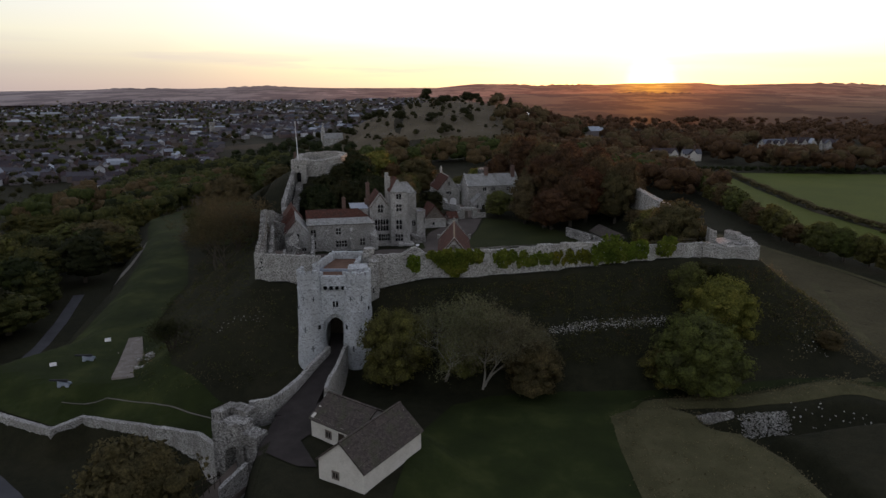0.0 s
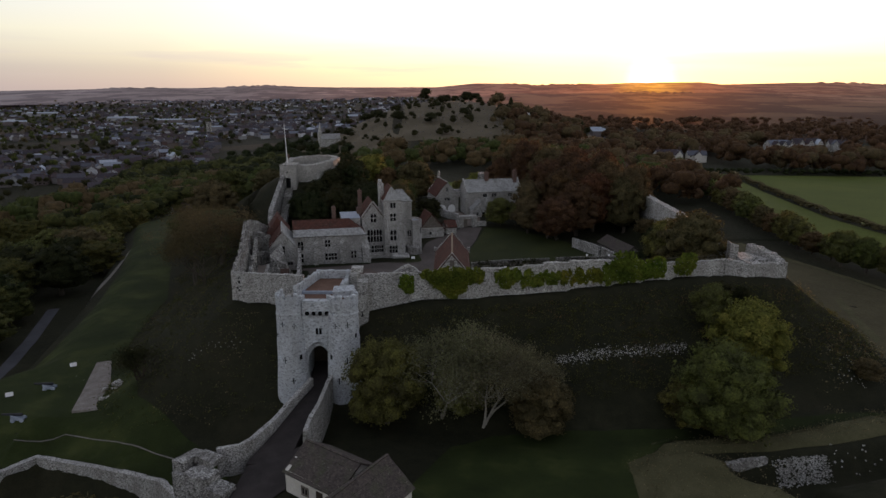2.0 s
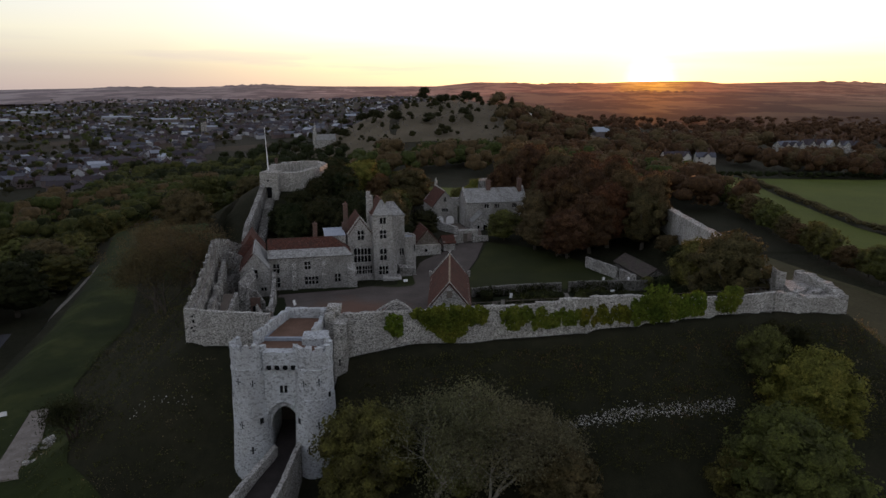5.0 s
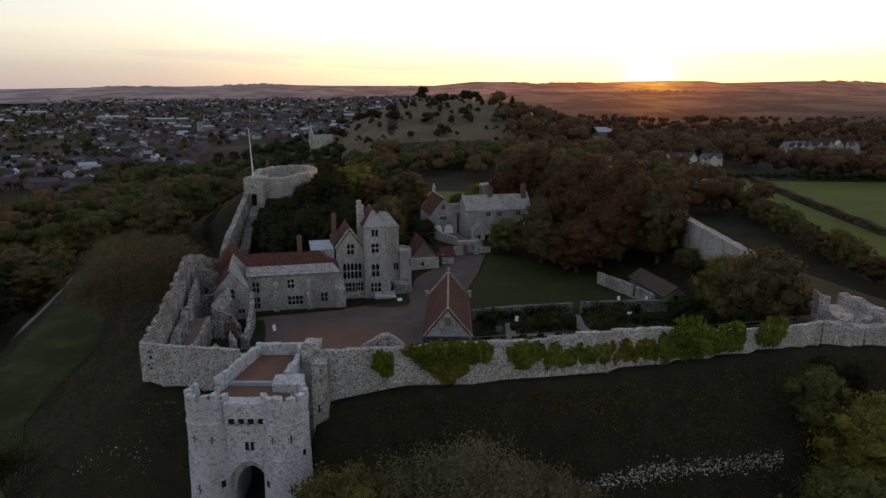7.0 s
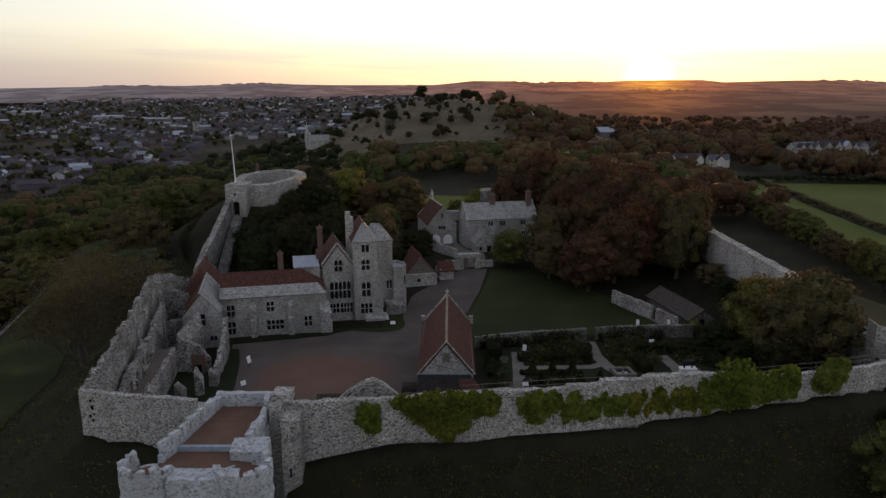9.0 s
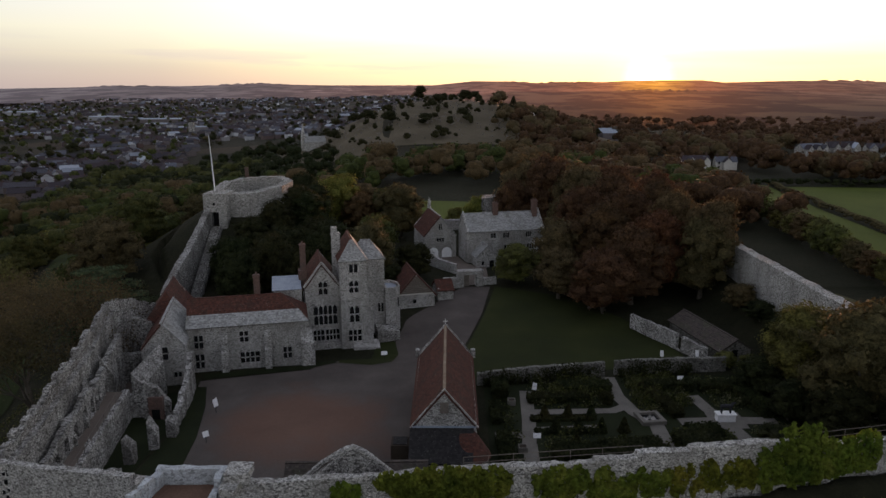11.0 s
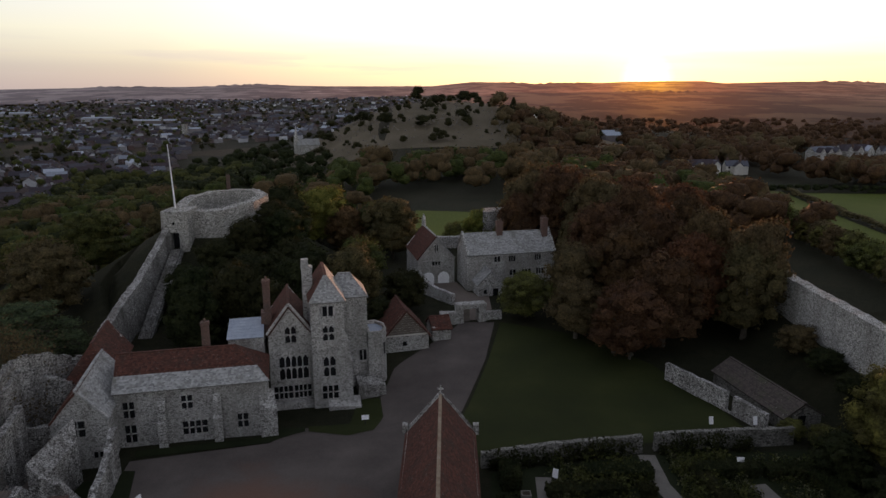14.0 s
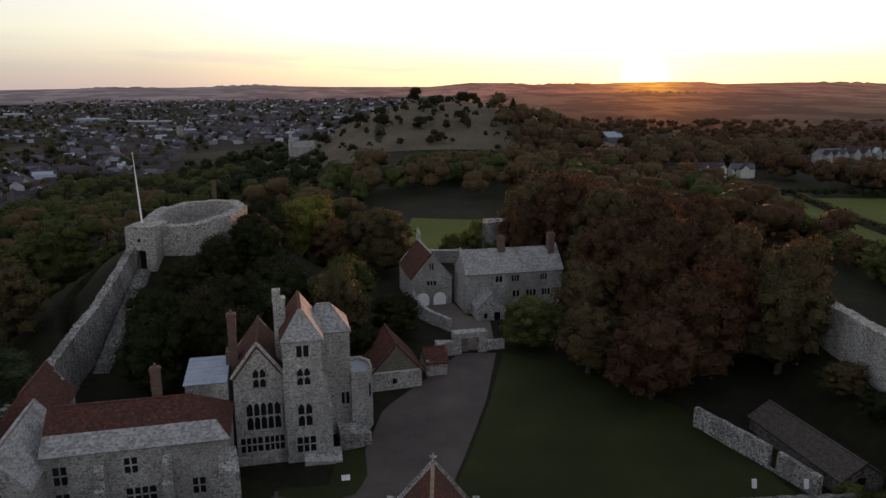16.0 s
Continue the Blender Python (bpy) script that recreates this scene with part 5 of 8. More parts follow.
def keep():
    t = thing("keep", "polygonal stone shell keep open to the sky on its motte", "keep", at=(-42.6, 241.2, 10))
    o = off(t) @ Matrix.Translation(KEEP_AT)
    pts = [(-47.8, 223.6), (-43.2, 219.8), (-37.2, 220.2), (-32.6, 225.4), (-31.6, 233.0), (-35.2, 240.2), (-41.0, 242.2), (-46.2, 240.0), (-48.8, 232.5)]
    tops = [16.3, 15.8, 16.2, 16.9, 17.2, 17.3, 17.1, 16.9, 16.8]
    line = [(x, y, 6.5, z) for (x, y), z in zip(pts + pts[:1], tops + tops[:1])]
    w = part("wall", wall_geo(line, 2.1, jagged=0.22, seed=71, uneven=0.18), M_KEEP, t)
    w.location = KEEP_AT - t.location
    inner = [(x + (-41 - x) * 0.3, y + (231 - y) * 0.3) for x, y in pts]
    part("inner_wall", wall_geo([(x, y, 10, 14.2) for x, y in inner + inner[:1]], 0.8, jagged=0.5, seed=72, uneven=0.15), M_KEEP, t).location = KEEP_AT - t.location
    part("floor", Geo(o).prism([(x + (-41 - x) * 0.15, y + (231 - y) * 0.15) for x, y in pts], 9, 11.2), M_GRAVEL, t, "gravel floor of the keep")
    # entrance tower
    g = Geo(o)
    g.box(-47.9, 216.6, 6.5, -46.4, 222.6, 16.4)
    g.box(-44.7, 216.6, 6.5, -42.9, 222.6, 16.4)
    g.box(-46.4, 216.6, 12.4, -44.7, 222.6, 16.4)
    part("entrance_tower", g.rough(0.14, 0.8), M_KEEP, t)
    # dark sheets paint the shade inside the doorway and the slit
    part("doorway", Geo(o).box(-46.4, 218.2, 8.5, -44.7, 218.4, 12.4), M_GLASS_AND_GAPS, t, "dark doorway")
    part("slit", Geo(o).box(-45.8, 216.55, 13.9, -45.4, 216.7, 14.4), M_GLASS_AND_GAPS, t, "dark slit")


keep()


def flagpole():
    t = thing("flagpole", "tall white flagpole without a flag on the keep", "flagpole", at=(-47.6, 229.6, 16.2))
    part("pole", Geo().cyl(0, 0, 0.17, -0.2, 0.07, 12.2, 10, dx=-0.5), M_WHITE, t)
    part("finial", Geo().cyl(-0.5, 0, 0.12, 12.2, 0.05, 12.45, 8), M_WHITE, t)
    part("base", Geo().box(-.4, -.4, -.1, .4, .4, .35), M_STONE, t)


flagpole()


def keep_stair():
    t = thing("stairs", "long flight of worn stone steps up the motte", "stairs", at=(-44, 203, -1))
    o = off(t)
    n = 56
    for k in range(n):
        f = k / n
        x, y, z = -44.6 - 2.2 * f, 203 + 23.6 * f, -1.0 + 10.2 * f
        part("step", Geo(o @ frame_at(x, y, 5)).box(-1.1, 0, z - 0.9, 1.1, 0.5, z + 0.18), M_RUIN, t)
    part("handrail", Geo(o).tube([(-43.3, 203, 0.1), (-45.5, 226, 10.1)], [0.05, 0.05], 5), M_IRON, t, "thin iron handrail")


keep_stair()

# ---- surfaces inside the bailey ----
drape("courtyard", [(-30.5, 141), (-10, 139), (-1, 139), (-1.3, 150), (-1.2, 167), (4.2, 175), (6.0, 182), (9.5, 196), (12.0, 211), (6.4, 211), (2.6, 204), (-4, 193.5), (-5.2, 188), (-6.5, 178.5), (-14, 177), (-17, 172), (-31.5, 168), (-30, 155)], M_COURT, "worn gravel courtyard with a reddish patch", step=0.7)
drape("lawn", [(4.6, 175.2), (7, 169), (24, 171.5), (40, 173), (38.5, 181), (34, 194), (26, 205), (13, 211), (10, 196), (6.5, 182)], M_LAWN, "mown bailey lawn", "lawn", step=0.8, lift=0.07)
drape("garden_ground", [(7.5, 140), (45, 144), (45, 170), (26, 169), (8, 165.5)], M_VERGE, "dark planted garden ground", "garden", step=0.8, lift=0.06)
drape("tower_grass", [(-13.6, 177.6), (-13.2, 175.6), (-8.2, 174.0), (-5.4, 176.2), (-4.6, 181), (-5.4, 186.4), (-8.4, 186), (-8.6, 178.6)], M_LAWN, "small grass patch at the tower foot", "grass", step=0.7, lift=0.11)
drape("hall_verge", [(-31.2, 168.8), (-17.2, 172.0), (-13.6, 175.6), (-14.0, 177.4), (-18.4, 176.6), (-18.2, 173.4), (-31.8, 170.2)], M_VERGE, "dark verge along the hall", "grass", step=0.7, lift=0.10)
drape("court_verge", [(-30.6, 141.5), (-25.6, 141.2), (-26.6, 152), (-28.2, 160), (-30.0, 166), (-31.8, 166), (-29.9, 155)], M_VERGE, "dark grass verge along the ruins", "grass", step=0.8, lift=0.10)
drape("house_yard", [(6.5, 212), (12, 212), (12, 224), (8, 227), (6, 234), (-.5, 232), (-.5, 226), (5.5, 221)], M_GRAVEL, "gravel yard by the stone house", step=0.8, lift=0.07)
drape("ruin_court_floor", [(-37.5, 141), (-31, 141), (-30.6, 153), (-31.6, 164), (-35, 164), (-37.5, 156)], M_VERGE, "dark grass in the ruined rooms", step=0.7, lift=0.07)
drape("ruin_room_floor", [(-46, 173), (-40, 173.5), (-37.5, 168), (-36, 160), (-39.5, 158), (-43.6, 160)], M_GRAVEL, "gravel floor in the ruined lodgings", step=0.7, lift=0.07)


# ---- the great hall and its lodgings ----
EYE = Vector((0.0, 0.0, 39.0))
def deeper(m, f):
    """The same place seen from the approach, a share further off and larger."""
    return Matrix.Translation(EYE) @ Matrix.Scale(f, 4) @ Matrix.Translation(-EYE) @ m


HALL = deeper(frame_at(-17.5, 173.0, 13.0), 1.010)
BLOCK = deeper(frame_at(-17.5, 173.0, 13.0), 1.034)


def great_hall():
    # hall range, lower roof courses in stone slate, upper in red tile
    z0, ze, zr = -1.2, 6.1, 9.1
    m = HALL @ Matrix.Translation((-16.5, 0, 0))
    t, mm = gable_building("great_hall", "long two-storey stone hall with red tile and grey slate roof", m, 16.5, 7.8, z0, ze, zr, M_HALL, [M_TILE], "hall", hip1=3.4, over=0.3)
    sl = (zr - ze) / 3.9
    for k in range(3):
        f0, f1 = k / 3 * 0.42, (k + 1) / 3 * 0.42
        y0, y1 = -0.45 + 4.35 * f0, -0.45 + 4.35 * f1
        zz0, zz1 = ze - 0.45 * sl + 4.35 * sl * f0 + 0.15, ze - 0.45 * sl + 4.35 * sl * f1 + 0.13
        part("slate_course", Geo(mm).slab((-0.2, y0, zz0), (16.9 - 3.4 * f0, y0, zz0), (16.9 - 3.4 * f1, y1, zz1), (-0.2, y1, zz1), 0.12).rough(0.04), M_SLATE, t, "grey stone slates along the eaves")
    # windows: foot middle along the front
    for x, z, w, h, c, r in ((1.4, 0.4, 1.2, 2.1, 2, 2), (1.4, 3.4, 1.2, 1.9, 2, 2), (8.3, 0.7, 2.7, 1.6, 4, 2), (7.6, 3.9, 1.2, 1.6, 2, 2), (13.6, 0.9, 1.2, 1.7, 2, 2)):
        window(t, mm @ frame_at(x, 0, 0, z + z0 + 0.6), w, h, c, r, material=M_HALL)
    for x in (4.9, 10.9):
        b = Geo(mm).prism([(x - .45, -1.1), (x + .45, -1.1), (x + .45, 0.1), (x - .45, 0.1)], z0 - .5, [2.2, 2.2, 2.9, 2.9])
        b.prism([(x - .4, -.75), (x + .4, -.75), (x + .4, 0.1), (x - .4, 0.1)], 2.2, [4.2, 4.2, 4.9, 4.9])
        part("buttress", b.rough(0.07), M_STONE, t)
    part("buttress", Geo(mm).prism([(15.6, -1.0), (17.5, -0.7), (17.2, 1.2), (15.6, 0.2)], z0 - .5, [3.0, 2.5, 4.2, 4.6]).rough(0.15), M_STONE, t)
    chimney(t, mm @ frame_at(9.6, 5.2, 0), 0.9, 0.8, 7.5, 11.8)
    # cross wing with a gable to the courtyard
    m2 = HALL @ Matrix.Translation((-16.4, -3.9, 0)) @ Matrix.Rotation(radians(90), 4, "Z")
    t2, w2 = gable_building("hall_wing", "stone cross wing with a slate and tile gable", m2, 12.0, 5.6, z0, 4.9, 8.3, M_HALL, [M_SLATE, M_TILE], "wing", over=0.15)
    f2 = w2 @ Matrix.Translation((0, 5.6, 0)) @ Matrix.Rotation(radians(-90), 4, "Z")
    window(t2, f2 @ frame_at(2.6, 0, 0, 3.0), 1.5, 1.8, 2, 2, material=M_HALL)
    window(t2, f2 @ frame_at(4.4, 0, 0, 0.4), 1.0, 0.7, 2, 1, material=M_HALL)
    part("door", Geo(f2).box(1.0, -0.06, -1.2, 2.3, 0.04, 1.0), M_DARKWOOD, t2, "dark doorway")
    chimney(t2, HALL @ frame_at(-20.8, 15.4, 0), 1.3, 0.9, 3.0, 9.6, pots=2)
    # red hipped roof behind the wing
    m3 = HALL @ Matrix.Translation((-17.6, 5.2, 0))
    gable_building("hall_rear_range", "red-tiled range behind the hall wing", m3 @ Matrix.Rotation(radians(90), 4, "Z"), 10.6, 5.0, z0, 6.0, 9.4, M_HALL, [M_TILE], "wing", hip0=2.0)
    # flat leads between hall and chamber block
    t4 = thing("lead_roof_range", "low link with a pale grey sheet-lead roof", "building", at=tuple(HALL @ Vector((-2.5, 10, z0))))
    o4 = off(t4) @ HALL
    part("wall", Geo(o4).box(-4.6, 7.8, z0 - 1, -0.3, 14.5, 8.3), M_HALL, t4)
    for k in range(7):
        y0 = 7.7 + k * 1.0
        part("lead_sheet", Geo(o4).slab((-4.8, y0, 8.4 + 0.06 * k), (-0.3, y0, 8.4 + 0.06 * k), (-0.3, y0 + 0.98, 8.45 + 0.06 * k), (-4.8, y0 + 0.98, 8.45 + 0.06 * k), 0.1), M_LEAD, t4)


def great_chamber():
    z0 = -1.2
    m = BLOCK @ Matrix.Translation((5.0, 4.6, 0)) @ Matrix.Rotation(radians(90), 4, "Z")
    t, mm = gable_building("great_chamber", "tall gabled chamber block with large mullioned windows", m, 9.8, 5.3, z0, 9.0, 12.6, M_TOWER, [M_TILE], "building", over=0.05, verge=True)
    f = mm @ Matrix.Translation((0, 5.3, 0)) @ Matrix.Rotation(radians(-90), 4, "Z")
    window(t, f @ frame_at(2.75, 0, 0, 7.7), 1.35, 2.1, 2, 2, True, M_TOWER)
    window(t, f @ frame_at(3.0, 0, 0, 2.8), 3.6, 3.1, 5, 2, True, M_TOWER)
    window(t, f @ frame_at(1.55, 0, 0, 0.2), 2.3, 1.7, 4, 2, False, M_TOWER)
    window(t, f @ frame_at(4.0, 0, 0, 0.2), 2.1, 1.7, 4, 2, False, M_TOWER)
    part("plinth", Geo(f).box(-.2, -0.6, z0 - .5, 5.3, 0.1, z0 + 0.9).rough(0.08), M_TOWER, t)
    for s in (0, 1):
        xa, xb = (-0.15, 2.65) if s == 0 else (5.45, 2.65)
        part("coping", Geo(f).tube([(xa, -0.05, 8.95), (xb, -0.05, 12.75)], [0.2, 0.2], 4), M_TOWER, t)
    chimney(t, mm @ frame_at(4.0, 5.3, 0), 1.0, 0.9, 8.0, 15.0)
    part("chimney_base", Geo(mm).box(3.1, 4.8, 7.5, 4.9, 6.1, 10.8), M_BRICK, t)


def tower():
    z0 = -1.2
    t = thing("hall_tower", "four-storey stone tower with stacked mullioned windows", "tower", at=tuple(BLOCK @ Vector((7.0, 5, z0))))
    o = off(t) @ BLOCK
    yf = 3.5
    part("wall", Geo(o).box(5.0, yf, z0 - 1, 9.1, 12.0, 13.1).rough(0.05), M_TOWER, t)
    part("buttress", Geo(o).prism([(9.0, yf), (10.0, yf), (10.0, yf + 3.2), (9.0, yf + 3.2)], z0 - 1, [5.6, 4.9, 4.9, 5.6]).rough(0.05), M_TOWER, t)
    part("buttress", Geo(o).prism([(9.0, yf), (9.7, yf), (9.7, yf + 3), (9.0, yf + 3)], 5.0, [8.6, 7.2, 7.2, 8.6]).rough(0.05), M_TOWER, t)
    part("plinth", Geo(o).prism([(6.8, yf - 1.0), (10.8, yf - 1.2), (11.0, yf + 1.0), (6.8, yf + 0.2)], z0 - .5, [-0.6, -0.8, -0.3, 0.1]).rough(0.1), M_TOWER, t)
    for z in (1.9, 6.9, 10.9):
        part("string_course", Geo(o).box(4.95, yf - 0.09, z, 9.15, yf + 0.02, z + 0.16), M_TOWER, t)
    for z, w, h, r, a in ((0.1, 2.0, 1.8, 2, False), (3.2, 1.5, 2.6, 2, True), (8.0, 1.4, 1.9, 2, True), (11.2, 1.3, 1.3, 1, False)):
        window(t, o @ frame_at(7.1, yf, 0, z), w, h, 3 if w > 1.8 else 2, r, a, M_TOWER)
    # slated gablet to the front, red tile behind
    ze, za = 13.1, 16.0
    g = Geo(o)
    g.slab((4.7, yf - .25, ze - .1), (9.4, yf - .25, ze - .1), (7.25, yf + 1.9, za), (6.85, yf + 1.9, za), 0.16)
    part("roof", g, M_SLATE, t)
    part("roof", Geo(o).slab((4.7, 12.0, ze - .1), (4.7, yf - .25, ze - .1), (6.9, yf + 1.9, za), (6.9, 12.0, za), 0.16), M_TILE, t)
    part("roof", Geo(o).slab((9.4, yf - .25, ze - .1), (9.4, 12.0, ze - .1), (7.2, 12.0, za), (7.2, yf + 1.9, za), 0.16), M_SLATE, t)
    part("ridge", Geo(o).box(6.85, yf + 1.9, za - .1, 7.25, 12.0, za + .1), M_TILE, t)
    part("core", Geo(o).prism([(5.2, yf + .2), (8.9, yf + .2), (8.9, 11.8), (5.2, 11.8)], ze - .2, ze + .1), M_TOWER, t)
    chimney(t, o @ frame_at(4.9, 8.2, 0), 1.3, 1.3, 9.0, 16.6, M_TOWER, 0)
    part("chimney_stack", Geo(o).box(4.2, 7.5, 16.2, 5.1, 8.4, 17.6), M_TOWER, t)
    # rear block
    t2, m2 = gable_building("tower_rear_block", "tall rear block of the tower with a hipped slate roof", BLOCK @ Matrix.Translation((7.9, 8.4, 0)), 4.7, 5.8, z0, 12.1, 14.6, M_TOWER, [M_SLATE, M_TILE], "building", hip1=1.9, hip0=1.2, over=0.2)
    window(t2, m2 @ frame_at(4.0, 0, 0, 3.0), 0.9, 1.5, 2, 1, False, M_TOWER)
    # polygonal annex with a lead flat
    t3 = thing("stair_annex", "lower polygonal turret with a flat lead roof", "turret", at=tuple(BLOCK @ Vector((15, 10, z0))))
    o3 = off(t3) @ BLOCK
    plan = [(12.6, 7.8), (14.3, 7.8), (15.2, 9.0), (15.2, 11.2), (14.2, 12.6), (12.6, 12.6)]
    part("wall", Geo(o3).prism(plan, z0 - 1, 6.6).rough(0.05), M_TOWER, t3)
    part("lead_flat", Geo(o3).prism([(13.9 + (x - 13.9) * 0.86, 10.1 + (y - 10.1) * 0.86) for x, y in plan], 6.55, 6.68), M_LEAD, t3, "pale grey lead flat")
    part("parapet", wall_geo([(x, y, 6.5, 7.1) for x, y in plan + plan[:1]], 0.3, jagged=0.08, seed=91, uneven=0.0), M_TOWER, t3).matrix_local = o3
    window(t3, o3 @ frame_at(14.75, 8.4, 52, 3.6), 0.5, 1.7, 1, 1, False, M_TOWER)
    part("porch_steps", Geo(o3).prism([(10.8, 4.6), (14.6, 5.4), (14.4, 7.8), (10.8, 7.8)], z0 - .4, [0.9, 0.5, 0.7, 1.2]).rough(0.25), M_RUIN, t3, "broken stone walling at the foot")


great_hall()
great_chamber()
tower()


# ---- ruined lodgings at the north-west corner ----
def ruins():
    t = thing("ruined_lodgings", "roofless ruined stone lodgings with fireplaces and broken windows", "ruin", at=(-38, 150, -1.2))
    def w(line, thick=0.8, label="", **k):
        ob = part("wall", wall_geo(line, thick, **k), M_RUIN, t, label)
        ob.location = -t.location
    o = off(t)
    # terrace against the curtain wall
    part("terrace", Geo(o).prism([(-35.4, 133.6), (-32.6, 134.0), (-34.6, 146), (-36.4, 156.6), (-41.0, 156.6), (-38.4, 146)], -3, 2.5), M_GRAVEL, t, "raised gravel terrace")
    w([(-32.5, 134, -2, 2.7), (-34.5, 146, -2, 2.7), (-36.3, 157, -2, 2.7)], 0.6, seed=101, jagged=0.1)
    # stepped inner face along the curtain wall, with niches and openings
    w([(-34.9, 136.5, 1.5, 4.7), (-36.6, 146, 1.5, 5.5), (-38.7, 156, 0, 5.6), (-41.0, 166, -1.5, 6.6)], 0.7, seed=103, jagged=0.9, step=0.55, uneven=0.16,
      holes=[(1.6, 3.0, 2.6, 4.0), (4.4, 5.8, 2.6, 4.4), (7.4, 8.8, 2.6, 4.5), (10.6, 11.8, 2.9, 4.4), (13.4, 14.8, 2.6, 4.8), (16.4, 17.8, 2.6, 4.6), (19.6, 20.8, 1.6, 4.2), (22.8, 24.4, 0.5, 3.2), (26.4, 27.6, 1.4, 4.4)])
    # standing piers
    for x, y, a, h in ((-36.8, 143.5, 8, 5.4), (-37.6, 147.4, 10, 5.0), (-38.6, 151.8, 12, 6.2), (-39.4, 157.6, 14, 6.8)):
        part("pier", Geo(o @ frame_at(x, y, a)).prism([(-.4, -.3), (1.1, -.3), (.9, .4), (-.4, .4)], -1.5, [h, h * .6, h * .65, h]).rough(0.16, 1.3), M_RUIN, t)
    # far cross wall
    w([(-44.6, 172.8, -2, 7.6), (-42.6, 174.0, -2, 6.0), (-39.2, 174.6, -2, 5.2), (-36.6, 173.8, -2, 5.6)], 0.9, seed=104, jagged=0.7, uneven=0.25, holes=[(1.4, 2.6, -1.0, 2.6)])
    w([(-42.6, 166.4, -2, 3.6), (-40.4, 168.6, -2, 2.6), (-38.0, 169.2, -2, 2.4)], 0.7, seed=105, jagged=0.3, uneven=0.2, holes=[(3.0, 4.2, 0.2, 1.4)])
    # cross wall with the brick fireplace
    w([(-37.9, 157.2, -2, 1.8), (-36.2, 157.0, -2, 1.6), (-34.6, 156.8, -2, 3.6), (-32.8, 157.0, -2, 2.6), (-31.6, 157.4, -2, 0.8)], 1.0, seed=106, jagged=0.4, uneven=0.25)
    part("fireplace", Geo(o).box(-34.0, 156.5, -1.2, -32.2, 157.0, 0.4).box(-34.0, 156.5, 0.4, -32.2, 157.2, 1.7).rough(0.08), M_BRICK, t, "red brick fireplace")
    # no recess is built: a dark sheet paints the hearth's inside
    part("hearth", Geo(o).box(-33.6, 156.44, -1.2, -32.6, 156.6, 0.2), M_GLASS_AND_GAPS, t, "hearth recess, its dark inside painted on")
    part("pier", Geo(o).prism([(-36.4, 158), (-34.8, 158), (-34.6, 164), (-35.8, 166)], -2, [4.0, 2.8, 3.6, 5.4]).rough(0.35, 0.7), M_RUIN, t)
    # court side wall, broken low
    w([(-32.0, 165.4, -2, 4.2), (-31.2, 161.5, -2, 2.4), (-30.6, 157, -2, 0.9), (-30.2, 153.2, -2, -0.2)], 0.7, seed=107, jagged=0.5, uneven=0.2)
    for x, y, h in ((-30.6, 149.6, 2.4), (-32.0, 146.4, 1.8), (-29.6, 152.4, 1.2), (-34.6, 143.8, 2.6)):
        part("stub", Geo(o).prism([(x - .5, y - .6), (x + .6, y - .5), (x + .5, y + .7), (x - .5, y + .6)], -2, [h, h * .35, h * .5, h * 1.1]).rough(0.3, 1.1), M_RUIN, t)
    w([(-37, 138.6, -2, 3.4), (-33, 138.0, -2, 2.2), (-29.4, 138.4, -2, 2.6)], 0.8, seed=108, jagged=0.6, uneven=0.2)


ruins()

# ---- gabled ruin and range behind the west wall ----
def wall_range():
    t, mm = gable_building("guard_range", "low dark-roofed range behind the curtain wall", frame_at(-11.6, 131.2, 1), 12.4, 5.2, -1.2, 4.4, 6.2, M_RUIN, [M_DARKROOF], "building")
    g = Geo(mm)
    g.add([(0.6, -0.3, 4.6), (11.4, -0.3, 4.6), (6.2, -0.3, 8.9), (0.6, 0.6, 4.6), (11.4, 0.6, 4.6), (6.2, 0.6, 8.9)], [(0, 1, 2), (3, 5, 4), (0, 3, 4, 1), (1, 4, 5, 2), (2, 5, 3, 0)])
    part("gable", g.rough(0.1), M_RUIN, t, "weathered stone gable")
    part("coping", Geo(mm).tube([(0.4, .15, 4.7), (3.6, .15, 7.6), (5.4, .15, 8.7), (6.2, .15, 9.0), (7.2, .15, 8.5), (11.6, .15, 4.7)], [0.24, 0.22, 0.26, 0.26, 0.24, 0.22], 5), M_STONE, t)


wall_range()


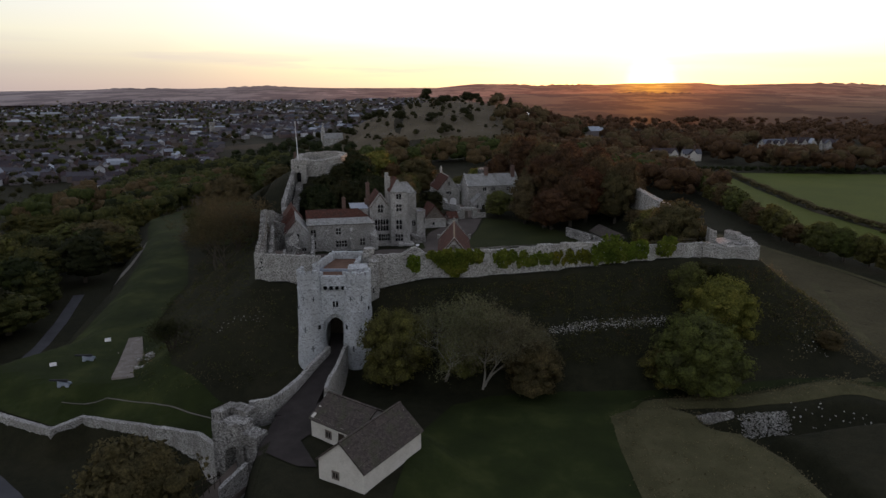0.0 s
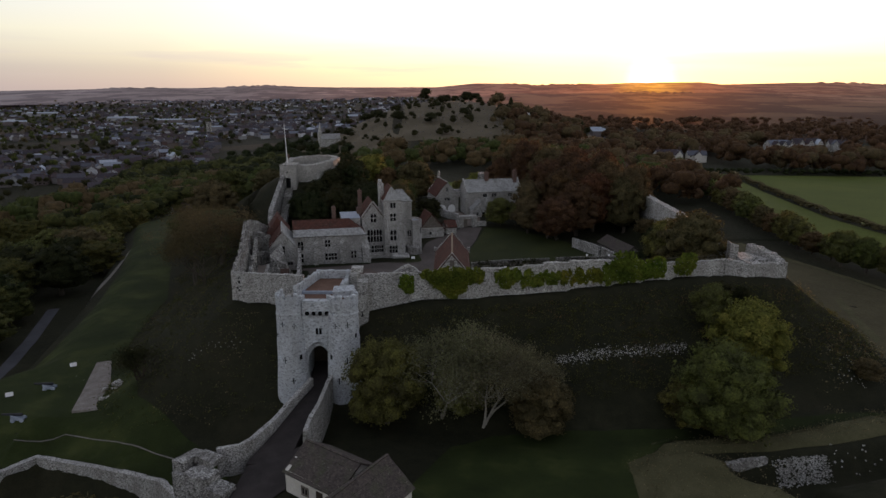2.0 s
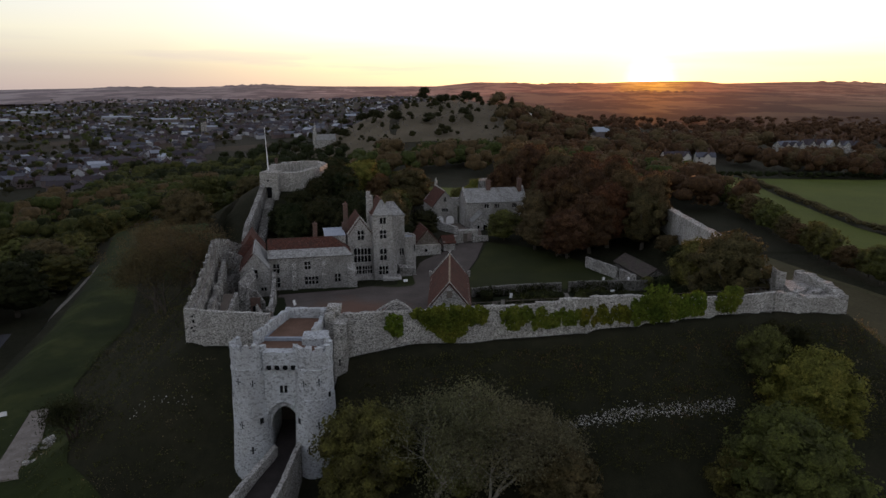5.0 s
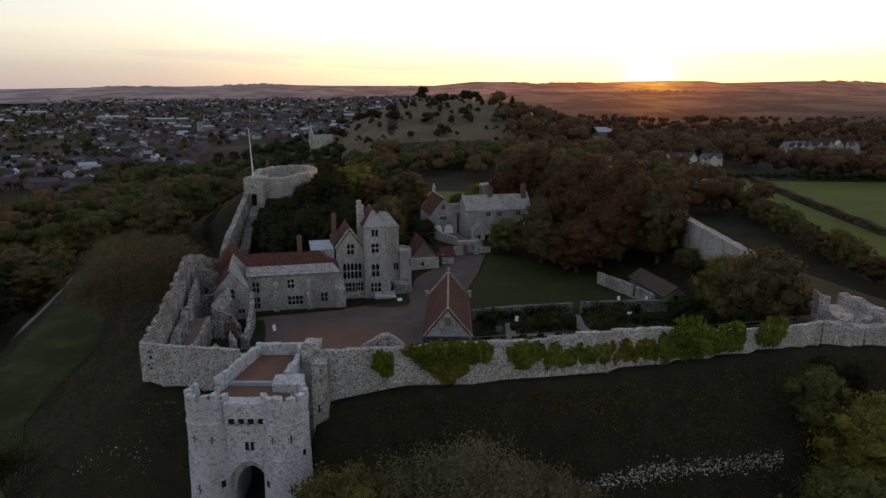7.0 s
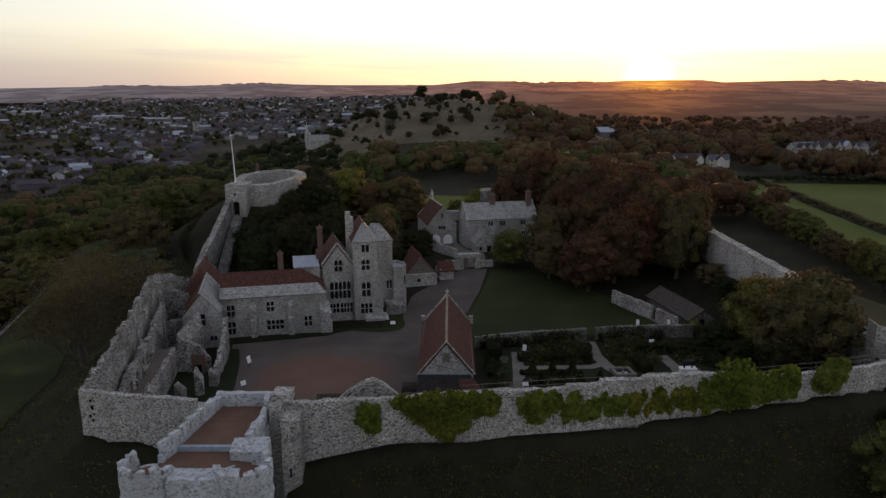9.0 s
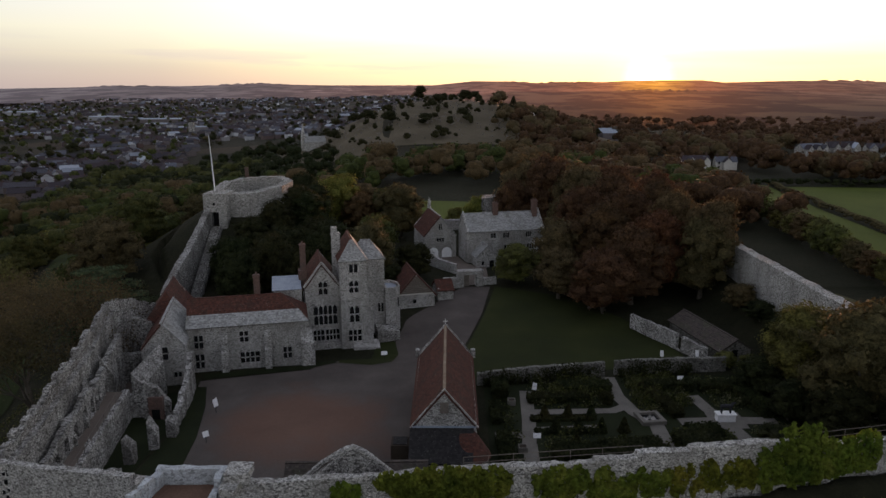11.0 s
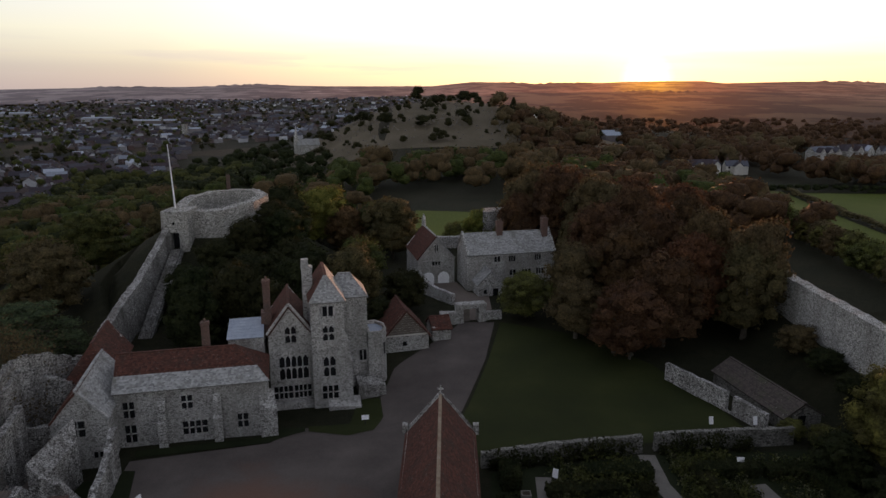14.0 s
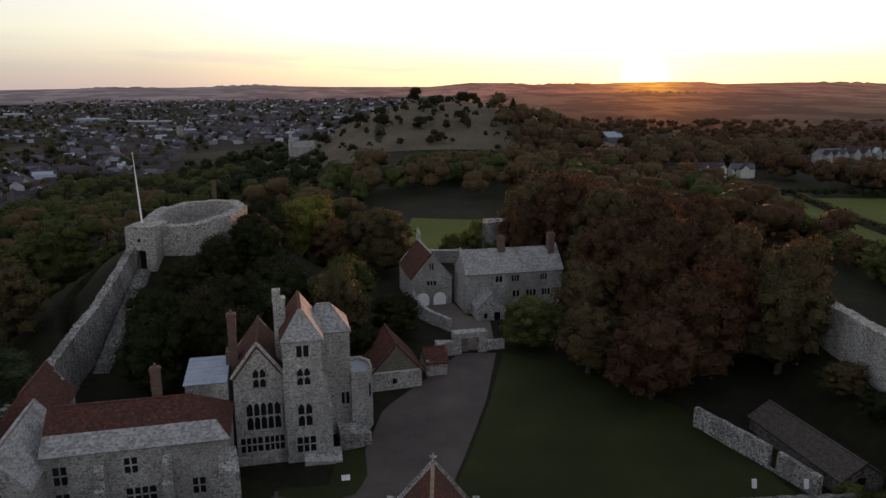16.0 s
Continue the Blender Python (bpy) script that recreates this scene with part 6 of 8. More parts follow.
# ---- chapel with the red roof ----
def chapel():
    m = frame_at(5.95, 145.4, 89.3)
    t, mm = gable_building("chapel", "stone chapel with a steep red tile roof", m, 20.6, 6.9, -1.2, 3.7, 7.8, M_STONE, [M_TILE], "chapel", over=0.3, verge=True, ridge_mat=M_RIDGE)
    f = mm @ Matrix.Translation((0, 6.9, 0)) @ Matrix.Rotation(radians(-90), 4, "Z")
    part("coping", Geo(f).tube([(-0.2, -.05, 3.5), (3.45, -.05, 7.95), (7.1, -.05, 3.5)], [0.10, 0.12, 0.10], 5), M_STONE, t)
    part("louvre", Geo(f).box(3.0, -.16, 5.2, 3.9, .02, 6.4), M_WOOD, t, "grey louvred opening")
    part("flashing", Geo(f).box(0.0, -.14, 3.5, 6.9, .02, 3.68), M_LEAD, t, "pale lead flashing")
    # far gable parapet with a cross and kneelers
    b = mm @ Matrix.Translation((20.6, 0, 0)) @ Matrix.Rotation(radians(90), 4, "Z")
    part("coping", Geo(b).tube([(-0.4, 0, 3.2), (3.45, 0, 7.9), (7.3, 0, 3.2)], [0.24, 0.26, 0.24], 5), M_RUIN, t)
    for x in (-.3, 7.2):
        part("kneeler", Geo(b).box(x - .3, -.4, 3.2, x + .3, .3, 4.3), M_STONE, t)
    part("cross", Geo(b).box(3.38, -.06, 7.9, 3.52, .06, 8.7).box(3.15, -.06, 8.25, 3.75, .06, 8.4), M_STONE, t)
    # dark lean-to against the near gable and a rounded apse
    part("lean_to_roof", Geo(f).slab((-0.2, -4.4, 1.7), (6.4, -4.4, 1.7), (6.6, -0.1, 3.5), (-0.2, -0.1, 3.5), 0.2).rough(0.06), M_LICHENROOF, t, "dark lichened lean-to roof")
    part("lean_to_wall", Geo(f).box(0, -4.2, -1.5, 6.2, 0, 1.7), M_RUIN, t)
    part("apse", Geo(f).cyl(6.2, -2.0, 1.9, -1.5, 1.9, 1.5, 18), M_STONE, t)
    part("apse_roof", Geo(f).cyl(6.2, -2.0, 2.2, 1.5, 0.9, 3.2, 18, dx=-0.2, dy=1.2), M_TILE, t)
    part("door", Geo(f).box(4.6, -4.26, -1.2, 5.4, -4.15, 1.0), M_DARKWOOD, t, "dark plank door")
    part("water_tank", Geo(f).box(-2.2, -1.6, -1.4, -0.3, 0.4, 2.2).rough(0.03), M_DARKWOOD, t, "dark timber enclosure with a pale flat top")
    part("tank_top", Geo(f).box(-2.0, -1.4, 2.2, -0.5, 0.2, 2.3), M_LICHENROOF, t)


chapel()


# ---- well house cottage ----
def cottage():
    m = frame_at(1.0, 200.2, 15.0) @ Matrix.Rotation(radians(90), 4, "Z")
    t, mm = gable_building("well_house", "small stone well house with a steep red tile roof", m, 8.0, 7.0, -1.0, 2.1, 6.0, M_STONE, [M_TILE], "cottage", over=0.5)
    f = mm @ Matrix.Translation((0, 7.0, 0)) @ Matrix.Rotation(radians(-90), 4, "Z")
    for k in range(9):
        h = 2.2 + k * 0.36
        w = 3.3 * (1 - (h - 2.1) / 3.9)
        part("weatherboard", Geo(f).box(3.5 - w, -0.12, h, 3.5 + w, -0.02, h + 0.3), M_WOOD, t)
    part("plate", Geo(f).box(0, -.14, 1.95, 7, 0, 2.2), M_RENDER, t)
    part("window", Geo(f).box(2.9, -.05, 0.3, 3.5, .03, 1.0), M_GLASS_AND_GAPS, t)
    t2, m2 = gable_building("lean_shed", "low red-roofed shed behind the well house", frame_at(1.6, 203.0, 15), 3.0, 4.0, -0.8, 1.8, 3.2, M_STONE, [M_TILE], "shed")


cottage()


# ---- stone house with slate roof, porch and coach house ----
HOUSE = frame_at(8.0, 227.8, 13.0)


def stone_house():
    z0, ze, zr = 0.2, 7.9, 11.2
    t, mm = gable_building("stone_house", "two-storey stone house with a grey slate roof", HOUSE, 17.8, 7.6, z0, ze, zr, M_HALL, [M_SLATE], "house")
    for x, z, w, c in ((9.0, 6.0, 1.3, 3), (14.3, 6.0, 1.2, 3), (9.2, 3.2, 1.2, 2), (12.0, 3.2, 1.8, 3), (14.8, 3.2, 1.5, 3), (12.0, 0.9, 1.6, 3), (6.0, 6.0, 1.2, 2)):
        window(t, mm @ frame_at(x, 0, 0, z), w, 1.1, c, 1, False, M_HALL)
    chimney(t, mm @ frame_at(7.4, 3.5, 0), 1.2, 1.0, 9.5, 13.4, pots=2)
    chimney(t, mm @ frame_at(16.6, 3.0, 0), 1.1, 1.2, 9.5, 13.8, pots=2)
    part("coping", Geo(mm).tube([(17.8, -.3, 7.7), (17.8, 3.8, 11.5), (17.8, 7.9, 7.7)], [0.25] * 3, 5), M_STONE, t)
    part("coping", Geo(mm).tube([(0, -.3, 7.7), (0, 3.8, 11.5), (0, 7.9, 7.7)], [0.22] * 3, 5), M_STONE, t)
    p = HOUSE @ Matrix.Translation((6.0, -4.2, 0)) @ Matrix.Rotation(radians(90), 4, "Z")
    t2, m2 = gable_building("porch", "gabled stone porch with an arched doorway", p, 4.3, 5.0, z0, 2.9, 5.4, M_STONE, [M_SLATE], "porch", over=0.15)
    f = m2 @ Matrix.Translation((0, 5.0, 0)) @ Matrix.Rotation(radians(-90), 4, "Z")
    # dark sheet on the wall paints the shade of the open porch
    part("doorway", Geo(f).box(2.9, -.06, 0.2, 4.0, .04, 2.0).cyl(3.45, -.01, 0.0, 2.0, 0.0, 2.0, 4), M_GLASS_AND_GAPS, t2, "dark open doorway")
    part("arch", Geo(f).tube([(2.8, -.08, 0.2), (2.8, -.08, 2.0), (3.1, -.08, 2.45), (3.45, -.08, 2.6), (3.8, -.08, 2.45), (4.1, -.08, 2.0), (4.1, -.08, 0.2)], [0.12] * 7, 5), M_STONE, t2)
    window(t2, f @ frame_at(1.4, 0, 0, 1.0), 0.6, 0.9, 1, 1, False, M_STONE)
    q = HOUSE @ Matrix.Translation((-1.0, 6.2, 0)) @ Matrix.Rotation(radians(90), 4, "Z")
    t3, m3 = gable_building("coach_house", "stone coach house with a red tile roof and arched white doors", q, 12.5, 7.4, z0, 6.0, 10.4, M_HALL, [M_SLATE, M_TILE], "house", over=0.25)
    f3 = m3 @ Matrix.Translation((0, 7.4, 0)) @ Matrix.Rotation(radians(-90), 4, "Z")
    for x in (2.1, 5.2):
        d = Geo(f3).box(x - 1.15, -.06, 0.2, x + 1.15, .03, 2.2)
        d.add([(x - 1.15, -.06, 2.2), (x + 1.15, -.06, 2.2), (x + .7, -.06, 2.85), (x, -.06, 3.05), (x - .7, -.06, 2.85)], [(0, 1, 2, 3, 4)])
        part("door", d, M_WHITE, t3, "pale arched double door")
    window(t3, f3 @ frame_at(3.7, 0, 0, 4.4), 1.7, 0.8, 3, 1, False, M_STONE)
    window(t3, f3 @ frame_at(3.7, 0, 0, 7.2), 0.7, 1.3, 2, 1, False, M_STONE)
    part("bell_turret", Geo(m3).cyl(12.0, 3.7, 0.45, 10.2, 0.4, 11.6, 8).cyl(12.0, 3.7, 0.5, 11.6, 0.05, 12.8, 8), M_STONE, t3)
    # squat stone tower behind
    t4 = thing("stone_tower", "squat roofless stone tower among trees", "tower", at=(17.3, 276, 0))
    part("wall", Geo().prism([(-3.6, -3), (3.2, -3), (3.8, 3), (-3.2, 3)], -2, [8.0, 8.5, 8.3, 8.1]).rough(0.15), M_RUIN, t4)


stone_house()
wall("yard_wall_north", [(-1.6, 231.5, -1, 3.6), (-0.6, 226, -1, 3.4), (2.2, 222.5, -1, 2.6), (5.0, 219.5, -1, 2.4)], 0.7, M_STONE, "rubble yard wall by the coach house", jagged=0.25, seed=121)


def inner_gate():
    t = thing("garden_gate", "small stone gateway with an iron gate", "gateway", at=(8.6, 210.6, 0))
    o = off(t) @ frame_at(5.6, 210.2, 14)
    part("pier", Geo(o).box(0, 0, -1, 1.2, 1.6, 2.6).rough(0.12), M_STONE, t)
    part("pier", Geo(o).box(3.9, 0, -1, 5.2, 1.6, 2.6).rough(0.12), M_STONE, t)
    part("lintel", Geo(o).box(0, -0.1, 2.5, 5.2, 1.7, 3.3).rough(0.12), M_STONE, t)
    part("gate", Geo(o).box(1.2, 0.9, -.3, 2.5, 1.0, 2.2), M_WOOD, t, "open timber gate")
    part("wall", Geo(o).box(5.2, 0.5, -1, 8.2, 1.3, 1.5).rough(0.15), M_STONE, t)
    part("wall", Geo(o).prism([(-2.8, 0), (0, 0), (0, 1), (-2.4, 3)], -1, [1.8, 2.0, 2.0, 1.6]).rough(0.2), M_STONE, t)


inner_gate()

# ---- walled garden ----
wall("garden_wall", [(7.2, 166.4, -1.6, 0.7), (16, 168.2, -1.6, 0.8), (25.5, 169.6, -1.6, 0.9)], 0.6, M_SHADEWALL, "grey rubble garden wall with a worn top", jagged=0.12, seed=131)
wall("garden_wall", [(27.0, 169.9, -1.6, 0.9), (34, 170.6, -1.6, 1.0), (43.4, 171.3, -1.6, 0.9)], 0.6, M_SHADEWALL, "grey rubble garden wall with a worn top", jagged=0.12, seed=132)
ribbon("garden_path", [(13.6, 164.5), (13.0, 156), (12.4, 150.5), (12.0, 142)], 1.7, M_PATH, "pale gravel garden path", lift=0.11)
ribbon("garden_path", [(8.6, 152.2), (13, 152.4)], 1.5, M_PATH, "pale gravel garden path", lift=0.115)
ribbon("garden_path", [(13, 158.2), (24, 158.6), (26.2, 160)], 1.4, M_PATH, "pale gravel garden path", lift=0.12)
ribbon("garden_path", [(13, 153.6), (21.5, 154.2)], 1.2, M_PATH, "pale gravel garden path", lift=0.115)
ribbon("garden_path", [(25.8, 169), (25.6, 163), (26.6, 158), (28.4, 155), (28, 148)], 1.9, M_PATH, "pale gravel garden path", lift=0.13)
ribbon("garden_path", [(35.6, 163), (36.2, 159), (37.2, 155.6), (38.0, 150)], 1.8, M_PATH, "pale paved garden path", lift=0.11)
ribbon("garden_path", [(31.5, 155.6), (37, 155.9), (43.5, 155.8)], 1.8, M_PATH, "pale paved garden path", lift=0.12)
drape("garden_paving", [(35.2, 153.6), (39.4, 153.8), (39.6, 158), (35.4, 158)], M_PATH, "pale paving round the plinth", step=0.5, lift=0.14)


def hedge(x, y, w, d, h, ang, mat=M_L_DARK, label="clipped dark green hedge"):
    t = thing("hedge", label, "hedge", "garden hedges", at=(x, y, hz(x, y)))
    r = random.Random(int(x * 31 + y * 17))
    m = frame_at(0, 0, ang)
    g = Geo(m)
    n = int(45 * (w * d + 2 * h * (w + d)))
    for _ in range(min(n, 3500)):
        f = r.random()
        if f < 0.45:
            p = Vector((r.uniform(-w / 2, w / 2), r.uniform(-d / 2, d / 2), h))
        elif f < 0.8:
            p = Vector((r.uniform(-w / 2, w / 2), r.choice((-1, 1)) * d / 2, r.uniform(0, h)))
        else:
            p = Vector((r.choice((-1, 1)) * w / 2, r.uniform(-d / 2, d / 2), r.uniform(0, h)))
        p += Vector((r.gauss(0, .07), r.gauss(0, .07), r.gauss(0, .07)))
        a = Vector((r.gauss(0, 1), r.gauss(0, 1), r.gauss(0, 1))).normalized() * r.uniform(.08, .18)
        b = a.orthogonal().normalized() * r.uniform(.06, .14)
        g.add([p + a, p + b, p - a, p - b], [(0, 1, 2, 3)])
    part("leaves", g, mat, t)
    part("core", Geo(m).box(-w / 2 + .08, -d / 2 + .08, -.1, w / 2 - .08, d / 2 - .08, h - .08).rough(0.05), M_L_DARK, t, "dense inner twigs")


for x, y, w, d, h, a in ((17.5, 161.6, 8.0, 1.6, 1.0, 4), (21.5, 164.6, 7.0, 2.2, 1.3, 3), (17, 156.2, 7.4, 1.0, 0.5, 2), (17.2, 153.0, 7.6, 1.0, 0.5, 2), (23.6, 160.8, 1.4, 1.4, 1.4, 0), (30.6, 161.0, 1.6, 9.0, 1.2, 14),
                         (33, 164.8, 6.5, 1.6, 1.4, 2), (39.6, 164.6, 5.0, 1.8, 1.3, 2), (10.0, 163.6, 2.0, 3.4, 1.8, 0), (9.0, 157.5, 1.2, 5.0, 1.0, 0), (9.4, 148.2, 1.6, 6.0, 1.3, 0), (23.4, 147.0, 7.0, 3.2, 1.8, 8),
                         (31.6, 149.6, 5.0, 3.0, 1.5, 6), (17.5, 146.2, 6, 2.6, 1.9, 0), (42.6, 160, 2.0, 7.0, 1.5, 10), (33, 152, 4.0, 2.0, 1.4, 4)):
    hedge(x, y, w, d, h, a)


def topiary(x, y, h):
    t = thing("topiary", "dark clipped yew cone in the garden", "topiary", "garden topiary cones", at=(x, y, hz(x, y)))
    g = Geo().cyl(0, 0, 0.75, 0, 0.45, h * .5, 12).cyl(0, 0, .45, h * .5, 0.08, h, 12)
    r = random.Random(int(x * 10))
    for _ in range(320):
        f = r.random() ** 0.7
        a = r.uniform(0, 6.28)
        rad = 0.8 * (1 - f) + 0.06
        p = Vector((rad * math.cos(a), rad * math.sin(a), h * f))
        u = Vector((r.gauss(0, 1), r.gauss(0, 1), r.gauss(0, 1))).normalized() * 0.11
        v = u.orthogonal() * 0.8
        g.add([p + u, p + v, p - u, p - v], [(0, 1, 2, 3)])
    part("leaves", g, M_L_DARK, t)


for k in range(3):
    topiary(15.0 + 2.9 * k, 156.6, 1.9)
for k in range(4):
    topiary(15.9 + 2.7 * k, 153.2, 1.9)
topiary(17.6, 149.8, 1.8)


def fountain():
    t = thing("garden_pool", "square stone fountain basin with dark water", "fountain", at=(28.0, 156.2, hz(28, 156.2)))
    m = frame_at(0, 0, 8)
    for a, b, c, d in ((-1.5, -1.5, 1.5, -1.0), (-1.5, 1.0, 1.5, 1.5), (-1.5, -1.0, -1.0, 1.0), (1.0, -1.0, 1.5, 1.0)):
        part("kerb", Geo(m).box(a, b, -.1, c, d, 0.55), M_PATH, t)
    part("water", Geo(m).box(-1, -1, -.1, 1, 1, 0.25), M_GLASS_AND_GAPS, t, "dark still water")
    part("spout", Geo(m).cyl(0, 0, .2, .25, .08, .9, 10), M_STONE, t)


fountain()


def planter(x, y):
    t = thing("planter", "square pale stone planter on the grass", "planter", "garden planters", at=(x, y, hz(x, y)))
    for a, b, c, d in ((-.5, -.5, .5, -.38), (-.5, .38, .5, .5), (-.5, -.38, -.38, .38), (.38, -.38, .5, .38)):
        part("side", Geo().box(a, b, 0, c, d, 0.75), M_PATH, t)
    part("soil", Geo().box(-.38, -.38, 0, .38, .38, 0.6), M_DARKWOOD, t, "dark soil")


planter(11.3, 160.6)
planter(11.4, 148.6)


def plinth_statue():
    t = thing("plinth", "pale rectangular stone plinth in the garden", "plinth", at=(37.2, 155.9, hz(37.2, 155.9)))
    part("block", Geo().box(-1.1, -.5, 0, 1.1, .5, 1.0).box(-1.2, -.6, 1.0, 1.2, .6, 1.12), M_WHITE, t)
    g = Geo().cyl(0, 0, .1, 0, .1, .01, 8)
    g = Geo()
    for x in (-.55, .55):
        for y in (-.15, .15):
            g.cyl(x, y, .07, 0, .09, .7, 6)
    g.tube([(-.7, 0, .9), (0, 0, .95), (.6, 0, .95), (.9, 0, 1.35), (1.15, 0, 1.3)], [.2, .27, .25, .15, .1], 8)
    s = part("statue", g, M_IRON)
    s.location = (37.2, 155.9, hz(37.2, 155.9) + 1.12)
    tagged(s, "small dark bronze statue on the plinth", "statue")


plinth_statue()


def sign(x, y, w, h, ang, post=0.9, label="small white information board on a post"):
    t = thing("sign", label, "sign", "information boards", at=(x, y, hz(x, y)))
    m = frame_at(0, 0, ang)
    part("post", Geo(m).cyl(0, 0.05, 0.04, -.1, 0.04, post + h / 2, 6), M_IRON, t)
    part("board", Geo(m).slab((-w / 2, -.1, post), (w / 2, -.1, post), (w / 2, .15, post + h), (-w / 2, .15, post + h), 0.04), M_WHITE, t)


for x, y, w, h, a in ((14.6, 163.2, .6, .9, -30), (34.8, 165.4, .8, .9, 0), (-6.6, 178.2, .9, .5, 10), (-26.3, 158.4, .8, 1.0, 70), (-25.0, 150.6, .7, .6, 40), (35.2, 174.8, .5, .9, 0), (40.4, 174.6, .5, 1.0, 0), (13.2, 150.2, .9, .5, 0), (46.5, 163.5, .7, .4, 0)):
    sign(x, y, w, h, a)


def bench(x, y, ang):
    t = thing("bench", "weathered wooden garden bench on the lawn", "bench", "lawn benches", at=(x, y, hz(x, y)))
    m = frame_at(0, 0, ang)
    part("seat", Geo(m).box(-.8, -.25, .42, .8, .25, .48), M_WOOD, t)
    part("backrest", Geo(m).box(-.8, .22, .48, .8, .28, .95), M_WOOD, t)
    for sx in (-.7, .7):
        for sy in (-.2, .2):
            part("leg", Geo(m).box(sx - .04, sy - .04, 0, sx + .04, sy + .04, .44), M_WOOD, t)


bench(29.6, 198.0, 30)
bench(31.4, 196.6, 60)


# ---- open shed range by the lawn ----
def shed_range():
    ang = math.degrees(math.atan2(16.5, -3.4))
    m = frame_at(48.7, 175.4, ang)
    t, mm = gable_building("shed_range", "long low stone range with a dark mossy roof", m, 14.6, 5.0, -1.2, 0.8, 2.4, M_SHADEWALL, [M_DARKROOF], "shed")
    part("wall", wall_geo([(41.9, 174.4, -2, 1.1), (40.0, 179.3, -2, 1.3), (39.5, 180.3, -2, 1.4), (34.8, 189.6, -2, 1.5)], 0.6, jagged=0.1, seed=141, holes=[(5.2, 6.35, -1.1, 3)]), M_RUIN, t, "pale free-standing wall along the shed").matrix_local = off(t)
    # dark sheet paints the shade inside the shed's doorway
    part("doorway", Geo(mm).box(-.06, 2.2, -1.2, .05, 3.2, 0.7), M_GLASS_AND_GAPS, t, "dark doorway")


shed_range()

# ---- trees ----
def leaf_cloud(lobes, count, size, seed, flat=0.0):
    """Leaf clumps scattered over and a little inside a set of lobes (x, y, z, rx, ry, rz); arrays of corners and faces."""
    r = np.random.RandomState(seed)
    lob = np.array(lobes, float)
    area = (lob[:, 3] * lob[:, 4] + lob[:, 3] * lob[:, 5] + lob[:, 4] * lob[:, 5])
    which = r.choice(len(lob), count, p=area / area.sum())
    d = r.normal(size=(count, 3))
    d /= np.linalg.norm(d, axis=1)[:, None]
    d[:, 2] = np.where(d[:, 2] < -0.55, -d[:, 2], d[:, 2])
    lo = lob[which]
    bumps = 1 + 0.16 * np.sin(d[:, 0] * 7 + which * 1.7) * np.sin(d[:, 1] * 6 + which) + 0.10 * np.sin(d[:, 2] * 11 + which * 3)
    f = (1 - 0.42 * r.rand(count) ** 2.2) * bumps
    p = lo[:, :3] + d * lo[:, 3:] * f[:, None]
    n = d + 0.75 * r.normal(size=(count, 3))
    n[:, 2] += 0.25 + flat
    n /= np.linalg.norm(n, axis=1)[:, None]
    h = r.normal(size=(count, 3))
    u = np.cross(n, h)
    u /= np.linalg.norm(u, axis=1)[:, None]
    v = np.cross(n, u)
    s = size * r.uniform(0.55, 1.35, count)[:, None]
    a = r.uniform(0.6, 1.0, count)[:, None]
    corners = np.stack([p + u * s, p + v * s * a, p - u * s, p - v * s * a], 1)
    # leaves take the light as the crown's rounded masses do
    soft = d * 0.8 + 0.5 * n + np.array([0, 0, 0.25])
    soft /= np.linalg.norm(soft, axis=1)[:, None]
    return corners.reshape(-1, 3), np.repeat(soft, 4, 0)


def quads_mesh(name, corners, material, normals=None):
    n = len(corners) // 4
    me = bpy.data.meshes.new(name)
    me.vertices.add(len(corners))
    me.vertices.foreach_set("co", np.ascontiguousarray(corners, dtype=np.float32).ravel())
    me.loops.add(4 * n)
    me.loops.foreach_set("vertex_index", np.arange(4 * n, dtype=np.int32))
    me.polygons.add(n)
    me.polygons.foreach_set("loop_start", np.arange(0, 4 * n, 4, dtype=np.int32))
    me.update(calc_edges=True)
    me.materials.append(material)
    if normals is not None:
        me.polygons.foreach_set("use_smooth", [True] * n)
        me.normals_split_custom_set_from_vertices(np.ascontiguousarray(normals, dtype=np.float32))
    return me


def limbs(lobes, height, r0, seed, sparse=False):
    """Trunk and limbs reaching into each lobe."""
    q = random.Random(seed)
    g = Geo()
    top = height * 0.55
    g.tube([(0, 0, -0.8), (0.05, 0, height * .12), (q.uniform(-.25, .25), q.uniform(-.25, .25), height * .32), (q.uniform(-.5, .5), q.uniform(-.5, .5), top)], [r0 * 1.35, r0, r0 * .75, r0 * .35], 8)
    for x, y, z, rx, ry, rz in lobes[::3]:
        s = q.uniform(.16, .38) * height
        mid = Vector((x * .45, y * .45, s + (z - s) * .6))
        g.tube([(0, 0, s), tuple(mid), (x, y, z), (x * 1.15, y * 1.15, z + rz * .6)], [r0 * .45, r0 * .3, r0 * .17, r0 * .05], 6)
    return g


def lobe_bumps(d, which):
    return 1 + 0.09 * np.sin(d[:, 0] * 17 + which) * np.sin(d[:, 1] * 15) * np.sin(d[:, 2] * 13 + 1) + 0.16 * np.sin(d[:, 0] * 7 + which * 1.7) * np.sin(d[:, 1] * 6 + which) + 0.10 * np.sin(d[:, 2] * 11 + which * 3)


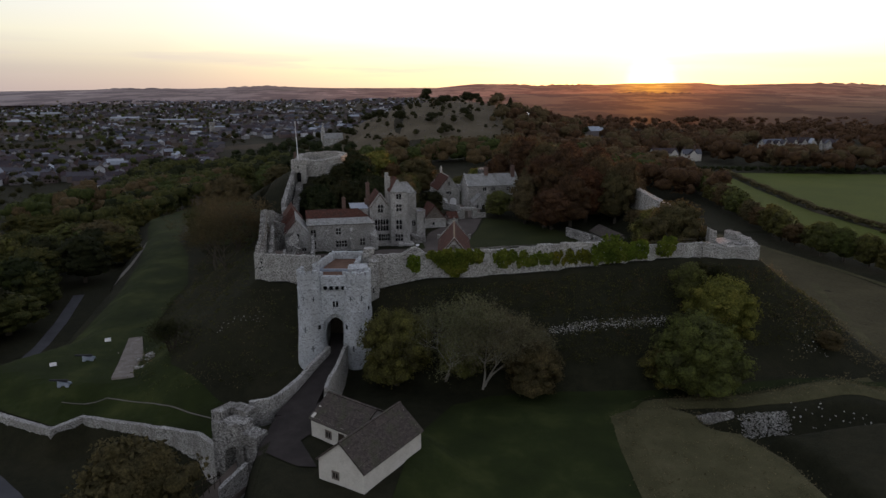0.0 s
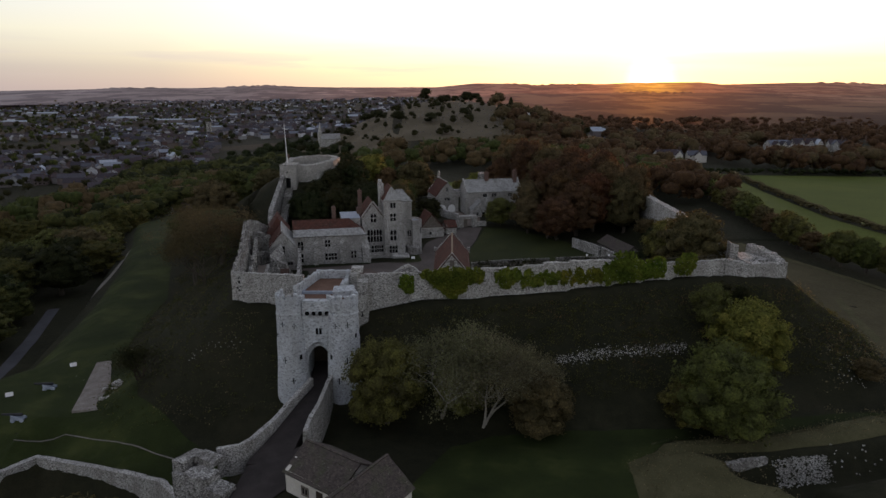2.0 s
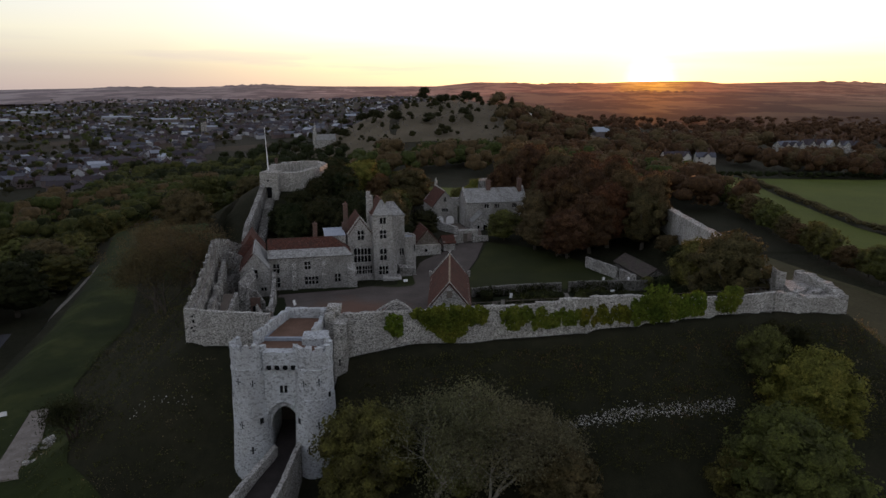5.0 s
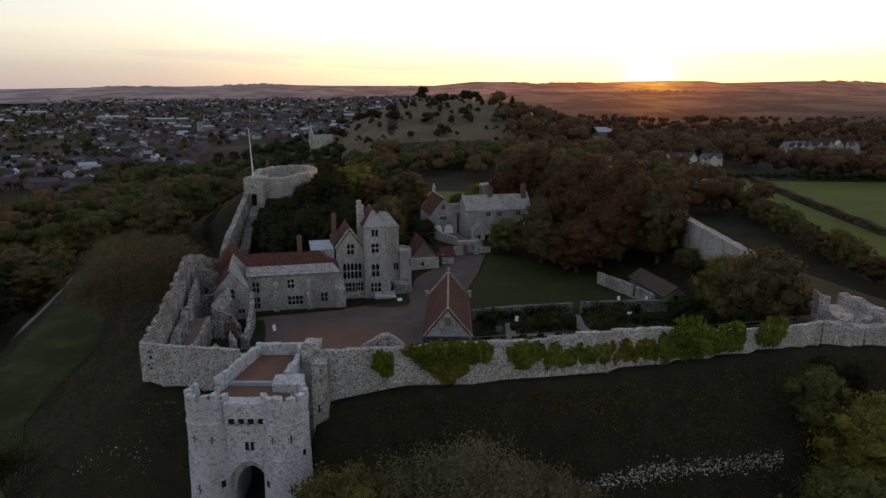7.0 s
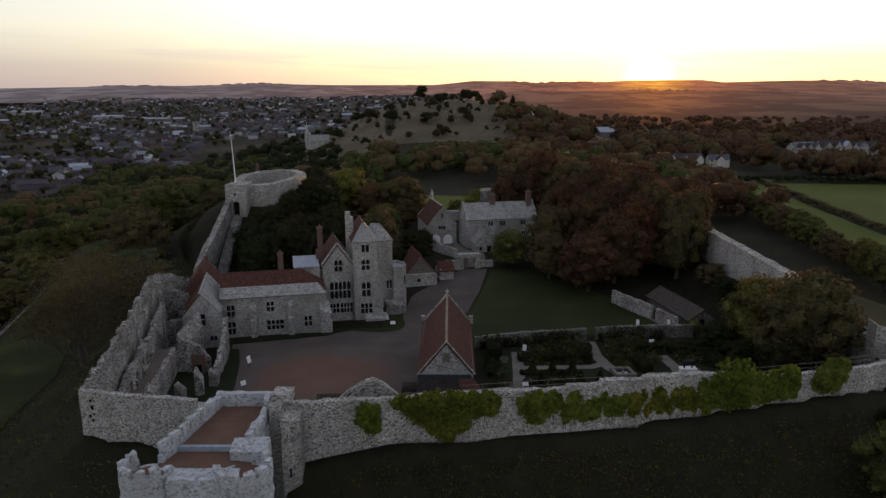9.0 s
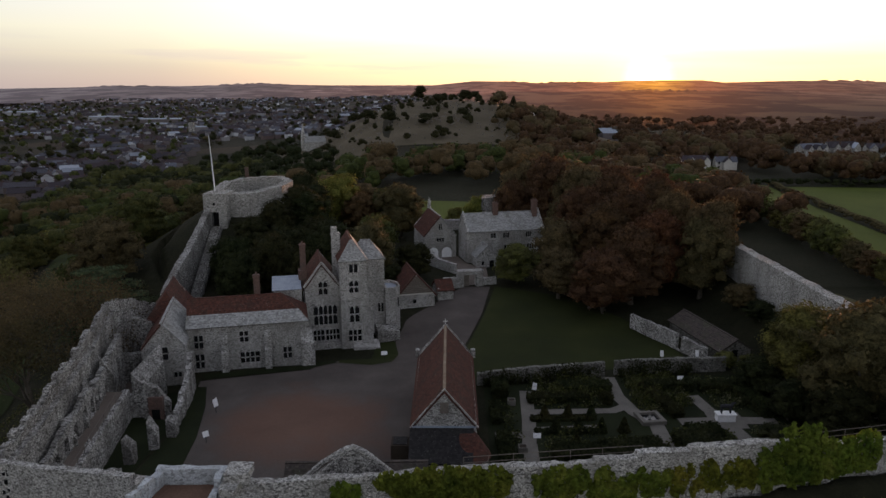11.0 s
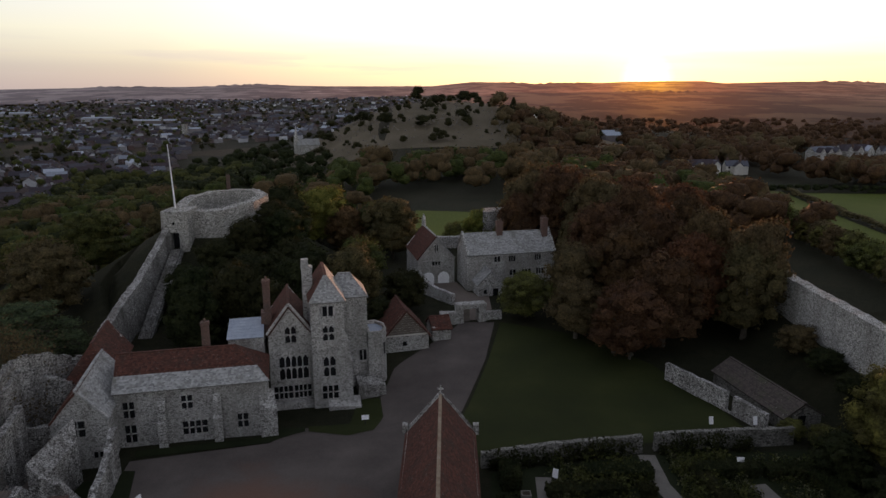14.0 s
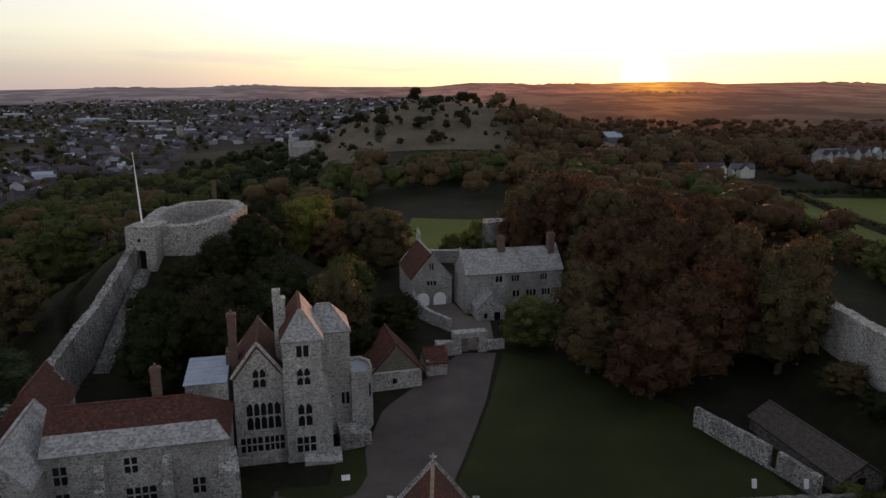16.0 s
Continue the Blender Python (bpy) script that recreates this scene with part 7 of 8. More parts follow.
def leaf_core(lobes, n, share=0.78):
    """The dense inner foliage of each lobe: rounded, uneven masses behind the outer leaves."""
    k = np.linspace(-1, 1, n + 1)
    out, nor = [], []
    for axis in range(3):
        for side in (-1, 1):
            for i in range(n):
                for j in range(n):
                    q = np.zeros((4, 3))
                    q[:, axis] = side
                    q[:, (axis + 1) % 3] = [k[i], k[i + 1], k[i + 1], k[i]]
                    q[:, (axis + 2) % 3] = [k[j], k[j], k[j + 1], k[j + 1]]
                    out.append(q[::side])
    d = np.concatenate(out)
    d /= np.linalg.norm(d, axis=1)[:, None]
    co = []
    for w, lo in enumerate(np.array(lobes, float)):
        co.append(lo[:3] + d * lo[3:] * (share * lobe_bumps(d, w))[:, None])
        up = d + np.array([0, 0, 0.25])
        nor.append(up / np.linalg.norm(up, axis=1)[:, None])
    return np.concatenate(co), np.concatenate(nor)


SHAPES = {}
for k in range(4):
    q = random.Random(50 + k)
    lob = [(0, 0, 8.2, 3.0, 2.9, 2.8), (0.4, 0.2, 5.4, 3.6, 3.5, 2.8), (-0.6, 0.8, 3.6, 3.4, 3.4, 1.9)]
    for j in range(34):
        up = 1 - 1.72 * (j + 0.5) / 34
        a = j * 2.39996 + q.uniform(-.35, .35)
        ring = math.sqrt(max(0.0, 1 - up * up)) * q.uniform(.78, 1.10)
        r = q.uniform(0.85, 1.75)
        lob.append((4.0 * ring * math.cos(a), 4.0 * ring * math.sin(a), 6.0 + 4.6 * up * q.uniform(.88, 1.08), r, r * q.uniform(.8, 1.2), r * q.uniform(.65, .95)))
    SHAPES[k] = lob          # a crown about 12 m high and 10 m across

PROTO = {}


def tree(kind, shape, material, count, size, label, name="tree", category="tree", bark=None):
    """Keeps what one kind of tree is made of."""
    lob = SHAPES[shape]
    co, no = leaf_cloud(lob, count, size, 300 + shape + count)
    ci, ni = leaf_core(lob[:3], 5, 0.92)
    cj, nj = leaf_core(lob[3:], 2, 0.62)
    ci, ni = np.concatenate([ci, cj]), np.concatenate([ni, nj])
    co, no = np.concatenate([co, ci]), np.concatenate([no, ni])
    crown = quads_mesh("crown", co, material, no)
    trunk = limbs(lob, 12.0, 0.38, 80 + shape)
    PROTO[kind] = (crown, trunk, bark or M_BARK, label, name, category, [])


def plant(kind, x, y, h, r, turn=None, sink=0.3, group="", z=None):
    crown, trunk, bark, label, name, category, made = PROTO[kind]
    zz = hz(x, y) if z is None else z
    m = Matrix.Translation((x, y, zz - sink)) @ Matrix.Rotation(radians(turn if turn is not None else (x * 37 + y * 53) % 360), 4, "Z") @ Matrix.Diagonal((r / 5.2, r / 5.2, h / 12.0, 1))
    if made:
        return copy_thing(made[0], m @ Matrix.Diagonal((1 / made[0].scale[0], 1 / made[0].scale[1], 1 / made[0].scale[2], 1)))
    t = thing(name, label, category, group)
    part("trunk", trunk, bark, t)
    c = new("crown", crown)
    c.parent = t
    t.matrix_basis = m
    made.append(t)
    return t


N_NEAR, S_NEAR = 11000, 0.135
for k in range(2):
    tree("green%d" % k, k, M_L_GREEN, 2600, 0.22, "broadleaf tree in dark green leaf")
    tree("olive%d" % k, k + 1, M_L_OLIVE, N_NEAR, S_NEAR, "large tree turning olive and yellow-green")
    tree("russet%d" % k, k + 2, M_L_RUSSET_GLARE, 5600, 0.18, "large autumn tree, its russet deepened by painted sun glare")
    tree("brown%d" % k, (k + 3) % 4, M_L_BROWN, 5600, 0.18, "tree in brown autumn leaf")
    tree("dark%d" % k, k + 1, M_L_DARK, 4200, 0.19, "dense dark evergreen tree")
tree("yellow0", 0, M_L_YELLOW, N_NEAR, S_NEAR, "bright yellow-green broadleaf tree")
tree("yellow1", 3, M_L_YELLOW, N_NEAR, S_NEAR, "bright yellow-green broadleaf tree")


def bare_tree(x, y, h, r, seed, leaves, leaf_material, label, bark=None):
    """A tree with most branches showing: limbs fork into twigs, some leaf left."""
    t = thing("tree", label, "tree", at=(x, y, hz(x, y)))
    q = random.Random(seed)
    tips = []
    wood = Geo()

    def grow(p, d, length, rad, level):
        pts, radii = [tuple(p)], [rad]
        for k in range(3):
            d = (d + Vector((q.gauss(0, .16), q.gauss(0, .16), q.gauss(0.04, .10)))).normalized()
            p = p + d * length / 3
            pts.append(tuple(p))
            radii.append(rad * (1 - 0.17 * (k + 1)))
        wood.tube(pts, radii, 6 if level < 2 else 4)
        if level >= 4:
            tips.append(p)
            return
        for _ in range(4 if level < 2 else 3):
            nd = (d + Vector((q.gauss(0, .62), q.gauss(0, .62), q.gauss(.12, .35)))).normalized()
            nd = Vector((nd.x * r / h * 1.9, nd.y * r / h * 1.9, nd.z)).normalized()
            grow(p, nd, length * q.uniform(.62, .86), rad * 0.5, level + 1)

    for _ in range(3):
        grow(Vector((q.uniform(-.6, .6), q.uniform(-.6, .6), -.4)), Vector((q.gauss(0, .28), q.gauss(0, .28), 1)).normalized(), h * 0.27, 0.25, 0)
    part("bough", wood, bark or M_DRYBARK, t)
    if leaves:
        k = np.array([tuple(p) for p in tips])
        rs = np.random.RandomState(seed)
        c = k[rs.randint(0, len(k), leaves)] + rs.normal(size=(leaves, 3)) * 0.8
        n = rs.normal(size=(leaves, 3))
        u = np.cross(n, rs.normal(size=(leaves, 3)))
        u /= np.linalg.norm(u, axis=1)[:, None]
        v = np.cross(u, rs.normal(size=(leaves, 3)))
        v /= np.linalg.norm(v, axis=1)[:, None]
        s = 0.11 * rs.uniform(.6, 1.4, leaves)[:, None]
        ob = new("crown", quads_mesh("crown", np.stack([c + u * s, c + v * s, c - u * s, c - v * s], 1).reshape(-1, 3), leaf_material))
        ob.parent = t
    return t


# before the bank
plant("olive0", -7.6, 108.0, 15.4, 6.4, sink=1.6)
bare_tree(0.4, 109.0, 18.0, 10.0, 5, 17000, M_L_DRY, "half-bare pale-branched tree below the wall")
bare_tree(6.8, 108.2, 17.0, 10.5, 9, 24000, M_L_DRY, "half-bare pale-branched tree below the wall")
plant("brown0", 15.2, 107.0, 10.8, 5.4, sink=1.6)
plant("olive1", 2.8, 110.5, 9.5, 4.6, sink=1.4)
plant("olive0", 41.8, 105.5, 16.4, 8.4, sink=1.8)
plant("olive1", 37.4, 108.0, 9.5, 4.8, sink=1.2)
plant("yellow1", 49.0, 116.5, 15.4, 7.2, sink=1.5)
plant("olive1", 45.0, 122.5, 9.0, 3.6)
plant("brown0", -38.6, 78.0, 19.4, 9.0)
plant("brown1", -31.5, 74.0, 12.0, 4.6)
bare_tree(-51.8, 125.0, 7.0, 3.2, 21, 3500, M_L_DARK, "small dark ivy-clad tree by the stone slab", M_DARKWOOD)
plant("dark0", 52.5, 128.5, 5.0, 2.2)
plant("dark1", 49.3, 129.6, 3.6, 1.8)
plant("brown0", 72, 122, 4, 3.0)
plant("brown1", 100, 134, 7.5, 5.5)
plant("olive0", 105, 128, 6, 4)

# north slope
bare_tree(-57.0, 171.0, 23, 14, 31, 20000, M_L_BROWN, "tall half-bare brown tree on the north slope", M_BARK)
bare_tree(-53.0, 164.0, 17, 10, 33, 12000, M_L_BROWN, "tall half-bare brown tree on the north slope", M_BARK)
for k, (x, y, h, r, kind) in enumerate((
        (-72, 246, 15, 7.5, "green0"), (-82, 254, 15, 7, "olive0"), (-78, 264, 13, 7, "green1"), (-84, 240, 14, 7, "green0"), (-70, 268, 12, 7, "green1"),
        (-62, 262, 12, 6.5, "brown0"), (-60, 276, 13, 7, "green1"), (-74, 280, 13, 8, "olive1"), (-45, 270, 13, 7, "dark0"), (-82, 284, 12, 7, "green0"),
        # behind the hall
        (-34, 197, 12, 4.6, "dark0"), (-29.5, 203, 14, 5.4, "dark1"), (-24, 201, 12, 4.6, "dark0"), (-36.5, 206, 12.5, 4.8, "dark1"), (-29, 212, 13, 5.6, "dark0"), (-21.5, 208.5, 13, 5, "dark1"), (-20, 217, 13, 5.5, "dark0"),
        (-32, 215.5, 9.5, 4.0, "dark1"), (-24, 222, 12, 5.5, "dark0"), (-27, 231, 11, 5, "dark1"), (-16.5, 203, 10, 4, "dark0"), (-12.5, 212.5, 14, 5.8, "brown1"), (-12, 222, 13, 5.5, "green1"), (-3.5, 217, 8, 4.2, "dark0"),
        (-7, 207, 6.5, 3.2, "dark1"),
        (-30.5, 235, 8.5, 4.4, "dark0"), (-37.5, 221, 8.5, 4.6, "dark1"), (-33.5, 226, 9.0, 4.4, "dark0"), (-41.0, 214, 9.5, 4.0, "dark1"), (-28.0, 243, 8.5, 4.2, "dark1"),
        # between keep and house
        (-26, 262, 16, 8.2, "yellow0"), (-19, 257, 12.5, 5.6, "brown0"), (-34, 258, 12, 5.0, "dark0"), (-8, 254, 15.5, 7.4, "brown1"), (-13, 262, 13, 6.0, "green1"), (13, 276, 14, 5.0, "yellow1"), (6.5, 272, 10, 3.6, "olive0"), (20, 270, 12, 4, "olive1"),
        # the wooded side of the bailey
        (17.5, 213, 9.0, 5.0, "olive1"), (24.5, 204, 11, 5.0, "brown0"), (31, 196, 13, 6.6, "russet0"), (37.5, 201, 16, 7, "russet1"), (26, 214, 14, 6.0, "brown1"), (34, 212, 18, 7, "russet0"), (43, 206, 18, 7.4, "russet1"),
        (51, 203, 17, 6.4, "brown0"), (53.5, 206, 18, 6, "brown1"), (41, 220, 20, 7.4, "russet0"), (49, 216, 20, 7, "brown0"), (33, 226, 19, 7.5, "russet1"), (41, 233, 21, 7.5, "russet0"),
        (49.5, 229, 20, 7, "russet1"), (36, 243, 22, 8, "brown1"), (44, 247, 21, 8, "russet0"), (30, 254, 23, 8.5, "russet1"), (38, 259, 22, 8, "russet0"), (27, 266, 25, 8.5, "brown0"), (20, 250, 17, 5.5, "russet1"),
        (36, 272, 23, 9, "russet0"), (26, 280, 24, 9, "brown1"), (46, 264, 20, 8, "russet1"), (55, 258, 18, 8, "brown0"), (44, 282, 22, 9, "russet0"), (56, 276, 18, 8, "russet1"), (34, 292, 22, 9, "brown1"), (62, 290, 17, 8, "russet0"),
        (50, 300, 18, 9, "russet1"), (70, 272, 14, 7, "brown0"), (29.5, 234, 14, 4.5, "brown0"), (52.5, 240, 19, 6.5, "russet0"), (75, 300, 14, 7, "russet1"), (88, 318, 13, 7, "brown1"),
        (54.0, 178, 3.4, 2.6, "dark0"), (54.2, 185, 4.0, 2.8, "dark1"), (53.8, 192, 5.0, 3.2, "brown1"), (53.6, 171.5, 3.2, 2.2, "dark1"),
        # south-west corner
        (52.6, 154, 17.0, 8.0, "brown0"), (50.5, 164.5, 13, 5.6, "olive0"), (44.8, 164, 5.5, 3.6, "dark0"), (48.6, 150.5, 8.0, 4.4, "dark1"), (43.8, 172.6, 3.0, 1.8, "olive1"), (46.8, 170.4, 3.2, 2.2, "olive0"),
        (40, 147.5, 4.0, 3.0, "dark0"), (45, 156, 6.0, 3.0, "dark1"), (44.8, 177.6, 2.6, 1.6, "olive1"))):
    plant(kind, x, y, h, r)

# the wood below the north terrace
q = random.Random(404)
tree("hedge0", 1, M_L_OLIVE, 1300, 0.32, "small hedgerow tree turning olive")
tree("hedge1", 2, M_L_BROWN, 1300, 0.32, "small hedgerow tree in brown leaf")
tree("hedge2", 3, M_L_DARK, 1300, 0.32, "dense dark broadleaf tree")
kinds = ["green0", "green1", "hedge2", "green0", "hedge1", "green1", "hedge0", "hedge2"]
for x, y, h, r in ((-114, 214, 17, 9.5), (-124, 204, 15, 9), (-117, 187, 16, 9), (-127, 172, 15, 9), (-113, 165, 14, 8), (-121, 150, 15, 9), (-108, 148, 12, 7), (-130, 224, 15, 9), (-122, 238, 14, 8), (-114, 132, 13, 8), (-138, 200, 15, 9)):
    plant(q.choice(("hedge2", "green1", "hedge2", "green0")), x, y, h, r)
count = 0
while count < 54:
    y = q.uniform(118, 360)
    edge = -(98 + max(0, y - 130) * 0.10 + max(0, y - 250) * 0.25)
    x = edge - 6 - 95 * q.random() ** 1.3
    if y < 165 and x > -112:
        continue
    plant(q.choice(kinds), x, y, q.uniform(11, 16), q.uniform(7.0, 10.0))
    count += 1

# hedgerow trees along the south track
for k in range(40):
    y = 172 + k * 7.6
    plant(q.choice(["olive0", "hedge0", "hedge1", "hedge0"] if y > 240 else ["olive0", "olive1", "brown0"]), float(np.interp(y, (172, 184, 205, 228, 281, 370, 475), (138, 133, 126, 120.5, 123, 135, 155))) + q.uniform(-1.5, 1.5), y, q.uniform(8.5, 12), q.uniform(4.4, 5.8))


# ---- cedar ----
def cedar(x, y):
    t = thing("cedar", "wide flat-layered cedar tree on the slope", "tree", at=(x, y, hz(x, y)))
    part("trunk", Geo().tube([(0, 0, -.5), (.2, 0, 5), (0, .2, 10), (0, 0, 14.5)], [.8, .6, .4, .1], 8), M_BARK, t)
    q = random.Random(3)
    lob = []
    for tier in range(6):
        z = 4.6 + 1.95 * tier
        n = 7 - tier // 2
        for k in range(n):
            a = 2 * math.pi * k / n + tier * 0.7 + q.uniform(-.25, .25)
            reach = (12.5 - 1.75 * tier) * q.uniform(.75, 1.05)
            c, s_ = math.cos(a), math.sin(a)
            zz = z + q.uniform(-.45, .45)
            part("limb", Geo().tube([(0, 0, zz - 1.2), (c * reach * .5, s_ * reach * .5, zz - .3), (c * reach, s_ * reach, zz)], [.24, .15, .05], 5), M_BARK, t)
            for f, w in ((.45, 1.7), (.72, 2.3), (.97, 1.9)):
                lob.append((c * reach * f + q.uniform(-.6, .6), s_ * reach * f + q.uniform(-.6, .6), zz + .15 * f, w, w, 0.26))
    co, no = leaf_cloud(lob, 15000, 0.20, 77, 1.6)
    ob = new("crown", quads_mesh("crown", co, M_L_CEDAR, no))
    ob.parent = t


cedar(-60.0, 199.0)
plant("brown0", -68.0, 219.0, 17.0, 8.5)


# ---- far woods, hedges, shrubs: too many to count ----
def woods(name, spots, material, per, size, label):
    """Many crowns in one mesh; spots: (x, y, height, radius)."""
    r = np.random.RandomState(len(spots) + 5)
    spots = np.array(spots)
    z = height(spots[:, 0], spots[:, 1])
    base = np.array([(0, 0, 8.8, 3.4, 3.3, 3.0), (0.3, 0, 6.2, 4.1, 3.9, 3.2)] + [(3.2 * math.cos(j * 2.4), 3.2 * math.sin(j * 2.4), 4.4 + (j * 37 % 17) * 0.25, 2.2, 2.3, 1.9) for j in range(11)])
    out, nor = [], []
    for k, (x, y, h, rad) in enumerate(spots):
        sub = [base[0]] + [base[i] for i in r.choice(np.arange(1, len(base)), 4, replace=False)]
        c, no = leaf_cloud(sub, max(24, int(per * 0.75)), 0.62 * size * 5.2 / rad * (rad / 6.0), 1000 + k, 0.2)
        ci, ni = leaf_core(sub[:1 if per < 155 else 3], 2, 0.86)
        c, no = np.concatenate([c, ci]), np.concatenate([no, ni])
        a = r.uniform(0, 6.28)
        ca, sa = math.cos(a), math.sin(a)
        px, py = c[:, 0] * ca - c[:, 1] * sa, c[:, 0] * sa + c[:, 1] * ca
        nor.append(np.stack([no[:, 0] * ca - no[:, 1] * sa, no[:, 0] * sa + no[:, 1] * ca, no[:, 2]], 1))
        out.append(np.stack([x + px * rad / 5.2, y + py * rad / 5.2, z[k] + (c[:, 2] - 1.2) * h / 11.0], 1))
    ob = new(name, quads_mesh(name, np.concatenate(out), material, np.concatenate(nor)))
    return tagged(ob, label, "woodland", kind="stuff")


def scatter(n, x0, x1, y0, y1, h0, h1, seed, ok=None, ratio=0.5):
    q = random.Random(seed)
    out = []
    tries = 0
    while len(out) < n and tries < n * 30:
        tries += 1
        x, y = q.uniform(x0, x1), q.uniform(y0, y1)
        if ok and not ok(x, y):
            continue
        h = q.uniform(h0, h1)
        out.append((x, y, h, h * ratio * q.uniform(.85, 1.2)))
    return out


MEADOW = lambda x, y: (-136 < x < -64 and 334 < y < 440) or (-150 < x < -92 and 225 < y < 392 and x > -100 - (y - 215) * 0.30)
WOODEDGE = lambda x, y: x > -190 - 0.28 * (y - 346)
NEARFIELD = lambda x, y: not (-30 < x < 60 and y < 400) and not MEADOW(x, y)
CLEAR = lambda x, y: not (150 < x < 300 and y < 462) and not (135 < x < 215 and 440 < y < 545) and not (0.42 < x / y < 0.56 and 540 < y < 665) and not (0.19 < x / y < 0.235 and 600 < y < 790) and not (135 < x < 190 and y < 480)
woods("far_wood", scatter(150, -240, 130, 372, 500, 11, 17, 1, NEARFIELD), M_L_GREEN, 210, 0.75, "belt of mixed trees behind the castle")
woods("far_wood", scatter(150, -230, 150, 365, 500, 11, 18, 2, NEARFIELD), M_L_BROWN, 210, 0.75, "belt of autumn trees behind the castle")
woods("far_wood", scatter(110, -150, -30, 290, 400, 9, 14, 22, lambda x, y: -98 < x < -40 - (y - 290) * .2 and not MEADOW(x, y)), M_L_GREEN, 260, 0.7, "trees beyond the motte")
woods("far_wood", scatter(200, -430, -130, 330, 620, 11, 17, 3, lambda x, y: WOODEDGE(x, y) and not MEADOW(x, y)), M_L_GREEN, 150, 0.95, "dark wood between castle and town")
woods("far_wood", scatter(150, -400, -120, 360, 640, 10, 16, 4, lambda x, y: WOODEDGE(x, y) and not MEADOW(x, y)), M_L_DARK, 150, 0.95, "dark wood between castle and town")
woods("far_wood", scatter(240, 60, 330, 330, 690, 12, 18, 5, CLEAR), M_L_RUSSET_GLARE, 190, 0.9, "russet woods towards the sunrise")
woods("far_wood", scatter(130, 50, 300, 400, 760, 12, 19, 6, CLEAR), M_L_BROWN, 180, 0.9, "brown woods towards the sunrise")
woods("far_wood", scatter(170, 250, 640, 440, 900, 11, 17, 7, lambda x, y: (x > 0.36 * y or y > 640) and CLEAR(x, y) and not (x < 430 and y < 470)), M_L_RUSSET_GLARE, 160, 1.05, "woods round the manor")
woods("far_wood", scatter(620, 60, 1000, 640, 1120, 9, 15, 71, lambda x, y: x > 0.09 * y + 40 and x < 0.85 * y and CLEAR(x, y)), M_L_RUSSET_GLARE, 90, 1.3, "wooded plain below the far hills")
woods("far_wood", scatter(160, -1500, 1900, 800, 2600, 10, 15, 8, lambda x, y: -0.72 * y < x < 0.02 * y and not (abs(x + 20) < 200 and y < 950)), M_L_DARK, 60, 1.7, "distant trees and hedges")
woods("far_wood", scatter(160, -1500, 1900, 700, 2600, 9, 15, 9, lambda x, y: -0.72 * y < x < 0.05 * y and not (abs(x + 20) < 200 and y < 950)), M_L_BROWN, 60, 1.7, "distant autumn trees and hedges")
woods("far_wood", scatter(95, -215, -70, 470, 770, 10, 15, 61, lambda x, y: x > -0.31 * y - 8 and np.hypot((x - 6) / 175, (y - 790) / 260) > 0.86), M_L_DARK, 200, 0.9, "dark trees between town and cemetery hill")
woods("far_hedge", [(float(np.interp(250 + k * 3.2, (250, 283, 297, 378, 476), (164, 165, 163, 174, 190))) + math.sin(k * .7), 250 + k * 3.2, 3.4, 2.6) for k in range(70)], M_L_BROWN, 160, 0.45, "dark brown field hedge")
woods("far_hedge", [(x, 463 + 0.02 * x + 2 * math.sin(x * .1), 5, 3.4) for x in range(155, 420, 5)], M_L_DARK, 160, 0.6, "dark field hedge")
woods("cemetery_shrubs", [s for s in scatter(130, -170, 170, 560, 800, 4, 9, 15, lambda x, y: np.hypot((x - 6) / 175, (y - 790) / 260) < 0.97, 0.55)], M_L_DARK, 160, 0.7, "dark clipped yews and shrubs on the cemetery hill")
woods("cemetery_shrubs", [(-140 + k * 6.6, 806 - 0.0010 * (-146 + k * 6.6) ** 2 + q.uniform(-4, 4), 3.6, 3.4) for k in range(46)], M_L_DARK, 120, 0.8, "hedge along the hill crest")
woods("hill_trees", [(-18, 800, 17, 9), (27, 795, 12, 10), (36, 790, 11, 9), (-78, 740, 11, 9), (-62, 700, 13, 8), (0, 705, 14, 9), (-40, 660, 11, 9), (58, 690, 12, 8), (20, 660, 10, 8), (-10, 640, 10, 9), (-90, 690, 9, 7), (75, 740, 9, 8)], M_L_DARK, 900, 0.7, "rounded dark trees on the cemetery hill")


def poplar(x, y, h, r):
    t = thing("conifer", "dark pointed conifer on the hillside", "tree", "pointed conifers", at=(x, y, hz(x, y)))
    part("trunk", Geo().cyl(0, 0, .4, -.5, .2, h * .3, 8), M_BARK, t)
    lob = [(0, 0, h * (.15 + .75 * k / 8), r * (1 - .75 * k / 8), r * (1 - .75 * k / 8), h * .12) for k in range(9)]
    co, no = leaf_cloud(lob, 1500, 0.6, 205 + int(x))
    ob = new("crown", quads_mesh("crown", co, M_L_DARK, no))
    ob.parent = t


poplar(74, 780, 13, 4.6)
poplar(134, 690, 15, 5.5)
poplar(-52, 420, 17, 6)


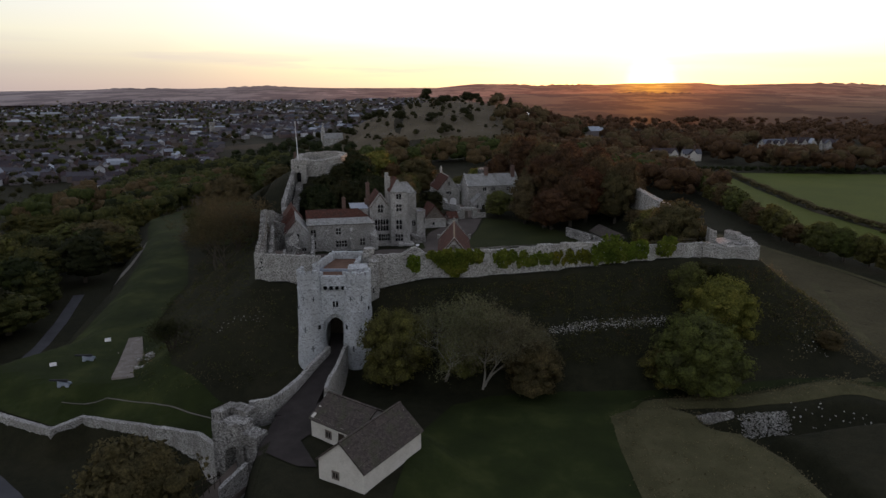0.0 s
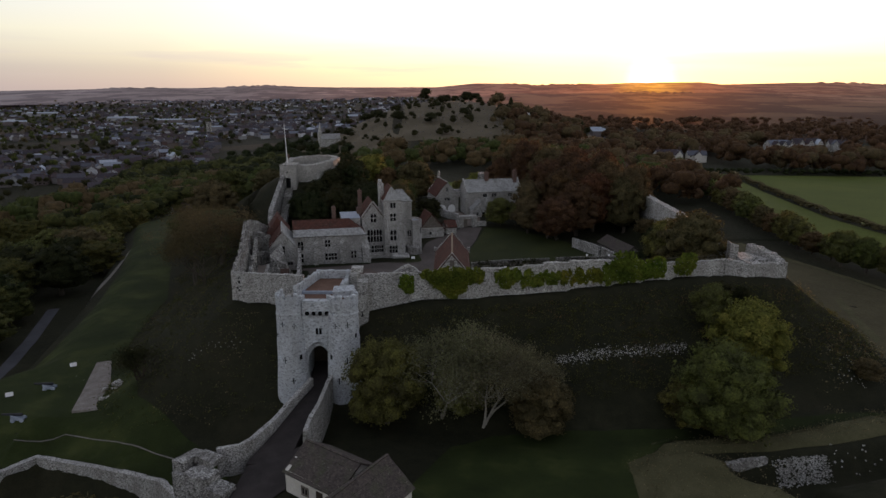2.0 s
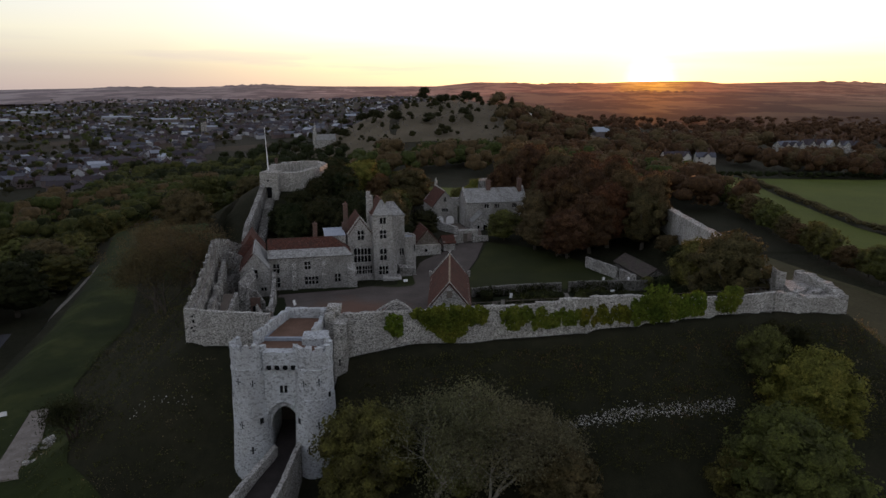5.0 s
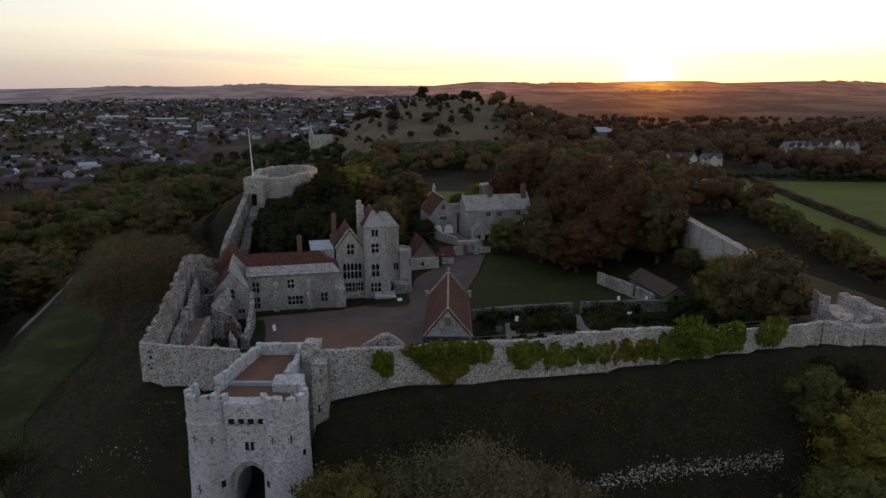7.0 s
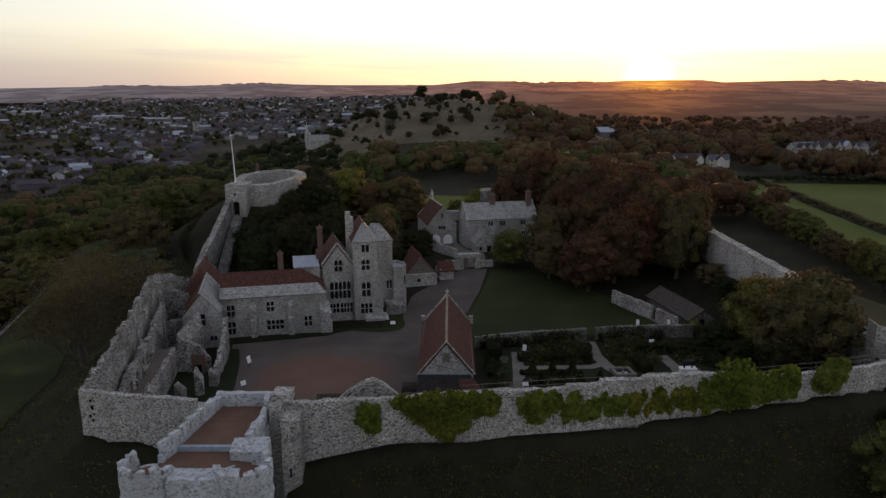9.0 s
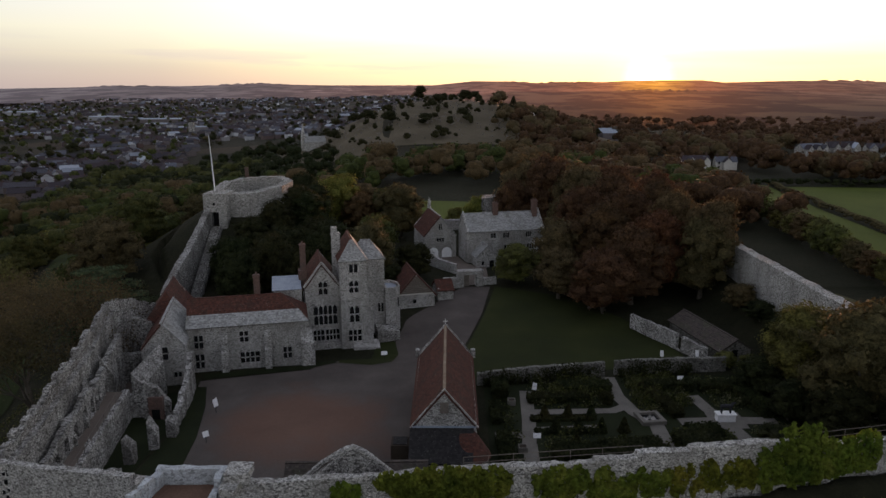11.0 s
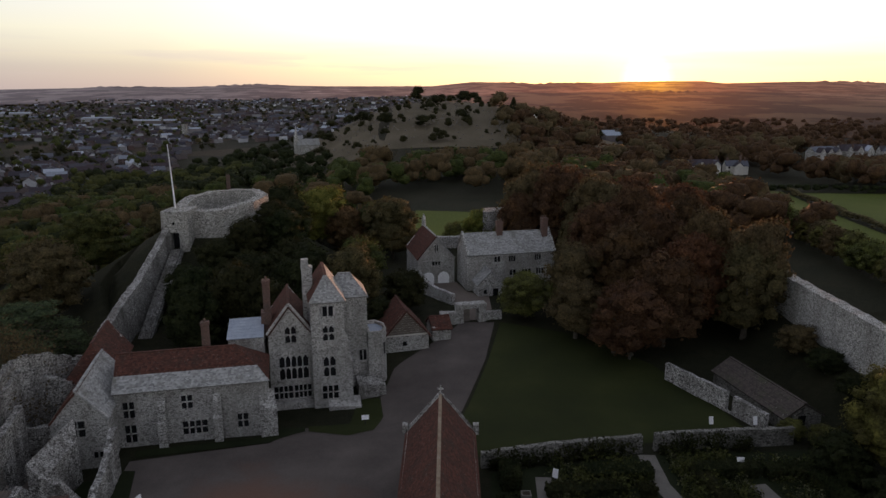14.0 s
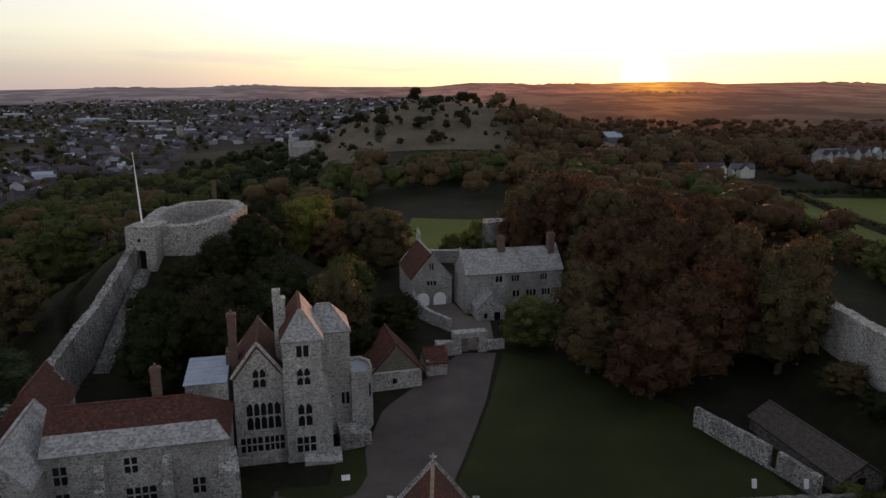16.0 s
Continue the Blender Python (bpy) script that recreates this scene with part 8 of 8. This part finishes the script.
# rough scrub and long grass on the banks, plants in the garden beds
def scrub(name, spots, material, label, size=0.13, per=10, spread=0.5, tall=0.6):
    r = np.random.RandomState(len(spots))
    s = np.array(spots)
    z = height(s[:, 0], s[:, 1])
    n = len(s) * per
    c = np.repeat(np.stack([s[:, 0], s[:, 1], z], 1), per, 0)
    k = np.repeat(r.uniform(0.4, 1.3, len(s)), per)[:, None]
    c = c + r.normal(size=(n, 3)) * np.array([spread, spread, 0.0]) * k + np.stack([np.zeros(n), np.zeros(n), r.uniform(0, tall, n) * k[:, 0]], 1)
    u = r.normal(size=(n, 3))
    u /= np.linalg.norm(u, axis=1)[:, None]
    v = np.cross(u, r.normal(size=(n, 3)))
    v /= np.linalg.norm(v, axis=1)[:, None]
    w = size * r.uniform(0.5, 1.6, n)[:, None]
    ob = new(name, quads_mesh(name, np.stack([c + u * w, c + v * w * .7, c - u * w, c - v * w * .7], 1).reshape(-1, 3), material))
    return tagged(ob, label, "scrub", kind="stuff")


def bank_spots(n, seed, x0, x1, y0, y1, lo=1.5, hi=16.0, clump=0.0):
    q = np.random.RandomState(seed)
    x, y = q.uniform(x0, x1, n * 6), q.uniform(y0, y1, n * 6)
    d = signed_distance(x, y, CASTLE)
    keep_ = (d > lo) & (d < hi)
    if clump:
        keep_ &= np.array([noise.noise(Vector((a * .13, b * .13, seed))) > clump for a, b in zip(x, y)])
    return list(zip(x[keep_][:n], y[keep_][:n]))


scrub("bank_scrub", bank_spots(3200, 3, -10, 78, 104, 136), M_L_GREEN, "dark rough scrub on the west bank", 0.10)
scrub("bank_scrub", bank_spots(500, 4, -10, 80, 104, 136, clump=0.12), M_L_BROWN, "brown dead bracken on the west bank", 0.11, 8, 0.6, 0.6)
scrub("bank_scrub", bank_spots(1700, 5, -75, -24, 112, 215, 1.5, 24), M_L_GREEN, "dark rough scrub on the north bank", 0.10)
scrub("bank_scrub", bank_spots(500, 6, -75, -24, 112, 215, 1.5, 24, 0.1), M_L_DRY, "pale dead grass on the north bank", 0.10, 8, 0.7, 0.5)
q = random.Random(31)
scrub("earthwork_grass", [(q.uniform(25, 46), q.uniform(72, 99)) for _ in range(700)] + [(33 + 70 * f + q.gauss(0, 1), 101.2 + 17 * f + q.gauss(0, 1.2)) for f in [q.random() for _ in range(500)]], M_L_DRY, "pale tufts of dry grass on the earthwork", 0.10, 7, 0.6, 0.25)
scrub("bank_grass", bank_spots(900, 7, 62, 100, 110, 200, 2.0, 24, -0.1), M_L_DRY, "pale long grass on the south-west spur", 0.16, 8, 0.8, 0.4)
GARDEN_BEDS = ((10, 150, 11, 165), (14.6, 159.6, 23.4, 160.6), (14.6, 162.4, 24, 167), (27.8, 158, 33, 169), (33, 160, 35, 168.5), (37.5, 159.5, 43.5, 168), (8, 141.5, 11, 146), (14, 141.5, 27, 150.5), (29.5, 144, 36.5, 153), (39.5, 146, 44.5, 153.5))
q = random.Random(9)
bed = []
for a, b, c, d in GARDEN_BEDS:
    bed += [(q.uniform(a, c), q.uniform(b, d)) for _ in range(int((c - a) * (d - b) * 3.2))]
q.shuffle(bed)
third = len(bed) // 3
scrub("garden_climbers", [(x, 165.9 + 0.2 * (x - 7.2)) for x in [q.uniform(8, 25) for _ in range(110)]] + [(x, 169.2 + 0.08 * (x - 27)) for x in [q.uniform(27.5, 38) for _ in range(70)]], M_L_DARK, "dark climbing plants against the garden wall", 0.15, 22, 0.3, 2.0)
scrub("garden_bushes", [(q.uniform(14, 44), q.uniform(141.5, 152)) for _ in range(90)] + [(q.uniform(15, 24), q.uniform(161, 167)) for _ in range(60)] + [(q.uniform(27.5, 34), q.uniform(160, 168.5)) for _ in range(60)], M_L_GREEN, "loose shrubs in the garden beds", 0.14, 34, 0.5, 1.6)
scrub("garden_plants", bed[:third], M_L_DARK, "dark green plants in the garden beds", 0.14, 16, 0.35, 0.9)
scrub("garden_plants", bed[third:2 * third], M_L_GREEN, "green plants in the garden beds", 0.13, 16, 0.35, 0.8)
scrub("garden_plants", bed[2 * third:], M_L_DRY, "faded brown plants in the garden beds", 0.12, 14, 0.35, 0.8)

# ---- roads, paths and fields outside ----
ribbon("road", [(-62, 62), (-66, 92), (-76, 100)], 7.0, M_ROAD, "grey asphalt lane at the foot of the outer wall", "road", lift=0.08)
ribbon("lane", [(-90.5, 120), (-93.5, 140), (-96.5, 158), (-101, 175), (-109, 200)], 3.0, M_ROAD, "narrow asphalt lane along the wood", "road", lift=0.08)
ribbon("terrace_path", [(-87.2, 150), (-88.5, 157), (-95, 188), (-101, 219), (-109, 252)], 1.2, M_PATH, "pale worn path on the grass terrace", lift=0.12)
ribbon("terrace_kerb", [(-67, 113.0), (-60, 115.2), (-50, 111.6), (-37, 105.2)], 0.16, M_PATH, "thin pale line along the terrace edge", lift=0.24)
ribbon("south_path", [(86, 128), (93, 150), (97, 166), (102, 184)], 2.0, M_DRYGRASS, "worn grass path along the south side", lift=0.08)
ribbon("south_track", [(126, 165), (121, 184.5), (117.3, 200.7), (112.3, 218), (108.5, 232), (104, 250)], 2.2, M_DRYGRASS, "pale track along the south side", lift=0.08)
ribbon("foot_path", [(13, 104.5), (24, 103.6), (36, 103.2), (50, 105), (62, 110), (78, 118)], 1.0, M_DRYGRASS, "pale dry verge along the foot of the bank", lift=0.1)
drape("front_lawn", [(-6, 70), (24, 70), (24.6, 88), (25.6, 97), (31.6, 101.6), (46, 104.6), (62, 109), (76, 113.4), (92, 118), (92, 121), (72, 115.4), (50, 109.4), (42, 107.4), (20, 106.6), (8, 105.5), (2, 102), (-3, 92)], M_TERRACE, "mown lawn before the bank", "lawn", step=0.6, lift=0.14)
drape("earthwork_top", [(25.4, 97), (31.6, 101.4), (38.2, 97.0), (42.6, 91.2), (45.6, 82), (46.6, 68), (24, 68), (24.6, 88)], M_DRYGRASS, "pale dry grass on the flat earthwork", "grass", step=0.6, lift=0.14)
ribbon("ditch_bank", [(33, 101.0), (46, 102.4), (62, 106.8), (76, 110.8), (104, 118.4)], 4.4, M_DRYGRASS, "pale dry grass along the ditch bank", "grass", lift=0.1)
drape("terrace_lawn", [(-96, 123), (-77, 113.2), (-65.6, 107.8), (-62.2, 111.8), (-53, 108.7), (-44, 104.2), (-38, 100), (-32, 96), (-29, 102), (-41, 112), (-50, 120), (-56, 134), (-65, 150), (-70, 184), (-82, 218), (-92, 238), (-101, 262), (-113, 300), (-125, 345), (-139, 388), (-147, 385), (-150, 353), (-129, 298), (-109.5, 252), (-97, 215), (-88, 180), (-83, 145)], M_TERRACE, "grass terrace with cannons along the outer bank", "lawn", step=0.8, lift=0.16)
drape("motte_grass", [(-63, 250), (-60, 264), (-66, 280), (-92, 288), (-92, 262), (-78, 248)], M_MEADOW, "green grass slope below the keep", "meadow", step=1.2, lift=0.12)
drape("slope_meadow", [(-130, 366), (-106, 338), (-84, 350), (-66, 376), (-72, 432), (-92, 442), (-121, 418)], M_MEADOW, "green grass slope behind the motte", "meadow", step=2.0, lift=0.3)
drape("south_slope", [(86, 122), (110, 140), (122, 168), (114, 212), (104, 250), (90, 262), (84, 220), (86, 180), (80, 142)], M_SLOPE, "rough brown grass slope along the south side", "grass", step=1.5, lift=0.05)
drape("yard", [(-26.4, 91), (-17.5, 97.0), (-13.5, 92), (-16.5, 89.0), (-19, 85), (-15.6, 78.2), (-18, 78.4), (-27.5, 84.8)], M_YARD, "dark worn yard by the barn", step=0.8, lift=0.16)
drape("pasture_far", [(168, 250), (240, 262), (340, 300), (430, 450), (300, 465), (194, 462), (179, 378), (167, 297)], M_FIELD, "bright green pasture", "field", step=6.0, lift=0.35)
drape("pasture_strip", [(138, 200), (166, 215), (161, 297), (171, 378), (187, 470), (162, 470), (141, 370), (129, 281), (127, 228)], M_FIELD, "green pasture strip beyond the hedgerow", "field", step=4.0, lift=0.2)
drape("field_behind", [(-8, 285), (30, 285), (32, 345), (-6, 352)], M_FIELD, "green field behind the castle", "field", step=2.5, lift=0.2)
drape("hill_grass", [(-160, 720), (-140, 630), (-60, 575), (60, 575), (150, 640), (165, 740), (70, 812), (-50, 812), (-130, 785)], M_HILLGRASS, "pale rough grass of the cemetery hill", "grass", step=9.0, lift=0.5)


# ---- stone slab, cannons ----
def slab_ruin():
    t = thing("stone_platform", "low ruined stone platform in the grass", "ruin", at=(-59, 130, -14))
    o = off(t)
    z = hz(-60, 128)
    part("slab", Geo(o).prism([(-61.0, 119.6), (-54.8, 120.2), (-54.6, 127), (-58.3, 127.4), (-64.6, 141.4), (-67.0, 140.6), (-63.0, 126.8)], z - 1.0, z + 0.25).rough(0.12), M_SLABS, t)
    q = random.Random(6)
    for k in range(16):
        x, y = -57.5 + q.uniform(-1.5, 2.6) + .2 * k * -.4, 123.2 + k * .55
        part("stone", Geo(o @ frame_at(x, y, q.uniform(0, 90))).box(-.5, -.35, z - .3, .5, .35, z + q.uniform(.4, .9)).rough(.12), M_STONE, t)


slab_ruin()


def cannon(x, y, ang):
    z = hz(x, y)
    t = thing("cannon", "black iron cannon on a pale blue-grey wheeled carriage", "cannon", "terrace cannons", at=(x, y, z))
    m = frame_at(0, 0, ang)
    part("barrel", Geo(m).tube([(1.2, 0, 1.15), (.9, 0, 1.15), (-.5, 0, 1.2), (-1.9, 0, 1.28), (-2.0, 0, 1.28)], [.20, .27, .22, .16, .19], 10), M_IRON, t, "black iron barrel")
    for s in (-.42, .42):
        part("cheek", Geo(m).prism([(-.5, s - .09), (1.5, s - .09), (1.5, s + .09), (-.5, s + .09)], .3, [1.2, .6, .6, 1.2]), M_LEAD, t, "pale blue-grey cheek")
        for xx in (-.2, 1.2):
            w = Geo(m @ Matrix.Translation((xx, s * 1.4, .35)) @ Matrix.Rotation(radians(90), 4, "X"))
            part("wheel", w.cyl(0, 0, .35, -.08, .35, .08, 14), M_LEAD, t)
    part("bed", Geo(m).box(-.4, -.4, .25, 1.4, .4, .42), M_LEAD, t)


cannon(-70.4, 129.0, 8)
cannon(-69.0, 117.2, 5)
for x, y in ((-75, 125.5), (-70.8, 139)):
    sign(x, y, 1.2, .7, 30, .35, "low pale notice slab in the grass")

# chalky retaining rubble on the bank and in the ditch
def rubble(spots, label, name="rubble_wall"):
    g = Geo()
    q = random.Random(len(spots))
    for x, y, s in spots:
        z = hz(x, y)
        g.add(*[(lambda m: ([tuple(m @ Vector(p)) for p in ((-1, -1, -1), (1, -1, -1), (1, 1, -1), (-1, 1, -1), (-.8, -.8, 1), (.7, -.8, .9), (.8, .7, 1), (-.7, .8, .8))], [(3, 2, 1, 0), (4, 5, 6, 7), (0, 1, 5, 4), (1, 2, 6, 5), (2, 3, 7, 6), (3, 0, 4, 7)]))(
            Matrix.Translation((x, y, z + s * .2)) @ Euler((q.uniform(-.4, .4), q.uniform(-.4, .4), q.uniform(0, 3))).to_matrix().to_4x4() @ Matrix.Diagonal((s, s * .8, s * .6, 1)))][0])
    return tagged(part(name, g, M_STONE), label, "rubble", kind="stuff")


q = random.Random(88)
rubble([(15.5 + 25 * f + q.gauss(0, .25), 116.2 + 4.0 * f + q.gauss(0, .45), q.uniform(.03, .11)) for f in [q.random() for _ in range(1000)]], "line of broken pale stones along the bank")
rubble([(46 + 8 * f + q.uniform(-.6, .6), 97.6 + .25 * 8 * f + q.uniform(-1.3, 1.1), q.uniform(.05, .13)) for f in [q.random() for _ in range(1300)]], "white chalk rubble face in the ditch")
rubble([(55 + 22 * q.random() ** 1.3, 100.2 + q.uniform(-.6, .6) + 3.0 * q.random(), q.uniform(.08, .18)) for _ in range(44)], "scattered white stones in the ditch")
rubble([(-42 + 9 * q.random(), 123 + q.uniform(-1, 1), q.uniform(.05, .12)) for _ in range(30)], "scattered stones at the bank's foot")
rubble([(66 + 5 * q.random(), 120 + 5 * q.random(), q.uniform(.05, .13)) for _ in range(40)], "scattered pale stones on the spur")
rubble([(-69 + 12 * q.random(), 121 + 20 * q.random(), q.uniform(.08, .2)) for _ in range(60)], "loose stones round the platform")
wall("ditch_revetment", [(38.6, 96.6, -13.0, -9.4), (44.8, 98.4, -13.0, -9.5)], 0.8, M_RUIN, "grey stone revetment in the ditch", jagged=0.2, seed=151)


# ---- town ----
def house_geo(g, w, d, h, roof):
    g[0].box(-w / 2, -d / 2, -1.5, w / 2, d / 2, h)
    g[0].add([(-w / 2, -d / 2, h), (-w / 2, d / 2, h), (-w / 2, 0, h + roof), (w / 2, -d / 2, h), (w / 2, d / 2, h), (w / 2, 0, h + roof)], [(0, 2, 1), (3, 4, 5)])
    o = .35
    g[1].slab((-w / 2 - o, -d / 2 - o, h - .2), (w / 2 + o, -d / 2 - o, h - .2), (w / 2 + o, 0, h + roof), (-w / 2 - o, 0, h + roof), .2)
    g[1].slab((w / 2 + o, d / 2 + o, h - .2), (-w / 2 - o, d / 2 + o, h - .2), (-w / 2 - o, 0, h + roof), (w / 2 + o, 0, h + roof), .2)


TOWN = []
for k, (w, d, h, rf) in enumerate(((10, 7.5, 5.2, 2.8), (8, 8, 5.4, 3.2), (15, 8, 5.0, 2.9), (9, 9, 3.0, 2.6), (20, 8.5, 5.4, 3.0))):
    a, b, c = Geo(), Geo(), Geo()
    house_geo((a, b), w, d, h, rf)
    c.box(w * .3, -.4, h + rf * .5, w * .3 + .9, .4, h + rf + .9)
    TOWN.append((a, b, c, w, d, h))


def town():
    q = random.Random(1234)
    first = {}
    placed = []
    far = (Geo(), Geo())
    n = 0
    tries = 0
    while len(placed) < 2300 and tries < 60000:
        tries += 1
        y = 400 + 2430 * q.random() ** 1.5
        x = -y * q.uniform(0.02, 0.74)
        if y < 1000 and x > max(-0.31 * y, -190 - 0.28 * (y - 346)) - 10:
            continue
        if noise.noise(Vector((x / 160, y / 200, 3))) < -0.12:
            continue
        cell = (round(x / 13), round(y / 13))
        if cell in first.setdefault("cells", set()):
            continue
        first["cells"].add(cell)
        placed.append((x, y))
        street = 40 * math.sin(x / 330 + y / 410)
        ang = street + q.choice((0, 90)) + q.uniform(-6, 6)
        k = q.choice((0, 0, 1, 2, 2, 3, 4))
        z = hz(x, y)
        if y < 820 and n < 200:
            n += 1
            m = frame_at(x, y, ang, z)
            if k in first:
                copy_thing(first[k], m)
                continue
            a, b, c, w, d, h = TOWN[k]
            t = thing("town_house", "small town house with a pitched roof among trees", "house", "town houses")
            wl_ = part("wall", a, M_TOWNWALL, t)
            part("roof", b, M_TOWNROOF, t)
            part("chimney", c, M_BRICK, t)
            for side in (-1, 1):
                for j in range(int(w // 3)):
                    for lev in range(2 if h > 4 else 1):
                        xx = -w / 2 + 1.8 + j * 3.0
                        part("window", Geo().box(xx - .55, side * (d / 2 + .03) - .02, .9 + lev * 2.5, xx + .55, side * (d / 2 + .03) + .02, 2.1 + lev * 2.5), M_GLASS_AND_GAPS, wl_)
            t.matrix_basis = m
            first[k] = t
        else:
            a, b, c, w, d, h = TOWN[k]
            m = frame_at(x, y, ang, z)
            for src, dst in ((a, far[0]), (b, far[1])):
                dst.m = m
                dst.add(src.v, src.f)
    walls = tagged(part("far_town", far[0], M_TOWNWALL), "rows of distant town houses", "town", kind="stuff")
    part("roofs", far[1], M_TOWNROOF, walls)
    # large pale sheds
    for x, y, w, d, h, ang in ((-700, 1560, 60, 30, 7, 12), (-560, 1500, 80, 30, 7, 8), (-860, 1440, 50, 30, 7, 5), (-400, 1250, 30, 18, 7, 20), (-620, 1150, 34, 18, 6, -10), (-980, 1750, 70, 40, 7, 8), (-520, 1380, 40, 20, 6, 0), (-760, 1080, 26, 16, 6, 15)):
        t = thing("warehouse", "large pale-roofed shed in the town", "warehouse", "town sheds", at=(x, y, hz(x, y)))
        mm = frame_at(0, 0, ang)
        part("wall", Geo(mm).box(-w / 2, -d / 2, -3, w / 2, d / 2, h), M_TOWNWALL, t)
        part("roof", Geo(mm).slab((-w / 2, -d / 2, h), (w / 2, -d / 2, h), (w / 2, 0, h + 2), (-w / 2, 0, h + 2), .3).slab((w / 2, d / 2, h), (-w / 2, d / 2, h), (-w / 2, 0, h + 2), (w / 2, 0, h + 2), .3), M_LEAD, t, "pale sheet roof")
    t = thing("church_tower", "square church tower in the town", "church", at=(-380, 1160, hz(-380, 1160)))
    part("wall", Geo().box(-3.5, -3.5, -2, 3.5, 3.5, 18), M_RUIN, t)
    part("parapet", Geo().box(-3.8, -3.8, 18, 3.8, 3.8, 19.5), M_RUIN, t)


town()
q = random.Random(71)
woods("town_trees", scatter(440, -1400, -130, 470, 2000, 7, 13, 41, lambda x, y: -0.74 * y < x < -0.3 * y, 0.5), M_L_GREEN, 90, 1.1, "garden trees among the town houses")
woods("town_trees", scatter(170, -560, -180, 420, 900, 6, 11, 43, lambda x, y: -0.74 * y < x < -200 - 0.28 * (y - 346), 0.55), M_L_DARK, 150, 0.8, "garden trees among the town houses")
woods("town_trees", scatter(340, -1400, -60, 600, 2300, 7, 14, 42, lambda x, y: -0.74 * y < x < -0.1 * y, 0.5), M_L_DARK, 80, 1.2, "garden trees among the town houses")


# ---- buildings towards the sunrise ----
def country_house(x, y, ang, w, d, h, rf, wall_material, label, chimneys=2, gables=1):
    t = thing("country_house", label, "house", "country houses", at=(x, y, hz(x, y)))
    a, b = Geo(frame_at(0, 0, ang)), Geo(frame_at(0, 0, ang))
    house_geo((a, b), w, d, h, rf)
    for k in range(gables):
        mm = frame_at(0, 0, ang) @ Matrix.Translation((-w / 2 + (k + .5) * w / gables, -d / 2 - 1.5, 0)) @ Matrix.Rotation(radians(90), 4, "Z")
        a.m, b.m = mm, mm
        house_geo((a, b), 5, 5.5, h, rf * .9)
    wl_ = part("wall", a, wall_material, t)
    part("roof", b, M_TOWNROOF, t)
    m = frame_at(0, 0, ang)
    for k in range(int(w // 4)):
        for lev in range(2):
            xx = -w / 2 + 2 + k * 4
            part("window", Geo(m).box(xx - .6, -d / 2 - .06, 1 + lev * 2.7, xx + .6, -d / 2 + .02, 2.4 + lev * 2.7), M_GLASS_AND_GAPS, wl_)
    for k in range(chimneys):
        part("chimney", Geo(m).box(-w / 2 + 1 + k * (w - 3), -.5, h + rf * .4, -w / 2 + 2.2 + k * (w - 3), .5, h + rf + 1.8), M_BRICK, t)


country_house(172, 545, 8, 20, 9, 6, 3.5, M_RENDER, "pale-walled country house with grey roofs", 3, 2)
country_house(196, 552, -5, 14, 8, 5.5, 3.2, M_RENDER, "pale-walled country house with grey roofs", 2, 1)
country_house(300, 640, 15, 22, 10, 7.5, 4, M_STONE, "grey stone manor among trees", 3, 3)
country_house(330, 650, 5, 26, 10, 8, 4.5, M_STONE, "grey stone manor among trees", 4, 3)
country_house(362, 655, -10, 16, 9, 7, 4, M_STONE, "grey stone manor among trees", 2, 2)
country_house(124, 590, 20, 12, 8, 5, 3, M_RENDER, "pale-walled country house with grey roofs", 2, 1)
for k, (x, y, w, d) in enumerate(((166, 760, 16, 8), (172, 800, 14, 7))):
    t = thing("barn_roof", "long shed with a bright pale roof", "barn", "bright-roofed sheds", at=(x, y, hz(x, y)))
    part("wall", Geo(frame_at(0, 0, 10)).box(-w / 2, -d / 2, -2, w / 2, d / 2, 6), M_TOWNWALL, t)
    part("roof", Geo(frame_at(0, 0, 10)).slab((-w / 2, -d / 2, 6), (w / 2, -d / 2, 6), (w / 2, d / 2, 9), (-w / 2, d / 2, 9), .3), M_LEAD, t)
# White paint stands in for the sky's glint on the glass.
for x, y in ((98, 790), (106, 792)):
    t = thing("glasshouse", "long glasshouse roof, the sky's glint painted white", "glasshouse", "glasshouses", at=(x, y, hz(x, y)))
    mm = frame_at(0, 0, 68)
    part("wall", Geo(mm).box(-17, -2.5, -1, 17, 2.5, 3), M_WHITE, t)
    part("roof", Geo(mm).slab((-17, -2.8, 3), (17, -2.8, 3), (17, 2.8, 5), (-17, 2.8, 5), .2), M_WHITE, t)


# ---- cemetery hill ----
def cemetery():
    g = Geo()
    q = random.Random(17)
    for k in range(900):
        x, y = q.uniform(-190, 130), q.uniform(590, 800)
        if np.hypot((x + 22) / 180, (y - 790) / 240) > 0.9:
            continue
        row = round(y / 6) * 6 + q.uniform(-.4, .4)
        z = hz(x, row)
        s = q.uniform(.7, 1.4)
        g.box(x - .5 * s, row - .12, z - .3, x + .5 * s, row + .12, z + 1.1 * s)
    tagged(part("gravestones", g, M_SLABS), "many small pale gravestones on the hill", "gravestones", kind="stuff")
    t = thing("cemetery_chapel", "grey stone cemetery chapel with a thin spire", "chapel", at=(-108, 690, hz(-108, 690)))
    a, b = Geo(frame_at(0, 0, 20)), Geo(frame_at(0, 0, 20))
    house_geo((a, b), 18, 8, 6, 5)
    part("wall", a, M_STONE, t)
    part("roof", b, M_SLATE, t)
    part("spire", Geo(frame_at(0, 0, 20)).box(-11.5, -2, -1, -8, 2, 11).cyl(-9.7, 0, 2, 11, .1, 22, 8), M_STONE, t)


cemetery()
